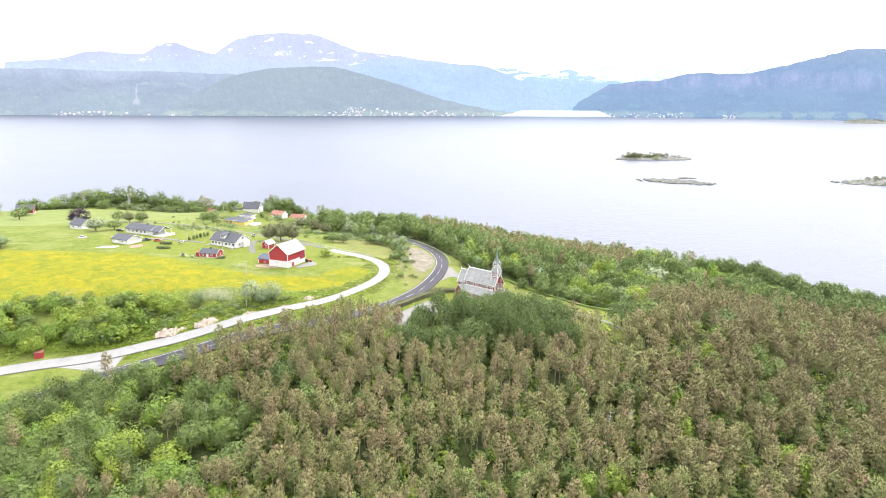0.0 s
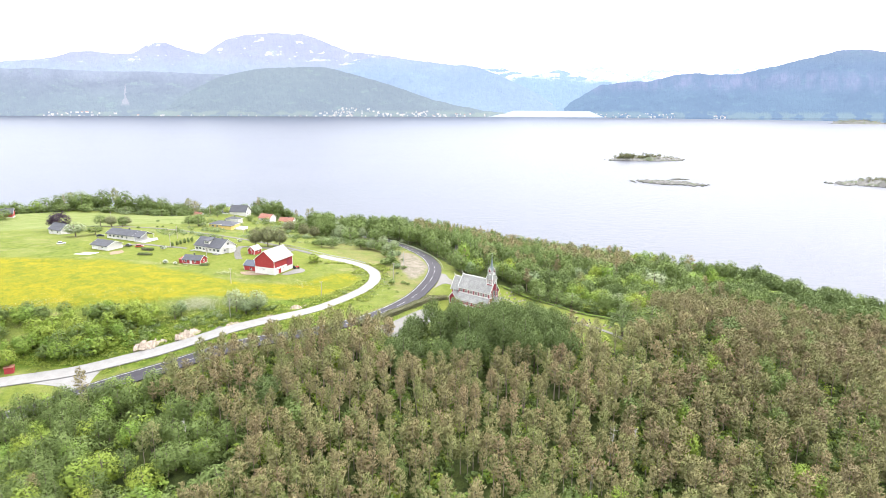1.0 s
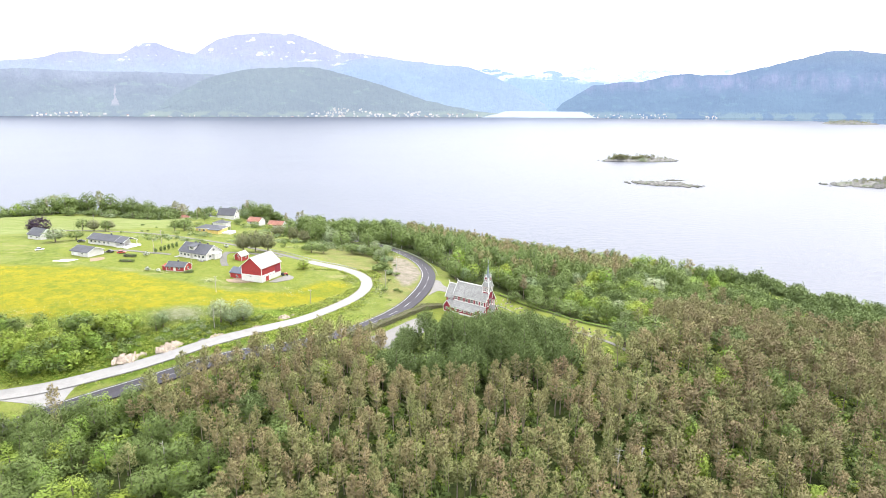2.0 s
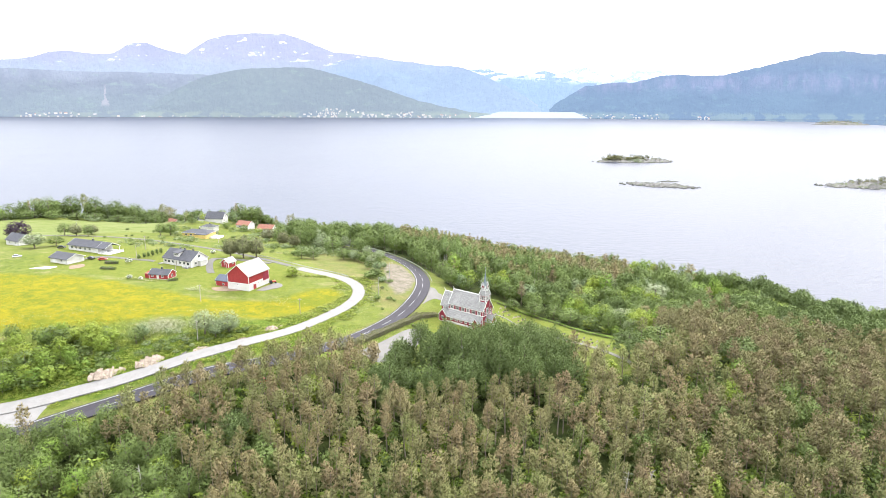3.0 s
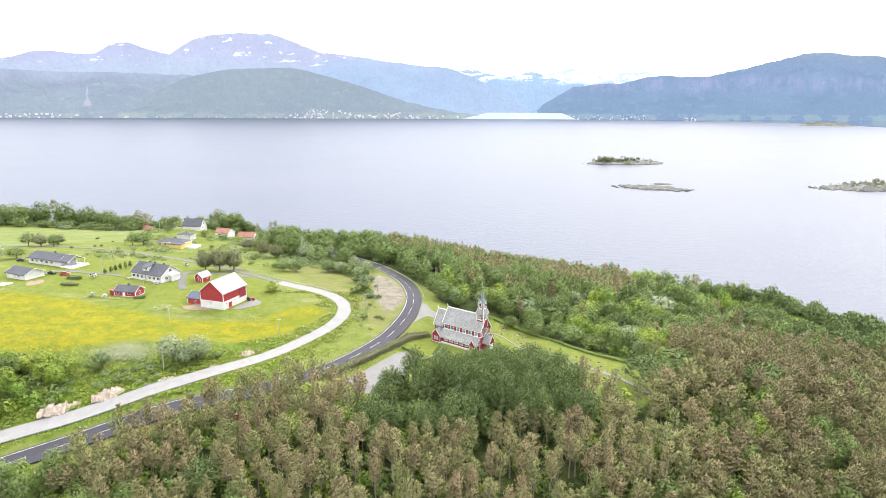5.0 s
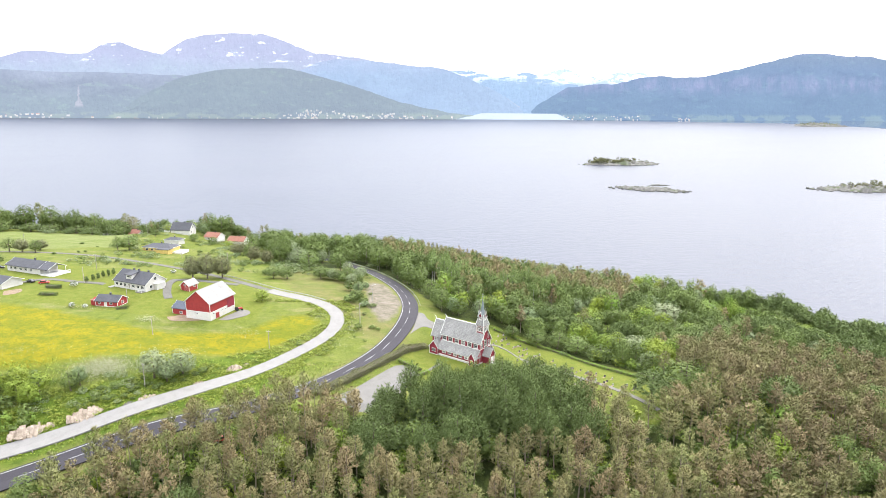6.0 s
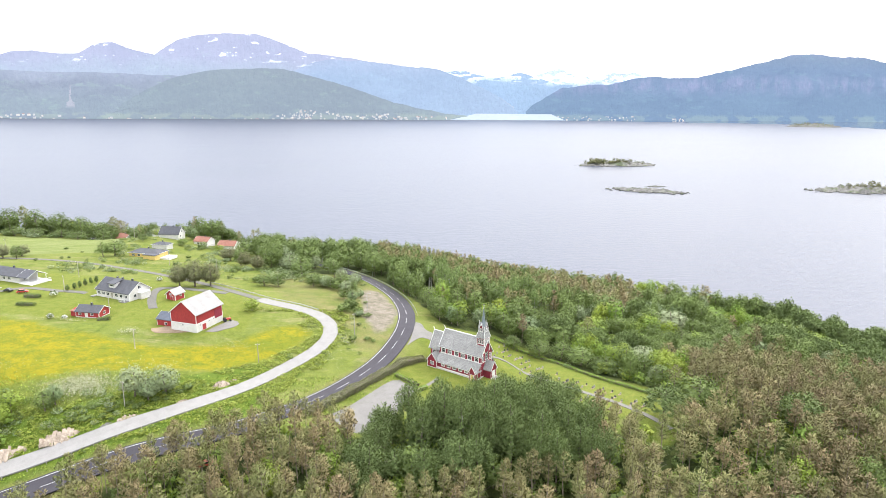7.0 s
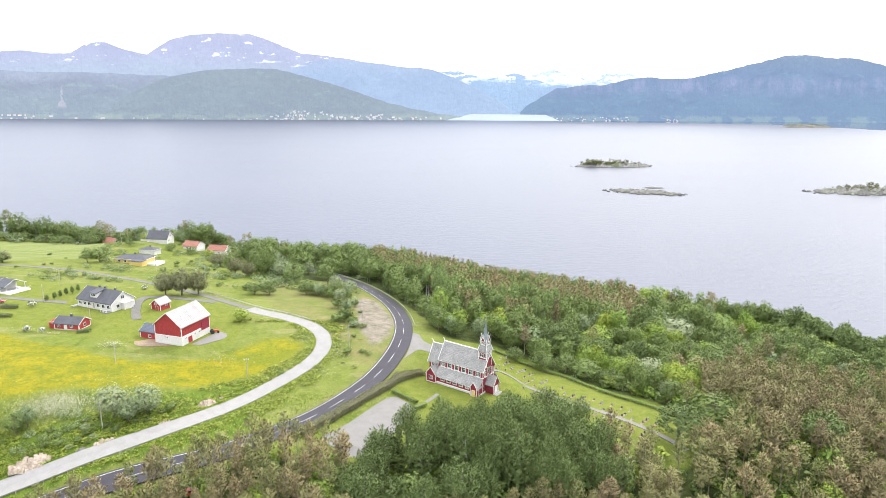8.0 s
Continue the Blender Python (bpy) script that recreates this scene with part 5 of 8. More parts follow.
def add_roof(parent, L, W, eave, rise, mat, over=0.4, gable_over=0.4, thick=0.22, name="roof"):
    bm = bmesh.new()
    for o in roof_slabs(L, W, eave, rise, over, thick):
        prism(bm, o, "x", -L / 2 - gable_over, L / 2 + gable_over)
    return part(name, bm, mat, parent)


def add_barge(parent, L, W, eave, rise, mat, over=0.4, gable_over=0.4, size=0.28, ends=(-1, 1)):
    """Painted boards along the sloping edges of each gable."""
    slope = rise / (W / 2)
    for e in ends:
        bm = bmesh.new()
        x = e * (L / 2 + gable_over)
        for s in (-1, 1):
            y = s * (W / 2 + over)
            z = eave - over * slope
            prism(bm, [(0, eave + rise + 0.27), (y, z + 0.27), (y, z + 0.27 - size), (0, eave + rise + 0.27 - size)], "x", x - 0.04 if e < 0 else x, x if e < 0 else x + 0.04)
        part("barge_board", bm, mat, parent, "white barge board")


def add_window(parent, face, u, z, w, h, half, panes=2, frame_mat=None, f=0.10):
    """A framed window on a wall: face is '+x', '-x', '+y' or '-y'; half is the wall's distance from the middle."""
    sgn = 1 if face[0] == "+" else -1
    rot = {"+y": 180, "-y": 0, "+x": 90, "-x": -90}[face]
    at = pose(*((u, sgn * half, z) if face[1] == "y" else (sgn * half, u, z)), 0, 0, rot)
    bm = bmesh.new()
    rings = []
    for e, d in ((f, 0.0), (f, -0.09), (0.0, -0.09), (0.0, 0.0)):
        rings.append([bm.verts.new(v) for v in ((-w / 2 - e, d, -e), (w / 2 + e, d, -e), (w / 2 + e, d, h + e), (-w / 2 - e, d, h + e))])
    for r0, r1 in zip(rings, rings[1:] + rings[:1]):
        for k in range(4):
            bm.faces.new((r0[k], r0[(k + 1) % 4], r1[(k + 1) % 4], r1[k]))
    bmesh.ops.recalc_face_normals(bm, faces=bm.faces)
    win = part("window", bm, frame_mat or M_WHITE, parent, at=at)
    # bars and panes hang under the window, or beside it where it is itself a part of a part
    deep = parent.parent is not None
    own, put = (parent, at) if deep else (win, None)
    rows = (0.0, 0.62, 1.0) if h > 1.3 else (0.0, 1.0)
    for k in range(panes):
        x0, x1 = -w / 2 + w * k / panes, -w / 2 + w * (k + 1) / panes
        if k:
            part("glazing_bar", boxes((x0 - 0.04, x0 + 0.04, -0.06, 0.0, 0, h)), frame_mat or M_WHITE, own, at=put)
        for z0, z1 in zip(rows, rows[1:]):
            part("pane", boxes((x0 + 0.02, x1 - 0.02, -0.03, -0.003, h * z0 + 0.02, h * z1 - 0.02)), M_GLASS, own, at=put)
    if h > 1.3:
        part("glazing_bar", boxes((-w / 2, w / 2, -0.055, 0.0, h * 0.62 - 0.035, h * 0.62 + 0.035)), frame_mat or M_WHITE, own, at=put)
    return win


def add_door(parent, face, u, z, w, h, half, mat, frame=True, label=""):
    sgn = 1 if face[0] == "+" else -1
    rot = {"+y": 180, "-y": 0, "+x": 90, "-x": -90}[face]
    at = pose(*((u, sgn * half, z) if face[1] == "y" else (sgn * half, u, z)), 0, 0, rot)
    bm = boxes((-w / 2, w / 2, -0.06, 0.0, 0, h))
    box(bm, -w / 2 + 0.12, w / 2 - 0.12, -0.09, -0.05, 0.15, h * 0.45)
    box(bm, -w / 2 + 0.12, w / 2 - 0.12, -0.09, -0.05, h * 0.52, h - 0.15)
    d = part("door", bm, mat, parent, label, at=at)
    if frame:
        part("door_frame", boxes((-w / 2 - 0.12, -w / 2, -0.1, 0, 0, h + 0.12), (w / 2, w / 2 + 0.12, -0.1, 0, 0, h + 0.12), (-w / 2, w / 2, -0.1, 0, h, h + 0.12)), M_WHITE, d)
    part("door_handle", boxes((w / 2 - 0.18, w / 2 - 0.12, -0.14, -0.06, h * 0.46, h * 0.5)), M_STEEL, d)
    return d


def add_corners(parent, L, W, z0, eave, mat, size=0.2):
    for sx in (-1, 1):
        for sy in (-1, 1):
            x, y = sx * L / 2, sy * W / 2
            part("corner_board", boxes((min(x, x + sx * 0.03) - (size if sx > 0 else 0), max(x, x + sx * 0.03) + (size if sx < 0 else 0), min(y, y + sy * 0.03) - (size if sy > 0 else 0), max(y, y + sy * 0.03) + (size if sy < 0 else 0), z0, eave)), mat, parent)


def add_ribs(parent, L, W, eave, rise, mat, step, over=0.4, gable_over=0.4, thick=0.22):
    """Standing seams down both slopes of a sheet roof, one mesh each."""
    slope = rise / (W / 2)
    n = int((L + 2 * gable_over) / step)
    shared = []
    for s in (-1, 1):
        bm = bmesh.new()
        y = s * (W / 2 + over)
        z = eave - over * slope
        prism(bm, [(0, eave + rise + thick), (y, z + thick), (y, z + thick + 0.05), (0, eave + rise + thick + 0.05)], "x", -0.03, 0.03)
        me = bpy.data.meshes.new("seam")
        bm.to_mesh(me)
        bm.free()
        me.materials.append(mat)
        shared.append(me)
    for k in range(n + 1):
        for me in shared:
            o = new("seam", me)
            o.parent = parent
            o.location = (-L / 2 - gable_over + 0.05 + k * step, 0, 0)


def add_courses(parent, L, W, eave, rise, mat, step=0.42, over=0.4, gable_over=0.4, thick=0.22):
    """Courses of tiles or slates: each a long thin slab with its lower edge proud."""
    slope = rise / (W / 2)
    ln = math.hypot(W / 2 + over, (W / 2 + over) * slope)
    n = max(2, int(ln / step))
    for s in (-1, 1):
        for k in range(n):
            t0, t1 = k / n, (k + 1) / n
            top, bot = (s * (W / 2 + over) * t0, eave + rise + thick - (rise + over * slope) * t0), (s * (W / 2 + over) * t1, eave + rise + thick - (rise + over * slope) * t1)
            bm = bmesh.new()
            o = [(top[0], top[1]), (bot[0], bot[1]), (bot[0], bot[1] + 0.055), (top[0], top[1] + 0.012)]
            prism(bm, o, "x", -L / 2 - gable_over + 0.01, L / 2 + gable_over - 0.01)
            part("course", bm, mat, parent)


def add_chimney(parent, x, y, z, h, mat, s=0.6):
    c = part("chimney", boxes((x - s / 2, x + s / 2, y - s / 2, y + s / 2, z, z + h), (x - s / 2 - 0.08, x + s / 2 + 0.08, y - s / 2 - 0.08, y + s / 2 + 0.08, z + h, z + h + 0.12), bevel=0.02), mat, parent)
    part("flue", tube(bmesh.new(), [(x, y, z + h + 0.1), (x, y, z + h + 0.35)], [0.14, 0.13], 8), M_STEEL, c)


def farm_house(name, at, L, W, eave, rise, wall, roof, label, windows=(), base=0.4, chimneys=((0.2, 0.0),), over=0.5, trim=None, courses=True, doors=(), category="house"):
    """A gabled house with roof courses, barge boards, framed windows and chimneys. windows: face, u, z, w, h."""
    h = thing(name, at, label, category)
    part("plinth", boxes((-L / 2 - 0.04, L / 2 + 0.04, -W / 2 - 0.04, W / 2 + 0.04, -1.6, base)), M_WHITEWALL, h)
    part("wall", gable_body(L, W, base, eave, rise), wall, h)
    r = add_roof(h, L, W, eave, rise, roof, over, over)
    if courses:
        add_courses(r, L, W, eave, rise, roof, 0.5, over, over)
    add_barge(h, L, W, eave, rise, trim or M_WHITE, over, over)
    add_corners(h, L, W, base, eave, trim or M_WHITE)
    for face, u, z, w, hh in windows:
        add_window(h, face, u, z, w, hh, W / 2 if face[1] == "y" else L / 2, 2 if w < 1.6 else 3)
    for face, u, z, w, hh, m in doors:
        add_door(h, face, u, z, w, hh, W / 2 if face[1] == "y" else L / 2, m)
    for cx, cy in chimneys:
        add_chimney(h, cx * L, cy * W, eave + rise * (1 - 2 * abs(cy)) - 0.2, 1.1, M_TILE)
    return h


# ---- the church ----
def gablet(parent, m, w, depth, eave, rise, wall, over=0.25, name="porch", z0=0.0, window=None, door=None, dragon=False):
    """A small cross gable facing its own -y, as a part with a roof of its own."""
    bm = bmesh.new()
    prism(bm, [(-w / 2, z0), (w / 2, z0), (w / 2, eave), (0, eave + rise), (-w / 2, eave)], "y", 0.0, depth)
    g = part(name, bm, wall, parent, at=m)
    bm = bmesh.new()
    sl = rise / (w / 2)
    for s in (-1, 1):
        e, ze = s * (w / 2 + over), eave - over * sl
        prism(bm, [(0, eave + rise), (e, ze), (e, ze + 0.18), (0, eave + rise + 0.18)], "y", -0.3, depth + 0.2)
    part("roof", bm, M_SLATE, g)
    bm = bmesh.new()
    for s in (-1, 1):
        e, ze = s * (w / 2 + over), eave - over * sl
        prism(bm, [(0, eave + rise + 0.26), (e, ze + 0.26), (e, ze - 0.04), (0, eave + rise - 0.06)], "y", -0.36, -0.29)
    if dragon:
        tube(bm, [(0, -0.3, eave + rise + 0.1), (0, -0.45, eave + rise + 0.55), (0, -0.75, eave + rise + 0.75)], [0.09, 0.07, 0.03], 5)
    part("barge_board", bm, M_WHITE, g)
    bm = boxes((-w / 2 - 0.04, -w / 2 + 0.16, -0.03, 0.0, z0, eave), (w / 2 - 0.16, w / 2 + 0.04, -0.03, 0.0, z0, eave), (-w / 2, w / 2, -0.03, 0.0, z0, z0 + 0.22))
    part("trim", bm, M_WHITE, g)
    if window:
        u, z, ww, hh = window
        add_window(g, "-y", u, z, ww, hh, 0.0, 3)
    if door:
        u, z, ww, hh, mat = door
        add_door(g, "-y", u, z, ww, hh, 0.0, mat)
    return g


def slates(parent, x0, x1, y0, z0, y1, z1, mat, step=0.5):
    """Courses of slates from an upper edge (y0, z0) down to a lower one (y1, z1)."""
    n = max(2, int(math.hypot(y1 - y0, z1 - z0) / step))
    for k in range(n):
        a, b = k / n, (k + 1) / n
        ya, za, yb, zb = y0 + (y1 - y0) * a, z0 + (z1 - z0) * a, y0 + (y1 - y0) * b, z0 + (z1 - z0) * b
        bm = bmesh.new()
        prism(bm, [(ya, za), (yb, zb), (yb, zb + 0.07), (ya, za + 0.015)], "x", x0, x1)
        part("slate_course", bm, mat, parent)


def frustum(bm, sides, r0, z0, r1, z1, turn=0.0, c=(0, 0)):
    a = [2 * math.pi * (k + 0.5) / sides + turn for k in range(sides)]
    lo = [bm.verts.new((c[0] + r0 * math.cos(t), c[1] + r0 * math.sin(t), z0)) for t in a]
    hi = [bm.verts.new((c[0] + r1 * math.cos(t), c[1] + r1 * math.sin(t), z1)) for t in a]
    for k in range(sides):
        bm.faces.new((lo[k], lo[(k + 1) % sides], hi[(k + 1) % sides], hi[k]))
    bm.faces.new(lo[::-1])
    bm.faces.new(hi)


def roof_pair(parent, name, x0, x1, half, eave, top, over, mat, thick=0.2, step=0.5):
    sl = (top - eave) / half
    bm = bmesh.new()
    for s in (-1, 1):
        e, ze = s * (half + over), eave - over * sl
        prism(bm, [(0, top), (e, ze), (e, ze + thick), (0, top + thick)], "x", x0, x1)
    r = part(name, bm, mat, parent)
    for s in (-1, 1):
        slates(r, x0 + 0.02, x1 - 0.02, 0, top + thick, s * (half + over), eave - over * sl + thick, mat, step)
    return r


def white_verge(parent, x, half, eave, top, over, dragon=0):
    """White boards up a gable's edges, with a carved head that rises from the ridge."""
    sl = (top - eave) / half
    bm = bmesh.new()
    for s in (-1, 1):
        e, ze = s * (half + over), eave - over * sl
        prism(bm, [(0, top + 0.36), (e, ze + 0.36), (e, ze - 0.02), (0, top - 0.05)], "x", x - 0.07, x + 0.07)
    v = part("barge_board", bm, M_WHITE, parent, "white barge board")
    if dragon:
        part("carved_head", tube(bmesh.new(), [(x, 0, top), (x, 0, top + 0.7), (x + dragon * 0.3, 0, top + 1.25), (x + dragon * 0.75, 0, top + 1.45)], [0.14, 0.12, 0.1, 0.04], 6), M_WHITE, v)
    return v


def church():
    at = pose(40.54, 293.5, 26.4, 0, 0, -45)
    c = thing("church", at, "red timber church with white trim, grey slate roofs and spire", "church")
    c.scale = (0.973, 0.973, 0.973)
    # nave, aisles, chancel
    part("plinth", boxes((-8.1, 10.1, -5.85, 5.85, -2.2, 0.45), (-13.1, -8.1, -3.3, 3.3, -2.2, 0.45)), M_WHITEWALL, c, "whitewashed stone plinth")
    bm = bmesh.new()
    prism(bm, [(-3.6, 0.45), (3.6, 0.45), (3.6, 8.3), (0, 13.6), (-3.6, 8.3)], "x", -8, 10)
    nave = part("nave_wall", bm, M_CHURCH_RED, c)
    for s in (-1, 1):
        bm = bmesh.new()
        o = [(s * 3.6, 0.45), (s * 5.75, 0.45), (s * 5.75, 2.75), (s * 3.6, 5.1)]
        prism(bm, o, "x", -8, 10)
        part("aisle_wall", bm, M_CHURCH_RED, c)
        bm = bmesh.new()
        prism(bm, [(s * 3.58, 5.35), (s * 6.15, 2.6), (s * 6.15, 2.78), (s * 3.58, 5.53)], "x", -8.3, 10.3)
        ar = part("aisle_roof", bm, M_SLATE, c, "grey slate aisle roof")
        slates(ar, -8.28, 10.28, s * 3.6, 5.52, s * 6.17, 2.78, M_SLATE)
        part("eave_board", boxes((-8.3, 10.3, s * 6.15 - 0.05, s * 6.15 + 0.05, 2.5, 2.7)), M_WHITE, ar)
    bm = bmesh.new()
    prism(bm, [(-3.1, 0.45), (3.1, 0.45), (3.1, 6.6), (0, 12.0), (-3.1, 6.6)], "x", -13, -7.9)
    part("chancel_wall", bm, M_CHURCH_RED, c)
    roof_pair(c, "nave_roof", -8.5, 10.5, 3.6, 8.3, 13.6, 0.3, M_SLATE)
    roof_pair(c, "chancel_roof", -13.5, -8.5, 3.1, 6.6, 12.0, 0.4, M_SLATE)
    white_verge(c, -8.55, 3.6, 8.3, 13.6, 0.35, -1)
    white_verge(c, 10.55, 3.6, 8.3, 13.6, 0.35, 1)
    white_verge(c, -13.55, 3.1, 6.6, 12.0, 0.45, -1)
    part("ridge_board", boxes((-8.5, 10.5, -0.14, 0.14, 13.75, 13.98)), M_WHITE, c, "white ridge board")
    part("ridge_board", boxes((-13.5, -8.6, -0.12, 0.12, 12.15, 12.36)), M_WHITE, c)
    for s in (-1, 1):
        part("eave_board", boxes((-8.5, 10.5, s * 3.88 - 0.06, s * 3.88 + 0.06, 7.72, 7.95)), M_WHITE, c)
        part("sill_board", boxes((-8, 10, min(s * 3.6, s * 3.66), max(s * 3.6, s * 3.66), 5.5, 5.7)), M_WHITE, c)
        part("base_board", boxes((-8.02, 10.02, min(s * 5.75, s * 5.81), max(s * 5.75, s * 5.81), 0.42, 0.75)), M_WHITE, c, "white base board")
        for x in (-7.95, 9.95):
            part("corner_board", boxes((x - 0.12, x + 0.12, min(s * 5.75, s * 5.8), max(s * 5.75, s * 5.8), 0.45, 2.75)), M_WHITE, c)
    for k in range(6):
        for face in ("-y", "+y"):
            add_window(c, face, -6.6 + 2.95 * k, 5.95, 1.45, 1.6, 3.6, 3, f=0.24)
    for k in range(5):
        for face in ("-y", "+y"):
            add_window(c, face, -5.2 + 2.6 * k, 1.55, 1.25, 0.7, 5.75, 3, f=0.2)
    for k in range(2):
        add_window(c, "-y", -11.4 + 1.7 * k, 4.6, 0.9, 1.5, 3.1, 2, f=0.2)
    # west front
    add_window(c, "+x", 0.0, 6.2, 1.6, 3.6, 10.0, 3)
    for u in (-2.2, 2.2):
        add_window(c, "+x", u, 6.0, 0.8, 2.0, 10.0, 2)
    part("west_trim", boxes((10.0, 10.06, -3.6, 3.6, 5.4, 5.65), (10.0, 10.06, -3.62, -3.4, 0.45, 7.6), (10.0, 10.06, 3.4, 3.62, 0.45, 7.6)), M_WHITE, c)
    # sacristy, side porch, west porch
    gablet(c, pose(-9.9, -6.3, 0), 4.2, 4.5, 3.0, 2.6, M_CHURCH_RED, 0.35, "sacristy", 0.0, window=(0, 1.2, 1.5, 1.2), dragon=False)
    gablet(c, pose(8.6, -7.0, -0.3), 2.6, 3.6, 3.4, 2.0, M_CHURCH_RED, 0.35, "side_porch", 0.0, door=(0, 0.1, 1.2, 2.3, M_YELLOW), dragon=False)
    gablet(c, pose(13.2, 0, 0, 0, 0, 90), 3.6, 3.3, 3.4, 2.6, M_CHURCH_RED, 0.4, "west_porch", 0.0, door=(0, 0.1, 1.7, 2.5, M_WHITE), dragon=True)
    part("steps", boxes((13.3, 14.8, -2.0, 2.0, -1.0, 0.05), (14.8, 15.3, -2.0, 2.0, -1.0, -0.25), bevel=0.03), M_STONE, c)
    # tower over the west end
    tw = part("tower", boxes((6.9, 10.1, -1.6, 1.6, 9.0, 14.4)), M_CHURCH_RED, c)
    bm = bmesh.new()
    for x in (6.9, 10.1):
        for y in (-1.6, 1.6):
            box(bm, x - 0.12, x + 0.12, y - 0.12, y + 0.12, 9.0, 14.4)
    for z in (12.0, 14.2):
        box(bm, 6.82, 10.18, -1.68, -1.6, z, z + 0.2)
        box(bm, 6.82, 10.18, 1.6, 1.68, z, z + 0.2)
        box(bm, 10.1, 10.18, -1.6, 1.6, z, z + 0.2)
        box(bm, 6.82, 6.9, -1.6, 1.6, z, z + 0.2)
    part("tower_trim", bm, M_WHITE, tw)
    for face in ("-y", "+y"):
        for k in range(3):
            w = add_window(c, face, 7.65 + 0.85 * k, 12.35, 0.45, 1.5, 1.6, 1)
    for k in range(3):
        add_window(c, "+x", -0.85 + 0.85 * k, 12.35, 0.45, 1.5, 10.1, 1)
    bm = bmesh.new()
    frustum(bm, 4, 2.75, 14.35, 1.75, 16.6, 0, (8.5, 0))
    frustum(bm, 4, 1.75, 16.6, 1.45, 18.6, 0, (8.5, 0))
    part("skirt_roof", bm, M_SLATE, tw, "flared grey slate tower roof")
    bm = bmesh.new()
    for k in range(4):
        a = math.pi / 2 * k + math.pi / 4
        p = [(8.5 + r * math.cos(a), r * math.sin(a), z) for r, z in ((2.8, 14.35), (1.8, 16.6), (1.5, 18.6))]
        tube(bm, p, [0.11, 0.1, 0.1], 5)
    part("hip_board", bm, M_WHITE, tw)
    for k, rz in enumerate((0, 90, 180, 270)):
        m = pose(8.5, 0, 0) @ pose(0, 0, 0, 0, 0, rz) @ pose(0, -1.28, 16.5)
        gablet(c, m, 1.5, 1.2, 1.5, 1.6, M_CHURCH_RED, 0.25, "belfry_gable", 0.0, window=(0, 0.35, 0.7, 0.9), dragon=True)
    bm = bmesh.new()
    frustum(bm, 8, 1.25, 18.2, 0.62, 20.2, 0, (8.5, 0))
    frustum(bm, 8, 0.62, 20.2, 0.08, 25.0, 0, (8.5, 0))
    sp = part("spire", bm, M_COPPER, c, "dull grey-green copper spire")
    part("finial", tube(bmesh.new(), [(8.5, 0, 24.8), (8.5, 0, 26.9)], [0.06, 0.04], 6), M_STEEL, sp)
    bm = bmesh.new()
    bmesh.ops.create_icosphere(bm, subdivisions=2, radius=0.2, matrix=Matrix.Translation((8.5, 0, 25.4)))
    part("ball", bm, M_STEEL, sp)
    part("vane", boxes((8.2, 8.8, -0.02, 0.02, 26.2, 26.5)), M_STEEL, sp)


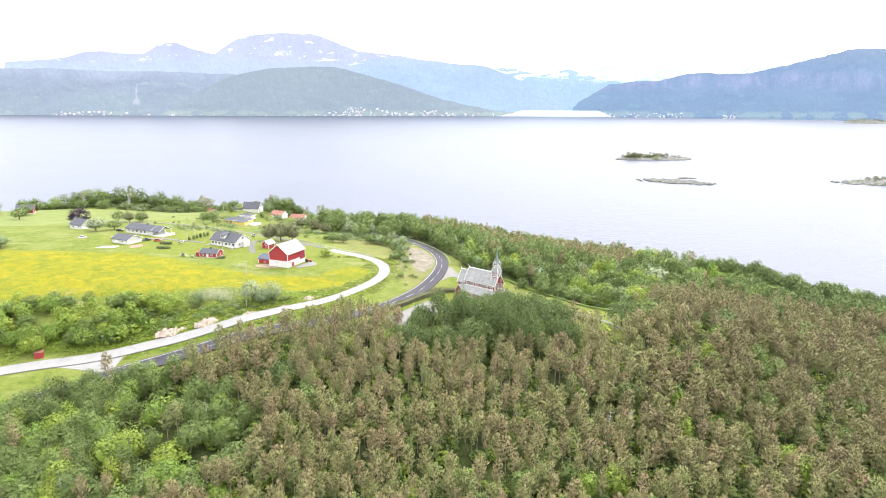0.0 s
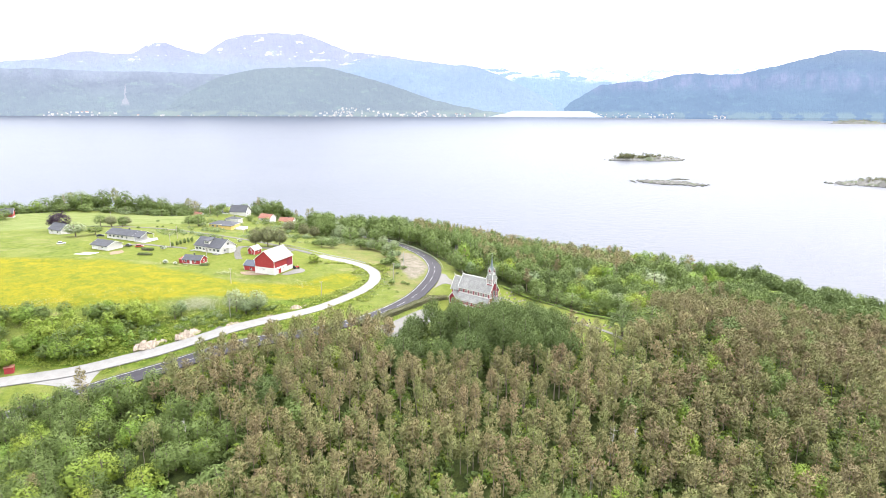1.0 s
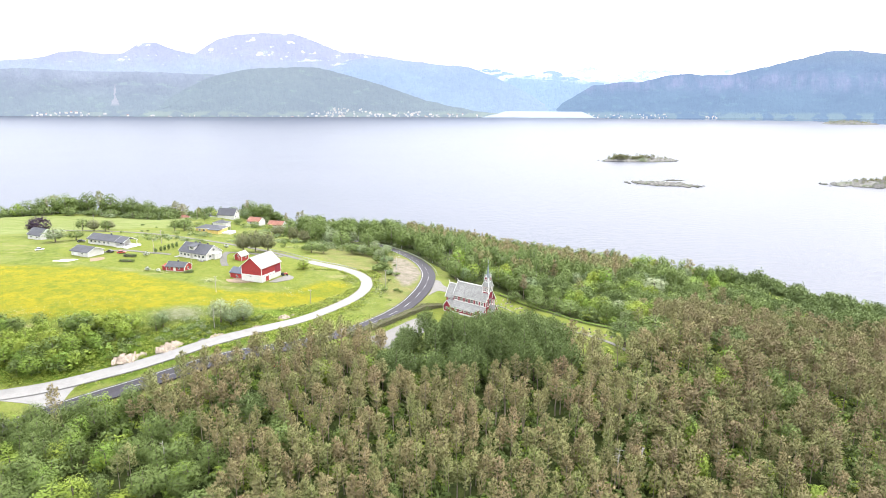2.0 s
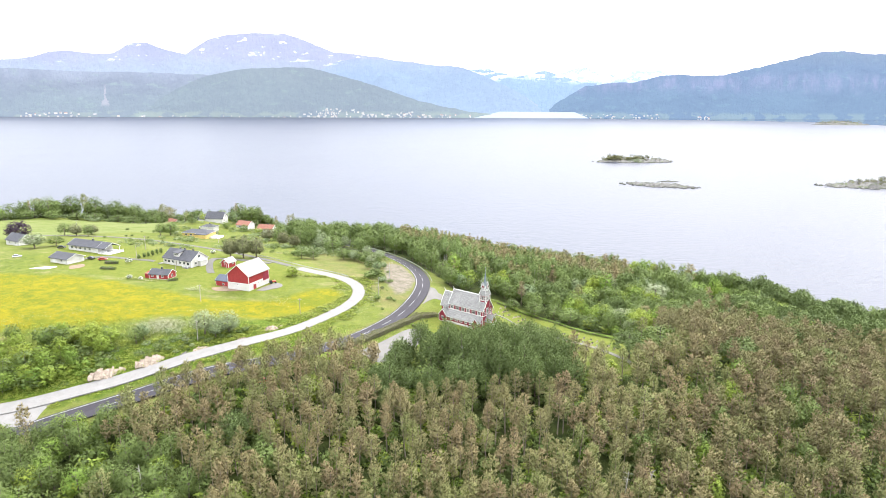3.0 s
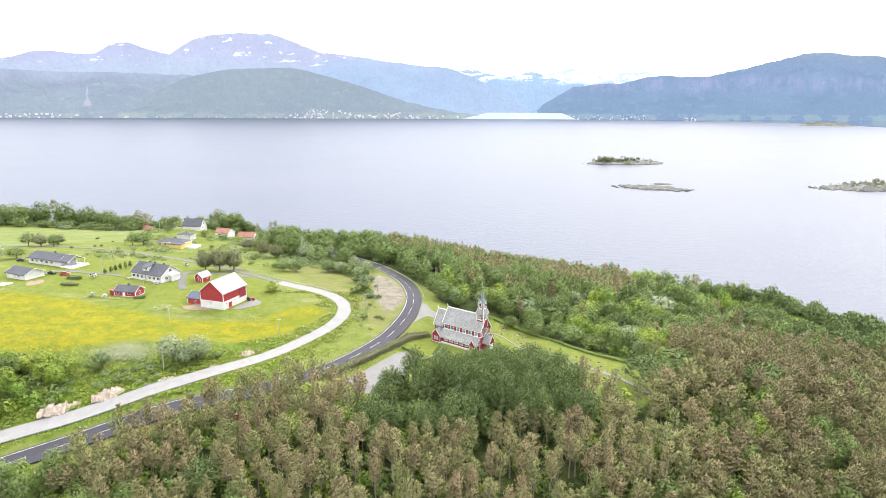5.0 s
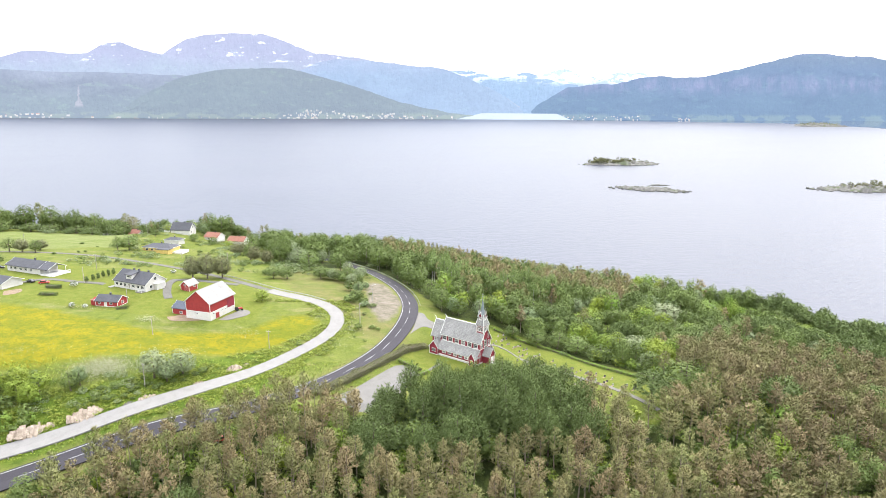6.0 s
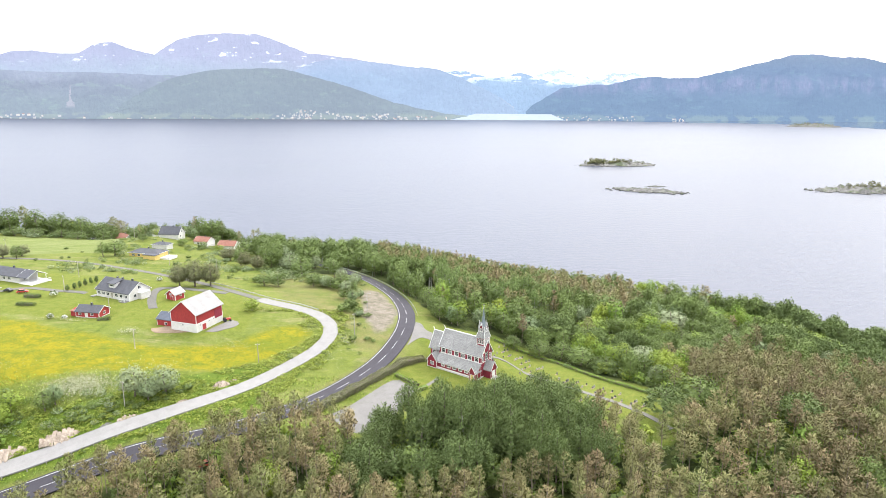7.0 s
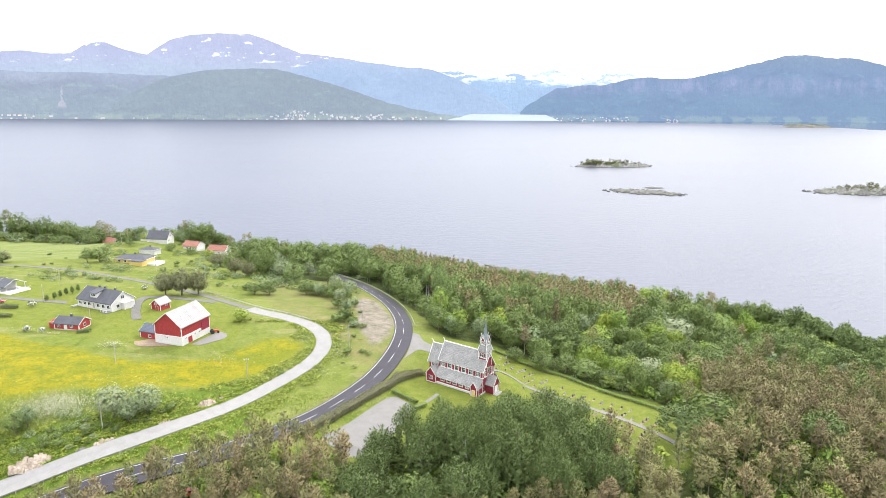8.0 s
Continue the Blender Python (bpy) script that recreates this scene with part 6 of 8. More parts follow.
# ---- the farm ----
def barn():
    b = thing("barn", pose(-57.9, 325.6, 36.1, 0, 0, 63), "red barn on a whitewashed base with a pale sheet roof", "barn")
    L, W, eave, rise, mid = 15.0, 11.5, 7.0, 4.6, 3.3
    part("stone_base", boxes((-L / 2 - 0.06, L / 2 + 0.06, -W / 2 - 0.06, W / 2 + 0.06, -1.5, mid)), M_WHITEWALL, b, "whitewashed masonry lower storey")
    w = part("wall", gable_body(L, W, mid, eave, rise), M_RED, b, "red vertical boarding")
    # vertical boards on the two sides that show
    shared = bpy.data.meshes.new("batten")
    bm = boxes((-0.03, 0.03, -0.035, 0.0, mid, eave))
    bm.to_mesh(shared)
    bm.free()
    shared.materials.append(M_RED)
    for k in range(38):
        o = new("batten", shared)
        o.parent, o.location = w, (-L / 2 + 0.2 + k * 0.394, -W / 2, 0)
    for k in range(29):
        y = -W / 2 + 0.2 + k * 0.396
        part("batten", boxes((-L / 2 - 0.035, -L / 2, y - 0.03, y + 0.03, mid, eave + rise * (1 - abs(y) / (W / 2)))), M_RED, w)
    r = add_roof(b, L, W, eave, rise, M_METAL, 0.5, 0.45)
    add_ribs(r, L, W, eave, rise, M_METAL, 0.8, 0.5, 0.45)
    add_barge(b, L, W, eave, rise, M_WHITE, 0.5, 0.45)
    add_corners(b, L, W, mid, eave, M_WHITE, 0.25)
    part("belt_board", boxes((-L / 2 - 0.08, L / 2 + 0.08, -W / 2 - 0.08, W / 2 + 0.08, mid - 0.1, mid + 0.1)), M_WHITE, b)
    add_door(b, "-y", -3.4, 0.1, 2.2, 2.3, W / 2 + 0.06, M_RED, label="red stable door")
    add_door(b, "-y", 5.0, 2.3, 4.4, 3.4, W / 2 + 0.07, M_CHURCH_RED, frame=False, label="large dark red hay door")
    for x in (-5.6, -0.6, 1.8):
        add_window(b, "-y", x, 2.2, 0.8, 0.45, W / 2 + 0.06, 2)
    add_window(b, "-x", 0.4, 2.2, 0.8, 0.5, L / 2 + 0.06, 2)
    # lean annex under its own roof
    a = part("annex", gable_body(8.5, 6.5, 0.2, 3.0, 1.9), M_RED, b, "low red annex", at=pose(-2.4, 10.0, -0.3, 0, 0, 90))
    add_roof(a, 8.5, 6.5, 3.0, 1.9, M_BLUE_ROOF, 0.35, 0.35)
    add_courses(a, 8.5, 6.5, 3.0, 1.9, M_BLUE_ROOF, 0.55, 0.35, 0.35)
    add_barge(a, 8.5, 6.5, 3.0, 1.9, M_WHITE, 0.35, 0.35, 0.22)
    add_corners(a, 8.5, 6.5, 0.2, 3.0, M_WHITE)
    part("plinth", boxes((-4.3, 4.3, -3.3, 3.3, -1.2, 0.25)), M_WHITEWALL, a)
    add_window(a, "+y", 0.0, 1.0, 1.0, 0.9, 3.25, 2)


def storehouse():
    """The small raised storehouse of the farm, on corner posts."""
    s = thing("storehouse", pose(-73.8, 357.0, 36.9, 0, 0, 62), "small red storehouse with white trim and pale roof", "storehouse")
    part("wall", gable_body(5.4, 4.6, 0.5, 3.2, 1.9), M_RED, s)
    for x in (-2.4, 2.4):
        for y in (-2.0, 2.0):
            part("post", boxes((x - 0.18, x + 0.18, y - 0.18, y + 0.18, -1.0, 0.5), bevel=0.03), M_STONE, s)
    add_roof(s, 5.4, 4.6, 3.2, 1.9, M_METAL, 0.4, 0.5)
    add_barge(s, 5.4, 4.6, 3.2, 1.9, M_WHITE, 0.4, 0.5)
    add_corners(s, 5.4, 4.6, 0.5, 3.2, M_WHITE)
    add_window(s, "-y", 0.6, 2.0, 0.9, 0.9, 2.3)
    add_window(s, "-x", 0.0, 3.0, 0.8, 0.8, 2.7)
    add_door(s, "-x", -0.6, 0.6, 1.0, 1.9, 2.7, M_RED)
    part("steps", boxes((-3.3, -2.72, -1.2, 0.0, -0.8, 0.1), (-3.8, -3.3, -1.2, 0.0, -0.8, -0.3)), M_STONE, s)


def big_house():
    h = farm_house("farmhouse", pose(-95.5, 360.0, 38.95, 0, 0, -33), 19.5, 10.6, 3.3, 3.7, M_WHITEWALL, M_TILE, "long white farmhouse with dark tiled roof and dormer", category="house",
                   windows=[("-y", u, 1.1, 1.5, 1.2) for u in (-8.2, -5.6, -3.0, 2.2, 5.0, 7.8)] + [("+x", -2.5, 1.1, 1.3, 1.2), ("+x", 2.5, 1.1, 1.3, 1.2), ("+x", 0, 4.2, 1.3, 1.2), ("-x", 0, 4.2, 1.3, 1.2)],
                   chimneys=((-0.16, 0.02), (0.0, 0.02), (0.30, 0.02)), doors=[("-y", -0.4, 0.4, 1.1, 2.1, M_WOOD)], over=0.55)
    # dormer with a shallow roof of its own
    d = part("dormer", boxes((-3.2, 0.4, -4.3, 0.2, 3.9, 6.25)), M_WHITEWALL, h, "white dormer")
    bm = bmesh.new()
    prism(bm, [(-4.8, 6.05), (0.2, 7.1), (0.2, 7.32), (-4.8, 6.27)], "x", -3.6, 0.8)
    part("roof", bm, M_TILE, d)
    add_window(d, "-y", -1.4, 4.9, 2.4, 0.8, 4.3, 3)
    part("terrace", boxes((-11.6, -9.8, -7.4, -3.4, -1.2, 0.25), bevel=0.03), M_STONE, h, "paved terrace")
    t = part("terrace", boxes((6.0, 9.6, -7.6, -5.36, -1.4, 0.2), bevel=0.03), M_STONE, h, "paved terrace with railing")
    for k in range(5):
        part("rail_post", boxes((6.1 + 0.85 * k - 0.05, 6.1 + 0.85 * k + 0.05, -7.5, -7.4, 0.2, 1.15)), M_WHITE, t)
    part("rail", boxes((6.0, 9.6, -7.52, -7.38, 1.1, 1.2)), M_WHITE, t)
    part("entrance", boxes((9.75, 11.6, -1.0, 3.2, -1.0, 2.7)), M_WHITEWALL, h, "white entrance extension")
    part("entrance_roof", boxes((9.7, 11.9, -1.3, 3.5, 2.7, 2.9)), M_WHITE, h)
    return h


church()
barn()
storehouse()
big_house()
WINS = [("-y", -3.2, 1.0, 1.0, 0.9), ("-y", 2.0, 1.0, 1.0, 0.9), ("+x", 0.0, 1.0, 1.1, 1.0)]
_c = farm_house("cottage", pose(-100.2, 338.2, 37.6, 0, 0, -17), 10.0, 6.2, 2.3, 1.8, M_RED, M_TILE, "low red cottage with white trim and grey roof", WINS, 0.25, ((0.0, 0.0),), 0.4, doors=[("-y", -0.4, 0.25, 1.0, 2.0, M_WHITE)])
part("side_room", gable_body(2.6, 5.2, 0.1, 2.0, 1.0), M_RED, _c, at=pose(-6.0, -0.2, 0))
_r = part("side_roof", boxes((-7.6, -4.8, -3.1, 0.0, 2.35, 2.5)), M_ORANGE, _c, "rusty orange lean-to roof")
farm_house("bungalow", pose(-153.0, 388.5, 40.6, 0, 0, -29), 22.0, 9.0, 3.0, 2.2, M_WHITEWALL, M_TILE, "long white bungalow with a dark roof and open porch",
           [("-y", u, 1.0, 1.6, 1.2) for u in (-8.5, -5.5, -2.0, 1.5, 5.0)] + [("+x", -1.5, 1.0, 1.6, 1.2)], 0.35, ((0.12, 0.0),), 0.7)
_b = farm_house("garage", pose(-153.5, 362.5, 40.6, 0, 0, -30), 12.5, 9.0, 2.6, 1.9, M_WHITEWALL, M_TILE, "low white double garage with dark roof", [("-y", 2.0, 1.1, 1.2, 0.9)], 0.3, (), 0.7, doors=[("-y", -3.0, 0.3, 2.6, 2.1, M_WHITE)])


def porch():
    """White terrace deck with a gable roof on posts, at the end of the bungalow."""
    p = thing("porch_deck", pose(-141.0, 381.5, 40.6, 0, 0, -29), "white terrace deck with railing and gabled roof on posts", "terrace")
    part("deck", boxes((-2.0, 6.0, -5.0, 4.5, -0.6, 0.55), bevel=0.03), M_WHITE, p)
    for x, y in ((3.4, -4.2), (3.4, 4.0), (3.4, 0.0)):
        part("post", boxes((x - 0.09, x + 0.09, y - 0.09, y + 0.09, 0.55, 3.0)), M_WHITE, p)
    r = part("roof", boxes((-2.0, -1.9, -0.1, 0.1, 2.9, 3.0)), M_WHITE, p)
    add_roof(p, 6.0, 9.0, 3.0, 2.2, M_TILE, 0.5, 0.3, name="porch_roof")
    add_barge(p, 6.0, 9.0, 3.0, 2.2, M_WHITE, 0.5, 0.3)
    rail = part("railing", boxes((5.9, 6.0, -5.0, 4.5, 1.4, 1.5), (-2.0, 6.0, -5.0, -4.9, 1.4, 1.5)), M_WHITE, p)
    for k in range(24):
        part("baluster", boxes((5.92, 5.98, -4.9 + 0.4 * k, -4.84 + 0.4 * k, 0.55, 1.4)), M_WHITE, rail)


porch()
farm_house("grey_roof_house", pose(-203.0, 416.0, ground(-203, 416), 0, 0, -34), 13.0, 8.5, 2.9, 3.2, M_WHITEWALL, M_TILE, "white house with grey roof beside a copper beech", [("+x", 0, 1.0, 1.4, 1.2), ("-y", -3, 1.0, 1.4, 1.2), ("-y", 3, 1.0, 1.4, 1.2)], 0.3, ((0.1, 0.0),), 0.5)


def hip_house(name, at, L, W, eave, rise, wall, roof, label, over=0.6, windows=()):
    """A low house under a hipped roof."""
    h = thing(name, at, label, "house")
    part("plinth", boxes((-L / 2 - 0.03, L / 2 + 0.03, -W / 2 - 0.03, W / 2 + 0.03, -1.8, 0.3)), M_WHITEWALL, h)
    part("wall", boxes((-L / 2, L / 2, -W / 2, W / 2, 0.3, eave)), wall, h)
    bm = bmesh.new()
    a, b = L / 2 + over, W / 2 + over
    r = max(0.2, L / 2 - W / 2)
    lo = [bm.verts.new(v) for v in ((-a, -b, eave), (a, -b, eave), (a, b, eave), (-a, b, eave))]
    lo2 = [bm.verts.new((v.co.x, v.co.y, eave + 0.18)) for v in lo]
    t0, t1 = bm.verts.new((-r, 0, eave + rise)), bm.verts.new((r, 0, eave + rise))
    bm.faces.new(lo[::-1])
    for k in range(4):
        bm.faces.new((lo[k], lo[(k + 1) % 4], lo2[(k + 1) % 4], lo2[k]))
    bm.faces.new((lo2[0], lo2[1], t1, t0))
    bm.faces.new((lo2[1], lo2[2], t1))
    bm.faces.new((lo2[2], lo2[3], t0, t1))
    bm.faces.new((lo2[3], lo2[0], t0))
    part("roof", bm, roof, h)
    part("fascia", boxes((-a - 0.02, a + 0.02, -b - 0.03, -b + 0.02, eave - 0.02, eave + 0.2), (a - 0.02, a + 0.03, -b, b, eave - 0.02, eave + 0.2)), M_WHITE, h)
    add_chimney(h, 0.4, 0.2, eave + rise - 0.3, 1.0, M_TILE)
    for face, u, z, w, hh in windows:
        add_window(h, face, u, z, w, hh, W / 2 if face[1] == "y" else L / 2, 2)
    return h


def house_z(x, y):
    return ground(x, y) + 0.1


_y = hip_house("yellow_house", pose(-117.5, 469, house_z(-118, 468), 0, 0, -20), 19.0, 9.5, 2.8, 2.0, M_YELLOW, M_TILE, "low yellow house with a dark hipped roof", 0.6, [("-y", u, 1.1, 1.5, 1.1) for u in (-6.5, -3, 3, 6.5)])
_k = part("wing", boxes((2.5, 10.5, -8.5, -4.6, -1.5, 2.8)), M_YELLOW, _y)
part("wing_roof", boxes((2.0, 11.0, -9.0, -4.2, 2.8, 3.05), bevel=0.05), M_TILE, _y)
part("deck", boxes((9.7, 15.5, -3.0, 5.0, -1.0, 0.35), bevel=0.03), M_WHITE, _y, "pale paved terrace")
hip_house("yellow_outbuilding", pose(-118.5, 501, house_z(-118, 500), 0, 0, -20), 10.5, 6.5, 2.6, 1.6, M_WHITEWALL, M_TILE, "small pale outbuilding with dark hipped roof", 0.5)
farm_house("black_roof_house", pose(-122.5, 540, house_z(-122, 538), 0, 0, -14), 14.0, 9.0, 3.4, 4.4, M_WHITEWALL, M_TILE, "white house with a steep black roof near the shore", [("+x", 0, 4.2, 1.2, 1.2), ("+x", -2, 1.2, 1.2, 1.2)], 0.3, ((0.1, 0.0),), 0.5)
farm_house("shore_house", pose(-170.0, 588, house_z(-170, 584), 0, 0, -40), 11.0, 8.0, 3.6, 3.2, M_WHITE, M_ORANGE, "white house with a red tiled roof by the shore", [("+x", 0, 3.9, 1.2, 1.2)], 0.3, ((0.1, 0.0),), 0.5)
farm_house("white_shore_house", pose(-141.0, 578, house_z(-141, 574), 0, 0, -25), 9.0, 7.0, 3.2, 3.0, M_WHITE, M_TILE, "small white house among shore trees", [("+x", 0, 3.6, 1.2, 1.2)], 0.3, (), 0.5)
farm_house("orange_roof_house", pose(-99.0, 530, house_z(-99, 528), 0, 0, -28), 11.0, 8.0, 2.8, 2.6, M_WHITE, M_ORANGE, "white house with an orange tiled roof", [("-y", -2, 1.0, 1.4, 1.1)], 0.3, ((0.1, 0.0),), 0.5)
farm_house("orange_roof_house", pose(-82.5, 528, house_z(-82, 526), 0, 0, -18), 12.0, 8.0, 2.8, 2.6, M_WHITE, M_ORANGE, "white house with orange tiles and a dark chimney", [("+x", 0, 1.0, 1.4, 1.1)], 0.3, ((0.1, 0.0),), 0.5)

# ---- single trees and bushes of the fields and gardens ----
def singles():
    k = {"b": BROAD, "l": LIME, "w": WILLOW, "h": BUSH, "i": BIRCH, "c": CYPRESS, "p": PINE, "o": OAK}
    rows = [
        ("l", -84, 184, 1.6, 1.3), ("l", -100, 173, 1.4, 1.2), ("l", -68, 170, 1.35, 1.2), ("l", -112, 196, 1.3, 1.1), ("b", -92, 166, 1.5, 1.2),
        ("o", -77, 377, 1.1, 1.2), ("o", -70.5, 378, 1.2, 1.35), ("o", -64, 380, 1.1, 1.2), ("o", -58, 440, 1.0, 1.0), ("o", -50, 432, 0.9, 0.9), ("l", -40, 342, 0.95, 0.6), ("w", -64.5, 271, 1.55, 1.3), ("w", -60, 269.0, 1.1, 0.9), ("w", -56.0, 272.5, 1.5, 1.25), ("b", -88.5, 268, 1.0, 0.62), ("w", -86.5, 270, 0.8, 0.85),
        ("w", -186, 397, 1.9, 1.15), ("b", -178, 404, 1.5, 0.6), ("o", -190, 456, 1.0, 0.85), ("b", -199, 460, 1.25, 0.85), ("b", -181, 452, 1.1, 0.75), ("b", -108, 541, 1.1, 0.65), ("b", -93, 540, 1.1, 0.6), ("w", -131, 553, 1.2, 0.9), ("b", -112, 556, 1.3, 0.9), ("b", -75, 536, 1.3, 0.8), ("b", -136, 520, 1.0, 0.5), 
        ("b", -97, 515, 1.0, 0.5), ("l", -86, 513, 1.0, 0.45), ("b", -110, 517, 1.1, 0.5), ("b", -284, 490, 1.8, 0.9), ("b", -322, 522, 2.0, 1.0), ("b", -296, 520, 1.7, 0.8), ("l", -312, 508, 1.5, 0.6), ("w", -216, 352, 1.5, 0.95), ("b", -158, 574, 1.5, 0.8), ("b", -180, 574, 1.7, 0.9),
        ("b", -62, 450, 1.3, 1.0), ("b", -50, 462, 1.3, 1.2), ("w", -4, 404, 1.0, 1.0), ("w", 2, 388, 0.8, 0.8), ("b", -8, 416, 1.0, 1.0), ("h", -44, 392, 2.1, 1.5),
        ("h", -17, 396, 2.6, 2.1), ("h", -13, 388, 2.8, 2.3), ("b", -9, 382, 1.0, 0.6), ("h", -5, 379, 2.4, 2.0), ("w", -1.5, 374, 1.0, 0.8), ("h", -2, 362, 2.2, 2.0), ("w", 1.5, 357, 0.8, 0.75), ("h", 0.5, 346, 2.0, 1.7), ("h", -2.5, 342, 1.9, 1.6), ("h", 3.5, 340, 1.5, 1.3), ("h", -38, 396, 2.2, 1.6), ("h", -33, 402, 1.8, 1.4), ("w", 5, 365, 0.6, 0.55), ("b", 2, 374, 0.7, 0.6), ("b", -140, 462, 1.0, 0.9),
    ]
    for key, x, y, sb, sh in rows:
        k[key].plant(x, y, (sb, sh), (x * 37 + y * 11) % 360, "", {"w": "silvery grey-green willow at the field edge", "h": "dense green bush on rough grass"}.get(key))
    for x, y in ((-120.3, 366), (-118.6, 369), (-117.6, 372), (-116.6, 375.4), (-115.2, 378), (-114, 381)):
        CYPRESS.plant(x, y, (1.0, 0.9 + 0.04 * (x + 120)), x * 50 % 360, "conifers in a row by the house")
    COPPER.plant(-211, 430, (1.7, 1.35), 40, "")
    rng = random.Random(5)
    spots = [(-70 + rng.uniform(-9, 9), 262.5 + rng.uniform(-3, 5)) for _ in range(16)] + [(-52 + rng.uniform(-8, 6), 270 + rng.uniform(-2, 6)) for _ in range(8)]
    spots += [(5 + rng.uniform(-4, 4), 335 + rng.uniform(-25, 28)) for _ in range(12)] + [(-60 + rng.uniform(-20, 40), 430 + rng.uniform(-20, 30)) for _ in range(26)]
    spots += [(-150 + rng.uniform(-70, 60), 460 + rng.uniform(-25, 30)) for _ in range(8)] + [(56 + 0.72 * t * 46 + rng.uniform(-2, 2), 325 - t * 70 + rng.uniform(-2, 2)) for t in (rng.random() for _ in range(26))]
    for x, y in spots:
        if off_line(np.array([x]), np.array([y]), GRAVEL)[0] < 4.5 or off_line(np.array([x]), np.array([y]), ROAD)[0] < 6 or inside(np.array([x]), np.array([y]), YARD)[0]:
            continue
        s = rng.uniform(0.5, 1.1)
        BUSH.plant(x, y, (s, s * rng.uniform(0.6, 1.0)), rng.uniform(0, 360), "bushes of the verges")


singles()


def scrub():
    """Willow scrub, brambles and young growth on the rough ground."""
    rng = random.Random(31)
    areas = [(-150, -20, 402, 530, 1300, 0.95), (-60, 12, 395, 470, 330, 1.0), (-112, -66, 258, 274, 70, 0.8), (-4, 14, 300, 400, 60, 0.6), (-310, -170, 572, 605, 200, 1.7), (56, 100, 250, 330, 90, 0.8)]
    lot = []
    pts = [(rng.uniform(x0, x1), rng.uniform(y0, y1), s) for x0, x1, y0, y1, n, s in areas for _ in range(n)]
    px, py = np.array([p[0] for p in pts]), np.array([p[1] for p in pts])
    bad = (np.minimum(off_line(px, py, GRAVEL), off_line(px, py, ROAD) - 2) < 5) | inside(px, py, LAWN) | inside(px, py, YARD) | inside(px, py, BARE)
    for a, b in ((-118, 469), (-118, 501), (-122, 540), (-99, 530), (-82, 528), (-141, 576), (-170, 586), (-59, 328)):
        bad |= np.hypot(px - a, py - b) < 13
    for (x, y, s), no, z in zip(pts, bad, heights(px, py)):
        if no or y > 400 and noise.noise(Vector((x / 22.0, y / 22.0, 1.0))) < -0.05:
            continue
        k = s * rng.uniform(0.5, 1.25)
        lot.append((x, y, z - 0.05, k, k * rng.uniform(0.6, 1.1), rng.uniform(0, 6.28)))
    half = len(lot) // 2
    rng.shuffle(lot)
    wood("scrub", BUSH, lot[:half], SCRUB, "green scrub and brambles on rough ground", False)
    g = wood("scrub", BUSH, lot[half:], SCRUB, "grey-green willow scrub on rough ground", False)
    g.data.materials[0] = M_WILLOW


scrub()


def bank_herbs():
    """Nettles, ferns and brambles that cover the bank above the gravel road and the strip below it."""
    rng = np.random.default_rng(14)
    n = 15000
    x, y = rng.uniform(-185, 0, n), rng.uniform(236, 345, n)
    g = off_line(x, y, GRAVEL)
    above = y > np.interp(x, GRAVEL[:, 0][:150], GRAVEL[:, 1][:150])
    patch = np.array([noise.noise(Vector((a / 9.0, b / 9.0, 6.0))) for a, b in zip(x, y)])
    deep = np.interp(x, [-185, -100, -60, -30, 0], [34, 22, 17, 12, 9])
    m = (g > 3.4) & (g < deep) & (off_line(x, y, ROAD) > 6.5) & (patch > np.where(g < 0.6 * deep, -0.5, 0.05)) & ~inside(x, y, BUTTERCUP) & (x < 0.9 * (y - 300) + 10) & (np.hypot(x + 140, y - 238) > 7) & (np.hypot(x + 114, y - 234) > 9)
    x, y = x[m], y[m]
    z = heights(x, y)
    low = [broad_template(330 + k, h=1.1, wide=1.0, lobes=5, leaves=30, size=0.42, core=False, up=2.5) for k in range(4)]
    for mat, words in ((M_HERB, "lush nettles and ferns of the road bank"), (M_BROAD, "dark brambles of the road bank")):
        pick = rng.random(len(x)) < (0.92 if mat is M_HERB else 0.08)
        s = rng.uniform(0.6, 1.5, len(x))
        ob = wood("bank_herbs", BUSH, [(a, b, c - 0.1, k, k * 0.62, t) for a, b, c, k, t in zip(x[pick], y[pick], z[pick], s[pick], rng.uniform(0, 6.28, len(x))[pick])], low, words, False)
        ob.data.materials[0] = mat


bank_herbs()


def dead_tree(x, y, h, turn):
    """A bare, bleached snag that still stands among the pines."""
    rng = random.Random(int(x * 3 + y))
    t = thing("dead_tree", pose(x, y, ground(x, y), rng.uniform(-4, 4), rng.uniform(-4, 4), turn), "bare bleached dead pine standing in the wood", "tree", "dead trees of the wood")
    part("trunk", tube(bmesh.new(), [(0, 0, -0.5), (0.1, 0, h * 0.4), (0, 0.1, h * 0.75), (0.1, 0, h)], [0.2, 0.15, 0.1, 0.03], 7), M_BIRCH, t)
    for k in range(13):
        z = h * rng.uniform(0.45, 0.95)
        a, ln = rng.uniform(0, 6.28), rng.uniform(0.8, 2.2) * (1.2 - z / h * 0.6)
        q = Vector((math.cos(a) * ln, math.sin(a) * ln, z + ln * rng.uniform(-0.1, 0.5)))
        part("branch", tube(bmesh.new(), [(0, 0, z), Vector((0, 0, z)).lerp(q, 0.55) + Vector((0, 0, 0.12)), q], [0.06, 0.045, 0.015], 4), M_BIRCH, t)


for _x, _y, _h in ((66, 180, 13), (74, 181, 12), (57, 170, 11), (-96, 166, 12), (-64, 197, 11), (100, 186, 11), (30, 232, 14), (128, 206, 12)):
    dead_tree(_x, _y, _h, _x * 31 % 360)


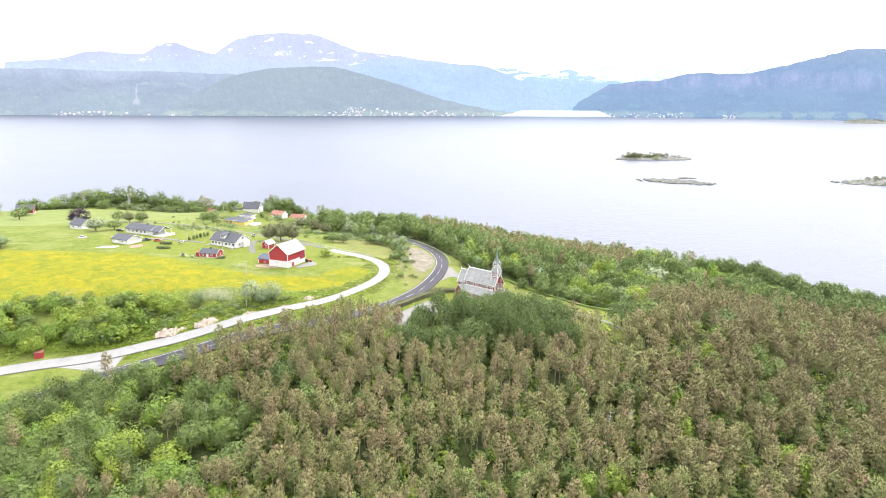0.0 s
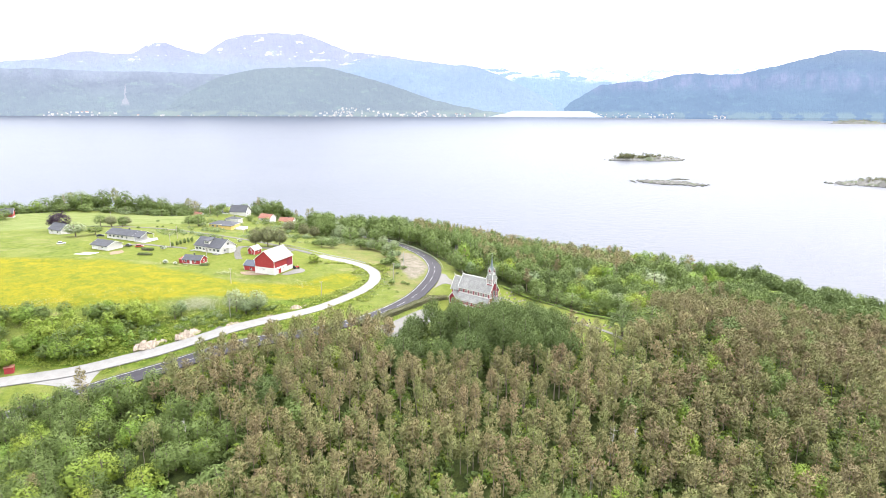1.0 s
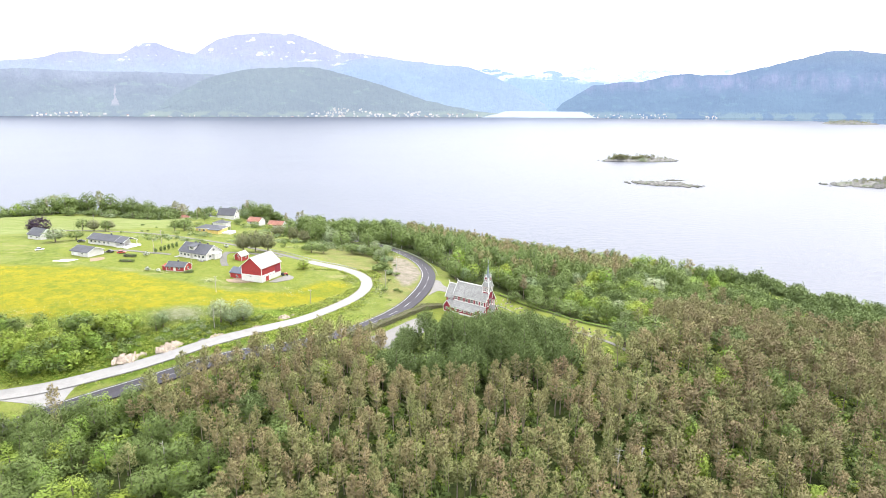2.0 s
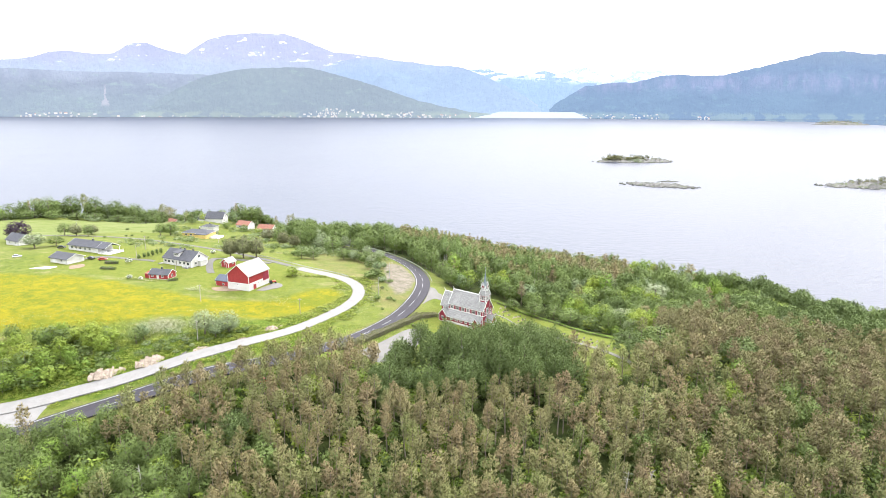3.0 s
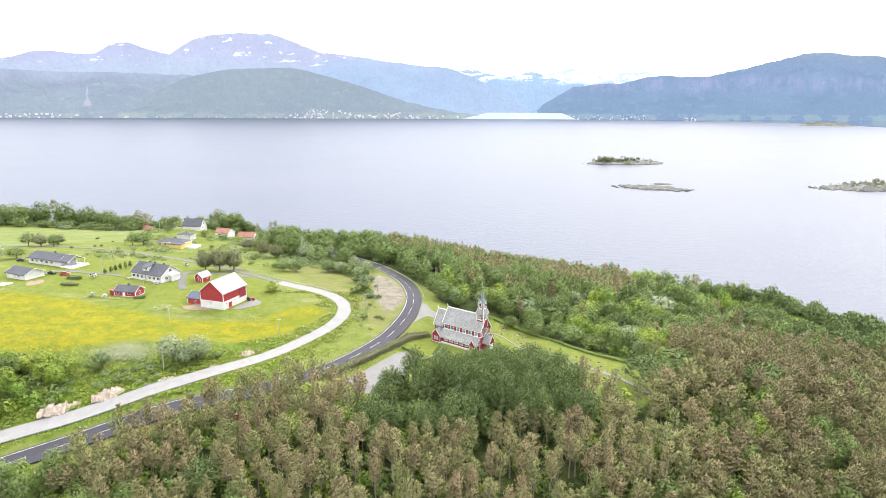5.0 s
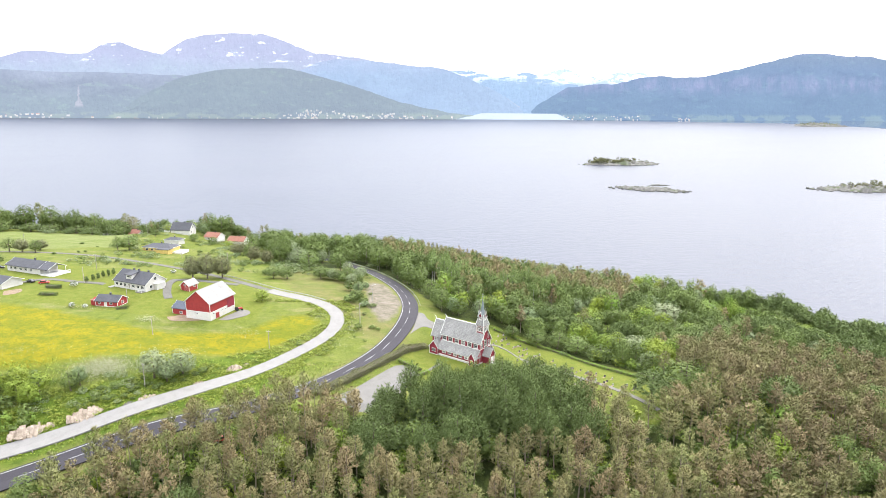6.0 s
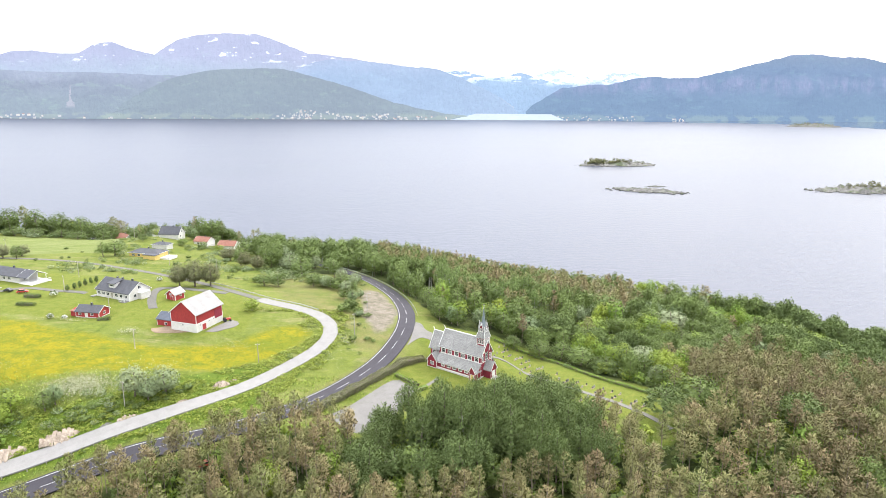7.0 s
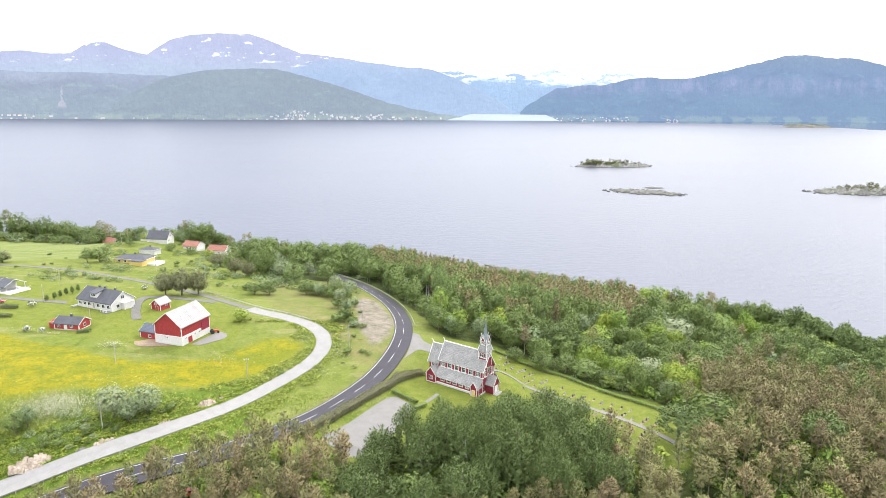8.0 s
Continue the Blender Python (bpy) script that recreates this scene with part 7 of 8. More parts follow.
def hedge(line, w, h, label, mat=None, step=0.9, seed=3, leaf=0.34):
    """A clipped hedge: an upright body of leaves along a line of the plan."""
    rng = np.random.default_rng(seed)
    pts = curve(line, 0.5)
    n = int(len(pts) * 0.5 * (2 * h + w) * 26)
    i = rng.integers(0, len(pts), n)
    d = np.gradient(pts, axis=0)
    d /= np.hypot(d[:, 0], d[:, 1])[:, None]
    nx, ny = -d[i, 1], d[i, 0]
    u = rng.uniform(-1, 1, n)
    top = rng.random(n) < w / (2 * h + w)
    s = np.where(top, u, np.sign(u)) * (w / 2) * (1 + 0.18 * np.sin(i * 0.35 + u))
    z = np.where(top, h, rng.uniform(0.05, 1, n) * h) * (1 + 0.10 * np.sin(i * 0.21)) + rng.normal(0, 0.05, n)
    x, y = pts[i, 0] + nx * s + rng.normal(0, 0.14, n), pts[i, 1] + ny * s + rng.normal(0, 0.14, n)
    c = np.stack([x, y, heights(x, y) + z], 1)
    f = rng.normal(0, 0.6, (n, 3)) + np.stack([nx * np.sign(s) * ~top, ny * np.sign(s) * ~top, 0.4 + top * 1.0], 1)
    f /= np.linalg.norm(f, axis=1)[:, None]
    a = np.cross(f, rng.normal(0, 1, (n, 3)))
    a /= np.linalg.norm(a, axis=1)[:, None]
    b = np.cross(f, a)
    q = leaf * rng.uniform(0.6, 1.2, (n, 1))
    v = np.stack([c - a * q * 0.5, c + b * q * 0.35, c + a * q * 0.5, c - b * q * 0.35], 1).reshape(-1, 3)
    k = np.arange(n)[:, None] * 4
    hd = new("hedge", numpy_mesh("hedge", v, np.concatenate([k + [0, 1, 2], k + [0, 2, 3]]), [mat or M_BROAD], {"plant": np.zeros(len(v))}))
    tagged(hd, label, "hedge")
    # woody body inside, so that no daylight shows through
    e = offset(pts[::4] if len(pts) > 8 else pts, 0.0)
    core = ribbon("woody_core", e, w * 0.6, M_BARK, "", h * 0.75, hd, h * 0.8, (-1.0, 1.0))
    return hd


hedge([(-12, 260.5), (0, 274), (12.5, 287.5), (19, 296)], 2.6, 1.9, "broad rough olive hedge between road and parking place", M_OLIVE, leaf=0.42)
hedge([(19, 296), (24, 300.5), (27.5, 302.5)], 2.2, 1.6, "rough olive hedge above the church lawn", M_OLIVE, leaf=0.42, seed=8)
hedge([(15.5, 286), (19, 282.5), (22.5, 279)], 1.5, 1.3, "clipped bright green hedge of the church lawn", M_LIME)
hedge([(21.5, 274.5), (23.5, 276), (25, 277.5)], 1.4, 1.2, "short clipped green hedge end", M_LIME, seed=9)
hedge([(-95.5, 330.5), (-91, 329.3)], 1.6, 1.3, "low dark clipped hedge before the cottage", M_DARK)
hedge([(-133, 356.5), (-127, 356)], 1.6, 1.3, "dark clipped garden hedge", M_DARK, seed=4)
hedge([(-131, 346), (-124, 345)], 1.6, 1.2, "dark clipped garden hedge by the meadow", M_DARK, seed=5)
hedge([(59, 324), (70, 313), (82, 302), (92, 280), (99, 262)], 1.2, 1.0, "low green hedge bank along the cemetery", M_LIME, seed=6)


# ---- cemetery ----
M_PALESTONE = material("pale_grave_stone", (0.34, 0.33, 0.32), rough=0.7)


def gravestones():
    rng = random.Random(21)
    forms = []
    for w, h, arch in ((0.7, 0.9, 0), (0.6, 1.1, 1), (0.9, 0.75, 1), (0.5, 0.8, 0)):
        bm = bmesh.new()
        if arch:
            prism(bm, [(-w / 2, 0), (w / 2, 0), (w / 2, h * 0.75), (w * 0.3, h * 0.95), (0, h), (-w * 0.3, h * 0.95), (-w / 2, h * 0.75)], "y", -0.1, 0.1)
        else:
            box(bm, -w / 2, w / 2, -0.1, 0.1, 0, h, 0.03)
        me = bpy.data.meshes.new("headstone")
        bm.to_mesh(me)
        bm.free()
        me.materials.append(M_STONE)
        ml = me.copy()
        ml.materials[0] = M_PALESTONE
        bm = boxes((-w / 2 - 0.15, w / 2 + 0.15, -0.3, 0.25, -0.3, 0.06))
        ft = bpy.data.meshes.new("foot")
        bm.to_mesh(ft)
        bm.free()
        ft.materials.append(M_STONE)
        bd = boxes((-0.45, 0.45, -1.7, -0.3, -0.2, 0.10), bevel=0.03)
        mb = bpy.data.meshes.new("grave_bed")
        bd.to_mesh(mb)
        bd.free()
        mb.materials.append(M_SOIL)
        forms.append((me, ml, ft, mb))
    for row in range(20):
        t = row / 19
        ax, ay = 61 + 32 * t, 318 - 62 * t
        dx, dy = 0.80, 0.60
        for k in range(-3, 6):
            if rng.random() < 0.42:
                continue
            x, y = ax - 3 + (k - 2) * 1.9 * dx * 0.9 + rng.uniform(-0.3, 0.3), ay - 2 + (k - 2) * 1.9 * dy * 0.9 + rng.uniform(-0.3, 0.3)
            p = (np.array([x]), np.array([y]))
            if not inside(*p, YARD)[0] or off_line(*p, GRAVE_PATH)[0] < 1.8 or math.hypot(x - 42, y - 294) < 15:
                continue
            me, ml, ft, mb = forms[rng.randrange(4)]
            pale = rng.random() < 0.25
            g = thing("gravestone", pose(x, y, ground(x, y) + 0.03, 0, rng.uniform(-3, 3), -50 + rng.uniform(-4, 4)), "pale upright gravestone on cemetery grass" if pale else "dark granite gravestone with a planted bed", "gravestone", "gravestones of the cemetery")
            g.scale = (0.82, 0.82, 0.82)
            for nm, m in (("headstone", ml if pale else me), ("foot", ft), ("grave_bed", mb)):
                o = new(nm, m)
                o.parent = g


gravestones()


# ---- poles, posts, rails ----
def wood_pole(x, y, h, label="grey wooden utility pole with a short crossarm", arm=True):
    p = thing("utility_pole", pose(x, y, ground(x, y), 0, 0, (x * 17) % 180), label, "pole", "utility poles")
    part("shaft", tube(bmesh.new(), [(0, 0, -0.8), (0, 0, h * 0.5), (0, 0, h)], [0.15, 0.13, 0.10], 8), M_WOOD, p)
    if arm:
        a = part("crossarm", boxes((-0.8, 0.8, -0.06, 0.06, h - 0.5, h - 0.36), bevel=0.01), M_WOOD, p)
        for u in (-0.7, 0.0, 0.7):
            part("insulator", tube(bmesh.new(), [(u, 0, h - 0.36), (u, 0, h - 0.15)], [0.05, 0.035], 6), M_WHITE, a)
    return p


for _x, _y, _h in ((-74, 303.3, 7.5), (-31.8, 297.6, 7.0), (-65.8, 266, 8.0), (-95.1, 341.5, 7.0), (-120.6, 364, 7.5), (-126.2, 393.3, 8.0), (1.8, 317, 9.0), (-66, 405, 9.0), (-144.5, 531, 9.0), (-98, 439.4, 8.0), (-200, 480, 9.0)):
    wood_pole(_x, _y, _h)


def street_lamp(x, y, turn):
    s = thing("street_lamp", pose(x, y, ground(x, y), 0, 0, turn), "slim grey steel street lamp at the road", "street lamp", "street lamps of the road")
    part("column", tube(bmesh.new(), [(0, 0, -0.5), (0, 0, 4), (0, 0, 7.6), (0.3, 0, 7.9), (1.2, 0, 8.0)], [0.1, 0.09, 0.06, 0.05, 0.045], 8), M_STEEL, s)
    part("lantern", boxes((1.1, 1.75, -0.13, 0.13, 7.92, 8.06), bevel=0.03), M_STEEL, s)


for _x, _y, _t in ((7.5, 343, 0), (29.5, 380, 180), (13, 430, 200)):
    street_lamp(_x, _y, _t)


def guard_rail(line, label):
    """A steel crash barrier: a ribbed rail on posts."""
    p = curve(line, 2.0)
    z = heights(p[:, 0], p[:, 1])
    g = thing("guard_rail", pose(0, 0, 0), label, "crash barrier")
    d = np.gradient(p, axis=0)
    d /= np.hypot(d[:, 0], d[:, 1])[:, None]
    prof = [(-0.03, 0.42), (0.02, 0.50), (-0.02, 0.57), (0.02, 0.64), (-0.03, 0.72)]
    v, q = [], []
    m = len(prof)
    for (x, y), (dx, dy), h in zip(p, d, z):
        v += [(x - dy * o, y + dx * o, h + u + 0.12) for o, u in prof]
        v += [(x - dy * (o + 0.03), y + dx * (o + 0.03), h + u + 0.12) for o, u in prof[::-1]]
    k = 2 * m
    for i in range(len(p) - 1):
        q += [(i * k + j, i * k + (j + 1) % k, (i + 1) * k + (j + 1) % k, (i + 1) * k + j) for j in range(k)]
    o = new("rail", numpy_mesh("rail", v, q, [M_STEEL]))
    o.parent = g
    bm = boxes((-0.05, 0.05, -0.06, 0.06, -0.6, 0.8))
    post = bpy.data.meshes.new("post")
    bm.to_mesh(post)
    bm.free()
    post.materials.append(M_STEEL)
    for (x, y), h in list(zip(p, z))[::2]:
        o = new("post", post)
        o.parent, o.location = g, (x, y, h + 0.1)


guard_rail([tuple(q) for q in offset(ROAD, -4.6)[int(len(ROAD) * 0.705):int(len(ROAD) * 0.93):5]], "galvanised crash barrier along the outer bend of the road")
guard_rail([tuple(q) for q in offset(GRAVEL, -3.3)[int(len(GRAVEL) * 0.60):int(len(GRAVEL) * 0.71):3]], "galvanised crash barrier round the gravel bend")


def verge_posts():
    bm = boxes((-0.09, 0.09, -0.09, 0.09, -0.4, 0.75), bevel=0.02)
    me = bpy.data.meshes.new("post")
    bm.to_mesh(me)
    bm.free()
    me.materials.append(M_WOOD)
    line = offset(GRAVEL, -3.4)
    for i in range(int(len(GRAVEL) * 0.36), int(len(GRAVEL) * 0.60), 3):
        x, y = line[i]
        tagged(new("verge_post", me), "short grey wooden verge post beside the gravel road", "post", "verge posts of the gravel road").matrix_basis = pose(x, y, ground(x, y), 0, 0, i * 23)


verge_posts()


# ---- rock outcrops ----
def outcrop(x, y, size, h, turn, mat, label, seed, name="rock_outcrop"):
    """A rock face split by upright cracks into leaning slabs of uneven height, set back into its bank."""
    rng = random.Random(seed)
    rock = thing(name, pose(x, y, ground(x, y) - 0.2, 0, 0, turn), label, "rock")
    u = -size[0]
    lean = rng.uniform(8, 16)
    while u < size[0]:
        bm = bmesh.new()
        w = rng.uniform(0.07, 0.17) * size[0]
        t = abs(u + w / 2) / size[0]
        hh = h * (1 - 0.7 * t ** 2) * rng.uniform(0.6, 1.1)
        m = pose(u + w / 2, size[1] * rng.uniform(0.1, 0.5), hh * 0.36 - 0.6, -44 + rng.uniform(-5, 5), lean + rng.uniform(-6, 6), rng.uniform(-9, 9))
        bmesh.ops.create_cube(bm, size=1.0, matrix=m @ Matrix.Diagonal((w * 1.15, size[1] * 1.5, hh + 1.2, 1)))
        bmesh.ops.subdivide_edges(bm, edges=list(bm.edges), cuts=3, use_grid_fill=True)
        for v in bm.verts:
            p = v.co * 0.9 + Vector((seed, 0, 0))
            v.co += 0.34 * min(1.0, h / 2) * Vector((noise.noise(p), noise.noise(p + Vector((9, 0, 0))), noise.noise(p + Vector((0, 9, 0)))))
        part("slab", bm, mat, rock)
        u += w * 0.9
    return rock


outcrop(-79.5, 255.4, (5.2, 1.1), 3.4, 16, M_ROCK, "pale pinkish cracked rock cutting above the gravel road", 1)
outcrop(-92.5, 252.2, (7.0, 1.1), 3.4, 15, M_ROCK, "broad pale cracked rock cutting above the gravel road", 4)
outcrop(-41.5, 279.5, (2.8, 1.1), 1.9, 42, M_ROCK, "pale cracked boulder in the grass bank", 7)
outcrop(-38.0, 283.5, (1.2, 0.7), 0.9, 42, M_ROCK, "small pale stone in the grass bank", 17)
outcrop(-50.5, 268.5, (1.6, 0.7), 0.9, 40, M_ROCK, "small pale rock in the grass bank", 9)
outcrop(-63.5, 260.6, (2.8, 0.8), 1.1, 25, M_ROCK, "low weathered rock at the roadside", 11)
outcrop(-68.5, 258.3, (1.6, 0.7), 0.9, 25, M_SKERRY, "small dark rock at the roadside", 13)


M_UMBEL = material("umbel_white", (0.38, 0.38, 0.25), rough=0.9, relief=0)


def white_blossoms():
    """Cow parsley in the meadow: many small white heads on thin stalks."""
    rng = np.random.default_rng(2)
    spots = [(-82, 277.5, 10, 5.5, 5200), (-150, 286, 12, 5, 500), (-41, 309, 7, 5, 260), (-80, 317.5, 4, 3, 420), (-108, 330, 9, 3, 420), (-8, 300, 5, 6, 160), (-2, 312, 5, 9, 420), (-15, 324, 4, 6, 200), (-120, 292, 20, 4, 300), (-66, 291, 18, 5, 200)]
    cs = []
    for x, y, rx, ry, n in spots:
        q = rng.normal(0, 0.55, (n, 2)) * (rx, ry) + (x, y)
        q = q[off_line(q[:, 0], q[:, 1], GRAVEL) > 3.6]
        q = q[off_line(q[:, 0], q[:, 1], ROAD) > 4.6]
        cs.append(q)
    q = np.concatenate(cs)
    n = len(q)
    c = np.column_stack([q, heights(q[:, 0], q[:, 1]) + rng.uniform(0.5, 0.95, n)])
    r = rng.uniform(0.05, 0.12, (n, 1))
    f = rng.normal(0, 0.25, (n, 3)) + (0, 0, 1)
    f /= np.linalg.norm(f, axis=1)[:, None]
    a = np.cross(f, rng.normal(0, 1, (n, 3)))
    a /= np.linalg.norm(a, axis=1)[:, None]
    b = np.cross(f, a)
    ring = [c + r * (a * math.cos(t) + b * math.sin(t)) for t in np.arange(5) * 2 * math.pi / 5]
    foot = [np.column_stack([c[:, :2] + 0.015 * s, c[:, 2] - 0.9]) for s in (-1, 1)]
    v = np.stack([*ring, c - f * 0.02, *foot], 1).reshape(-1, 3)
    k = np.arange(n)[:, None] * 8
    t = np.concatenate([k + [0, 1, 2], k + [0, 2, 3], k + [0, 3, 4], k + [5, 6, 7]])
    idx = np.concatenate([np.zeros(3 * n, int), np.ones(n, int)])
    tagged(new("cow_parsley", numpy_mesh("cow_parsley", v, t, [M_UMBEL, M_BROAD], index=idx)), "drifts of white cow parsley in the meadow", "wild flowers", kind="stuff")


white_blossoms()


def tufts():
    """Rough standing grass and weeds on the banks and field edges."""
    rng = np.random.default_rng(4)
    n = 60000
    x, y = rng.uniform(-200, 20, n), rng.uniform(244, 345, n)
    m = (off_line(x, y, GRAVEL) > 3.2) & (off_line(x, y, ROAD) > 4.3) & ~inside(x, y, LAWN) & ~inside(x, y, LOT) & (np.hypot(x + 58, y - 326) > 14) & (y < 286)
    x, y = x[m], y[m]
    c = np.column_stack([x, y, heights(x, y) + 0.1])
    v, f, n = blades_at(c, np.tile((0, 0, 1.0), (len(c), 1)), rng, 1, 0.55, 0.28)
    tagged(new("long_grass", numpy_mesh("long_grass", v, f, [M_LIME], {"plant": np.repeat(rng.uniform(0, 1, len(c)), 3)}, True, normals=n)), "rough long green grass of the banks", "grass", kind="stuff")


tufts()


# ---- vehicles and yard things ----
def car(x, y, turn, paint, label, group=""):
    z = ground(x, y) + 0.14
    c = thing("car", pose(x, y, z, 0, 0, turn), label, "car", group)
    bm = bmesh.new()
    prism(bm, [(-2.1, 0.35), (2.1, 0.35), (2.15, 0.75), (1.2, 0.92), (-1.9, 0.95), (-2.15, 0.8)], "y", -0.85, 0.85)
    bmesh.ops.bevel(bm, geom=list(bm.edges), offset=0.06, segments=2, affect="EDGES")
    part("body", bm, paint, c)
    bm = bmesh.new()
    prism(bm, [(1.05, 0.9), (0.4, 1.42), (-1.2, 1.45), (-1.85, 0.92)], "y", -0.74, 0.74)
    bmesh.ops.bevel(bm, geom=list(bm.edges), offset=0.05, segments=2, affect="EDGES")
    part("window", bm, M_GLASS, c)
    part("roof", boxes((-1.15, 0.4, -0.68, 0.68, 1.42, 1.49), bevel=0.03), paint, c)
    for wx in (-1.3, 1.3):
        for wy in (-0.82, 0.82):
            w = part("wheel", tube(bmesh.new(), [(wx, wy - 0.1, 0.32), (wx, wy + 0.1, 0.32)], [0.32, 0.32], 14), M_TYRE, c)
            part("rim", tube(bmesh.new(), [(wx, wy - 0.11, 0.32), (wx, wy + 0.11, 0.32)], [0.19, 0.19], 10), M_STEEL, w)
    for wy in (-0.6, 0.6):
        part("headlight", boxes((2.08, 2.17, wy - 0.2, wy + 0.2, 0.62, 0.76)), M_WHITE, c)


M_TYRE = material("rubber", (0.03, 0.03, 0.03), rough=0.9)
M_CARBLACK = material("black_car_paint", (0.02, 0.02, 0.025), rough=0.25, spec=0.6, relief=0)
M_CARRED = material("red_car_paint", (0.4, 0.03, 0.03), rough=0.3, spec=0.6, relief=0)
M_CARWHITE = material("white_car_paint", (0.75, 0.75, 0.76), rough=0.3, spec=0.6, relief=0)
car(-143.5, 365.5, 150, M_CARBLACK, "dark car parked beside the white garage")
car(-170.0, 393.0, 20, M_CARBLACK, "dark car parked behind the bungalow")
car(-136.5, 362.5, 10, M_CARRED, "small red car parked on garden grass")
car(-38.0, 240.5, 20, M_CARRED, "red car parked under the roadside pines")


def tractor():
    t = thing("tractor", pose(-47.6, 328.5, ground(-47.6, 328.5), 0, 0, 20), "small old red tractor standing by the barn", "tractor")
    part("body", boxes((-0.4, 1.5, -0.35, 0.35, 0.6, 1.25), bevel=0.06), M_CARRED, t)
    part("seat", boxes((-1.0, -0.5, -0.3, 0.3, 0.9, 1.3), bevel=0.05), M_TYRE, t)
    for x, r, w in ((-0.8, 0.7, 0.35), (1.2, 0.42, 0.22)):
        for y in (-0.75, 0.75):
            part("wheel", tube(bmesh.new(), [(x, y - w / 2, r), (x, y + w / 2, r)], [r, r], 16), M_TYRE, t)
    part("steering_wheel", tube(bmesh.new(), [(-0.35, 0, 1.2), (-0.55, 0, 1.6)], [0.04, 0.16], 8), M_TYRE, t)
    part("exhaust", tube(bmesh.new(), [(1.0, 0.2, 1.2), (1.0, 0.2, 2.0)], [0.04, 0.04], 6), M_STEEL, t)


tractor()


def bin_shed(x, y, turn):
    """A waist-high red box with a sloping lid at the roadside."""
    b = thing("bin_shed", pose(x, y, ground(x, y), 0, 0, turn), "small red wooden box shed beside the gravel road", "shed")
    part("box", boxes((-1.5, 1.5, -1.0, 1.0, -0.4, 2.1), bevel=0.03), M_RED, b)
    bm = bmesh.new()
    prism(bm, [(-1.2, 2.05), (1.2, 2.35), (1.2, 2.47), (-1.2, 2.17)], "x", -1.7, 1.7)
    part("lid", bm, M_ORANGE, b)


bin_shed(-139.8, 240.6, 15)
farm_house("red_shore_house", pose(-303, 533, house_z(-303, 531), 0, 0, 20), 12.0, 8.0, 3.2, 3.2, M_RED, M_TILE, "red house with a dark roof beyond the meadow", [("-y", -2, 1.0, 1.2, 1.1), ("-y", 2, 1.0, 1.2, 1.1)], 0.3, ((0.1, 0.0),), 0.5)
sheet("yard_gravel", [(-53.5, 317.5), (-50.5, 323), (-45.5, 330), (-43, 328), (-44.5, 323), (-50, 317)], M_LOT, "pale gravel patch before the barn door", 0.08)
sheet("bare_bank", [(-74, 322), (-68, 325), (-61.5, 321.5), (-59, 318), (-65, 317.5), (-72, 318.5)], M_SOIL, "bare brown earth bank below the barn", 0.1)
sheet("garden_sand", [(-148, 352), (-143, 355), (-140.5, 350), (-145, 346)], M_SOIL, "bare trodden earth by the garage", 0.08)
sheet("white_cover", [(-164, 347.5), (-158, 350.5), (-153, 350.5), (-156, 346.5)], M_WHITE, "white plastic ground cover beside the meadow", 0.25, "cover")
car(-181.3, 370.5, 30, M_CARWHITE, "small white van parked at the meadow edge")


def flowering_bush(x, y, s, label):
    """A round shrub in white blossom."""
    rng = np.random.default_rng(int(abs(x * 10)))
    k = broad_template(int(abs(x)), h=2.4 * s, wide=1.7 * s, lobes=7, leaves=320, size=0.34)
    ob = thing("flowering_bush", pose(x, y, ground(x, y), 0, 0, 0), label, "bush")
    bloom = (rng.random(len(k.f)) < 0.5) & (np.arange(len(k.f)) < 320)
    o = new("leaves", numpy_mesh("leaves", k.v, k.f, [M_BROAD, M_WHITE], {"plant": k.tint}, True, bloom.astype(int), k.n))
    o.parent = ob
    part("stem", tube(bmesh.new(), [(0, 0, -0.3), (0, 0, 1.2 * s)], [0.09, 0.04], 6), M_BARK, ob)


flowering_bush(-122.2, 357.5, 1.2, "shrub in full white blossom on the lawn")
flowering_bush(-89.0, 388.5, 0.9, "white flowering shrub beside the lane")
flowering_bush(-112.5, 330.5, 0.9, "pale flowering shrub by the red cottage")
flowering_bush(-108.5, 333.0, 0.7, "pale flowering shrub at the cottage wall")


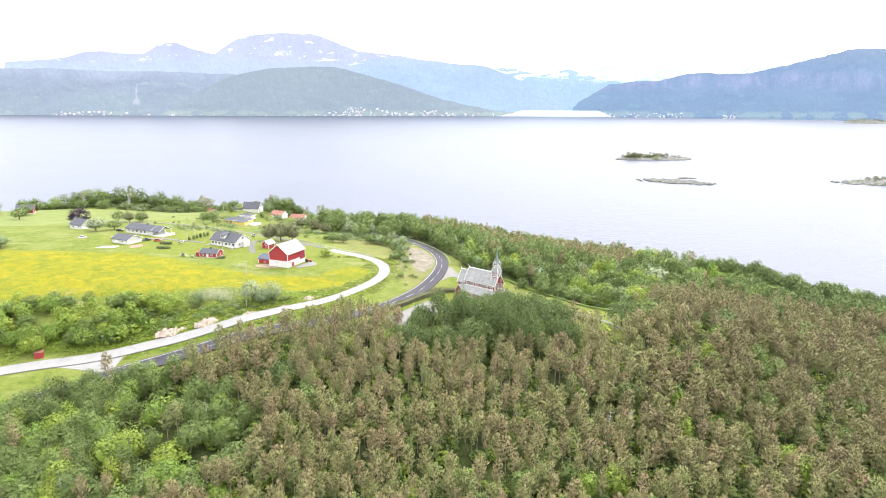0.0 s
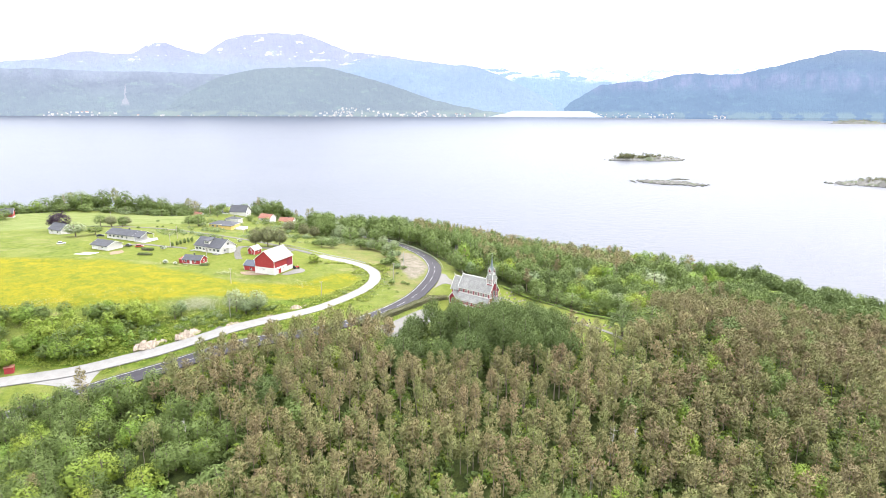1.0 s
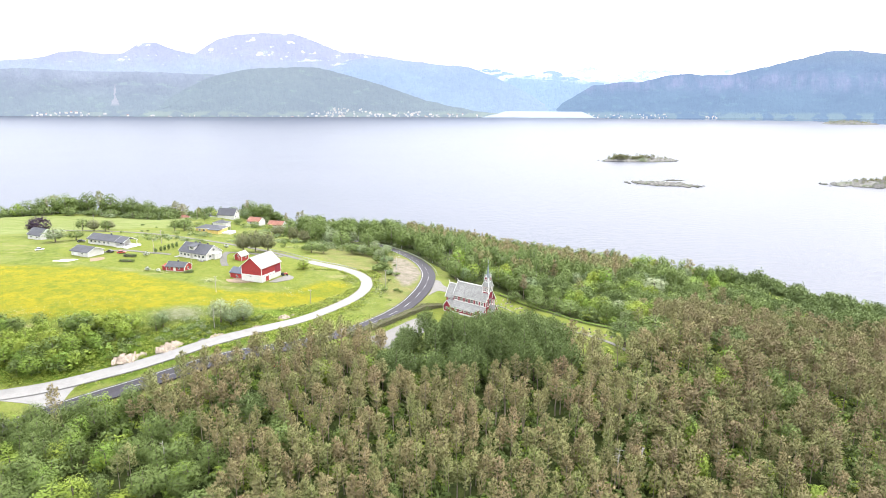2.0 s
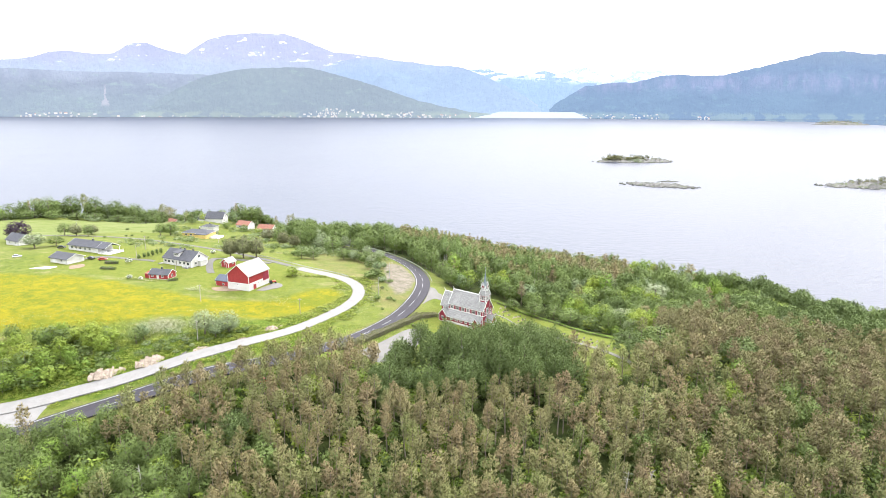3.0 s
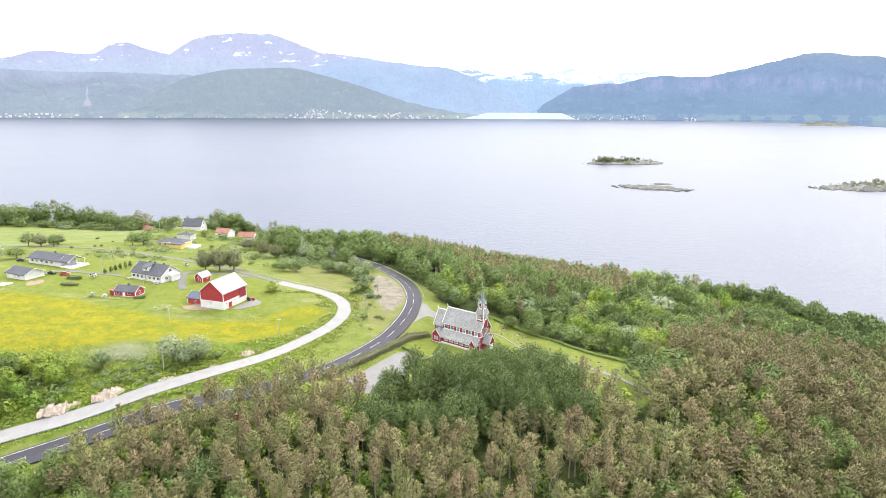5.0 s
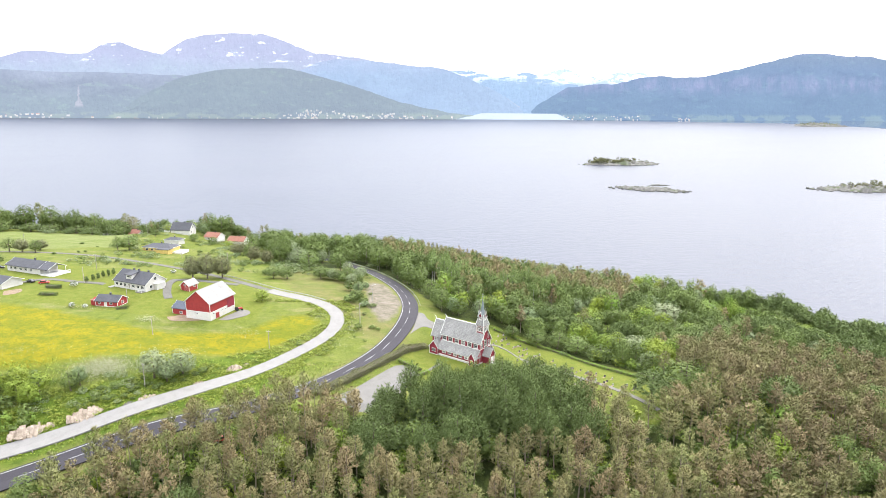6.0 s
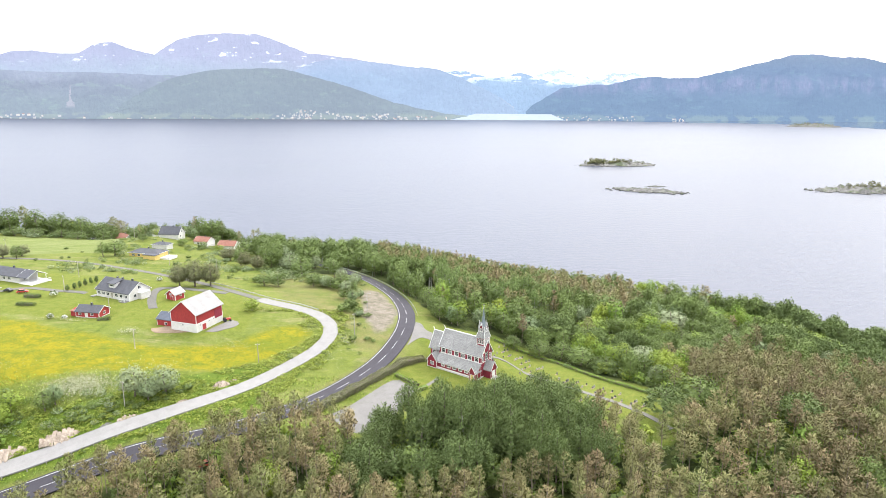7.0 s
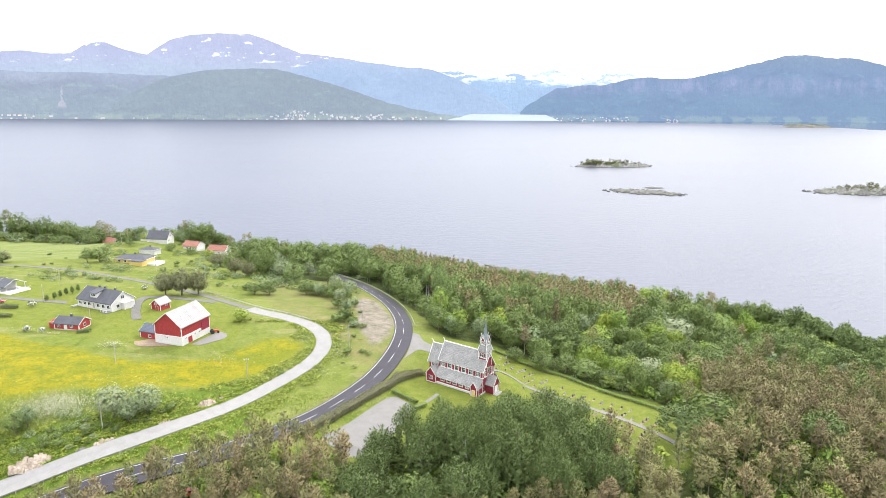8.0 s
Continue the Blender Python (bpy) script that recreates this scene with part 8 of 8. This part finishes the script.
# ---- islands in the fjord ----
def island(x, y, L, W, h, turn, seed, label, trees=0, tree_h=6.0, bias=0.0, rag=0.55):
    """A low rocky islet; some carry a copse."""
    nx, ny = 90, 26
    gx, gy = np.meshgrid(np.linspace(-1.15, 1.15, nx), np.linspace(-1.3, 1.3, ny))
    n = np.array([noise.fractal(Vector((a * 2.4 * (1 + rag) + seed, b * 1.1 * (1 + 2 * rag), seed)), 0.9, 2.0, 5) for a, b in zip(gx.ravel(), gy.ravel())]).reshape(gx.shape)
    z = (1 - gx ** 2 - gy ** 2 + rag * n) * h
    z = np.where(z < 0, np.maximum(z, -2.0), z)
    v = np.stack([gx.ravel() * L / 2, gy.ravel() * W / 2, z.ravel()], 1)
    i = np.arange(nx * ny).reshape(ny, nx)
    q = np.stack([i[:-1, :-1], i[:-1, 1:], i[1:, 1:], i[1:, :-1]], -1).reshape(-1, 4)
    base = pose(x, y, 0.0, 0, 0, turn)
    ob = new("island", numpy_mesh("island", v, q, [M_SKERRY], smooth=False))
    ob.matrix_basis = base
    tagged(ob, label, "island", kind="structure")
    if trees:
        rng = random.Random(int(seed * 10))
        lot = []
        while len(lot) < trees:
            a, b = rng.uniform(-0.85, 0.85), rng.uniform(-0.55, 0.55)
            if a * bias > 0.35:
                if rng.random() < 0.7:
                    continue
            k = int((b + 1.3) / 2.6 * (ny - 1)) * nx + int((a + 1.15) / 2.3 * (nx - 1))
            if v[k, 2] < h * 0.35:
                continue
            p = base @ Vector((a * L / 2, b * W / 2, v[k, 2]))
            s = rng.uniform(0.3, 1.0) * (0.8 - 0.3 * a * bias) * tree_h / 9
            lot.append((p.x, p.y, p.z - 0.5, s * 1.5, s, rng.uniform(0, 6)))
        wood("island_copse", OAK, lot, TINY_BROADS, "small dark green copse on the islet", False)


island(537, 1302, 156, 54, 6.5, -5, 2.0, "low rocky islet crowned with small trees", 150, 9.5, 1.0, 0.8)
island(420, 928, 100, 42, 2.3, -36, 5.0, "flat bare grey skerry broken by channels", 0, rag=1.5)
island(455, 972, 30, 10, 1.6, -10, 6.5, "tiny bare rock beside the skerry", 0)
island(742, 892, 150, 60, 6.0, -9, 8.0, "low rocky islet with green scrub", 90, 8.0, -1.0, 1.0)
island(2640, 3440, 280, 90, 18.0, -20, 3.0, "distant rocky islet with scrub", 80, 12.0)


# ---- the town on the far shore ----
def far_town():
    rng = random.Random(9)
    forms = []
    for L, W, e, r in ((10, 7, 4, 3), (14, 8, 4, 3), (20, 9, 4.5, 3), (8, 6, 3.5, 3)):
        a = bpy.data.meshes.new("wall")
        bm = gable_body(L, W, -6, e, r)
        bm.to_mesh(a)
        bm.free()
        rf = bpy.data.meshes.new("roof")
        bm = bmesh.new()
        for o in roof_slabs(L, W, e, r, 0.6, 0.4):
            prism(bm, o, "x", -L / 2 - 0.5, L / 2 + 0.5)
        bm.to_mesh(rf)
        bm.free()
        forms.append((a, rf))
    walls = [M_FARWHITE, M_FARWHITE, M_FARWHITE, M_FARCREAM]
    roofs = [M_FARROOF] * 5 + [M_FARRED]
    spots = [(rng.gauss(-310, 95), rng.uniform(4, 70)) for _ in range(105)] + [(rng.uniform(-120, 300), rng.uniform(3, 44)) for _ in range(46)] + [(rng.uniform(-2500, -1980), rng.uniform(3, 34)) for _ in range(24)]
    spots += [(rng.uniform(-1900, -600), rng.uniform(2, 14)) for _ in range(20)] + [(rng.uniform(330, 800), rng.uniform(2, 26)) for _ in range(22)]
    right = [(rng.uniform(1560, 2200), rng.uniform(6, 32)) for _ in range(34)] + [(rng.uniform(2460, 2560), rng.uniform(5, 22)) for _ in range(10)]
    for x, z in spots + right:
        t = z / 340.0
        if x < 1200:
            y0, y1 = np.interp(x, [-2870, 880], [4950, 4860]), np.interp(x, [-2870, 880], [5005, 4880])
            y = y0 + (y1 - y0) * t - 12
        else:
            y = np.interp(x, [1361, 4943], [4915, 4385]) + np.interp(x, [1361, 4943], [33, 93]) * t ** 1.15 - 5
        a, rf = forms[rng.randrange(4)]
        h = thing("far_house", pose(x, y, z - 4, 0, 0, rng.uniform(-35, 35)), "distant pale house of the shore town", "house", "houses of the far shore")
        if x > 1200:
            h.scale = (0.62, 0.62, 0.62)
        for nm, me, ms in (("wall", a, walls), ("roof", rf, roofs)):
            o = new(nm, me)
            o.parent = h
            if not me.materials:
                me.materials.append(ms[0])
            o.material_slots[0].link = "OBJECT"
            o.material_slots[0].material = rng.choice(ms)


M_FARWHITE = material("far_white_paint", (0.6, 0.6, 0.6), rough=0.8, relief=0)
M_FARCREAM = material("far_cream_paint", (0.7, 0.67, 0.62), rough=0.8, relief=0)
M_FARROOF = material("far_grey_roof", (0.36, 0.38, 0.42), rough=0.8, relief=0)
M_FARRED = material("far_red_roof", (0.42, 0.28, 0.26), rough=0.8, relief=0)
far_town()
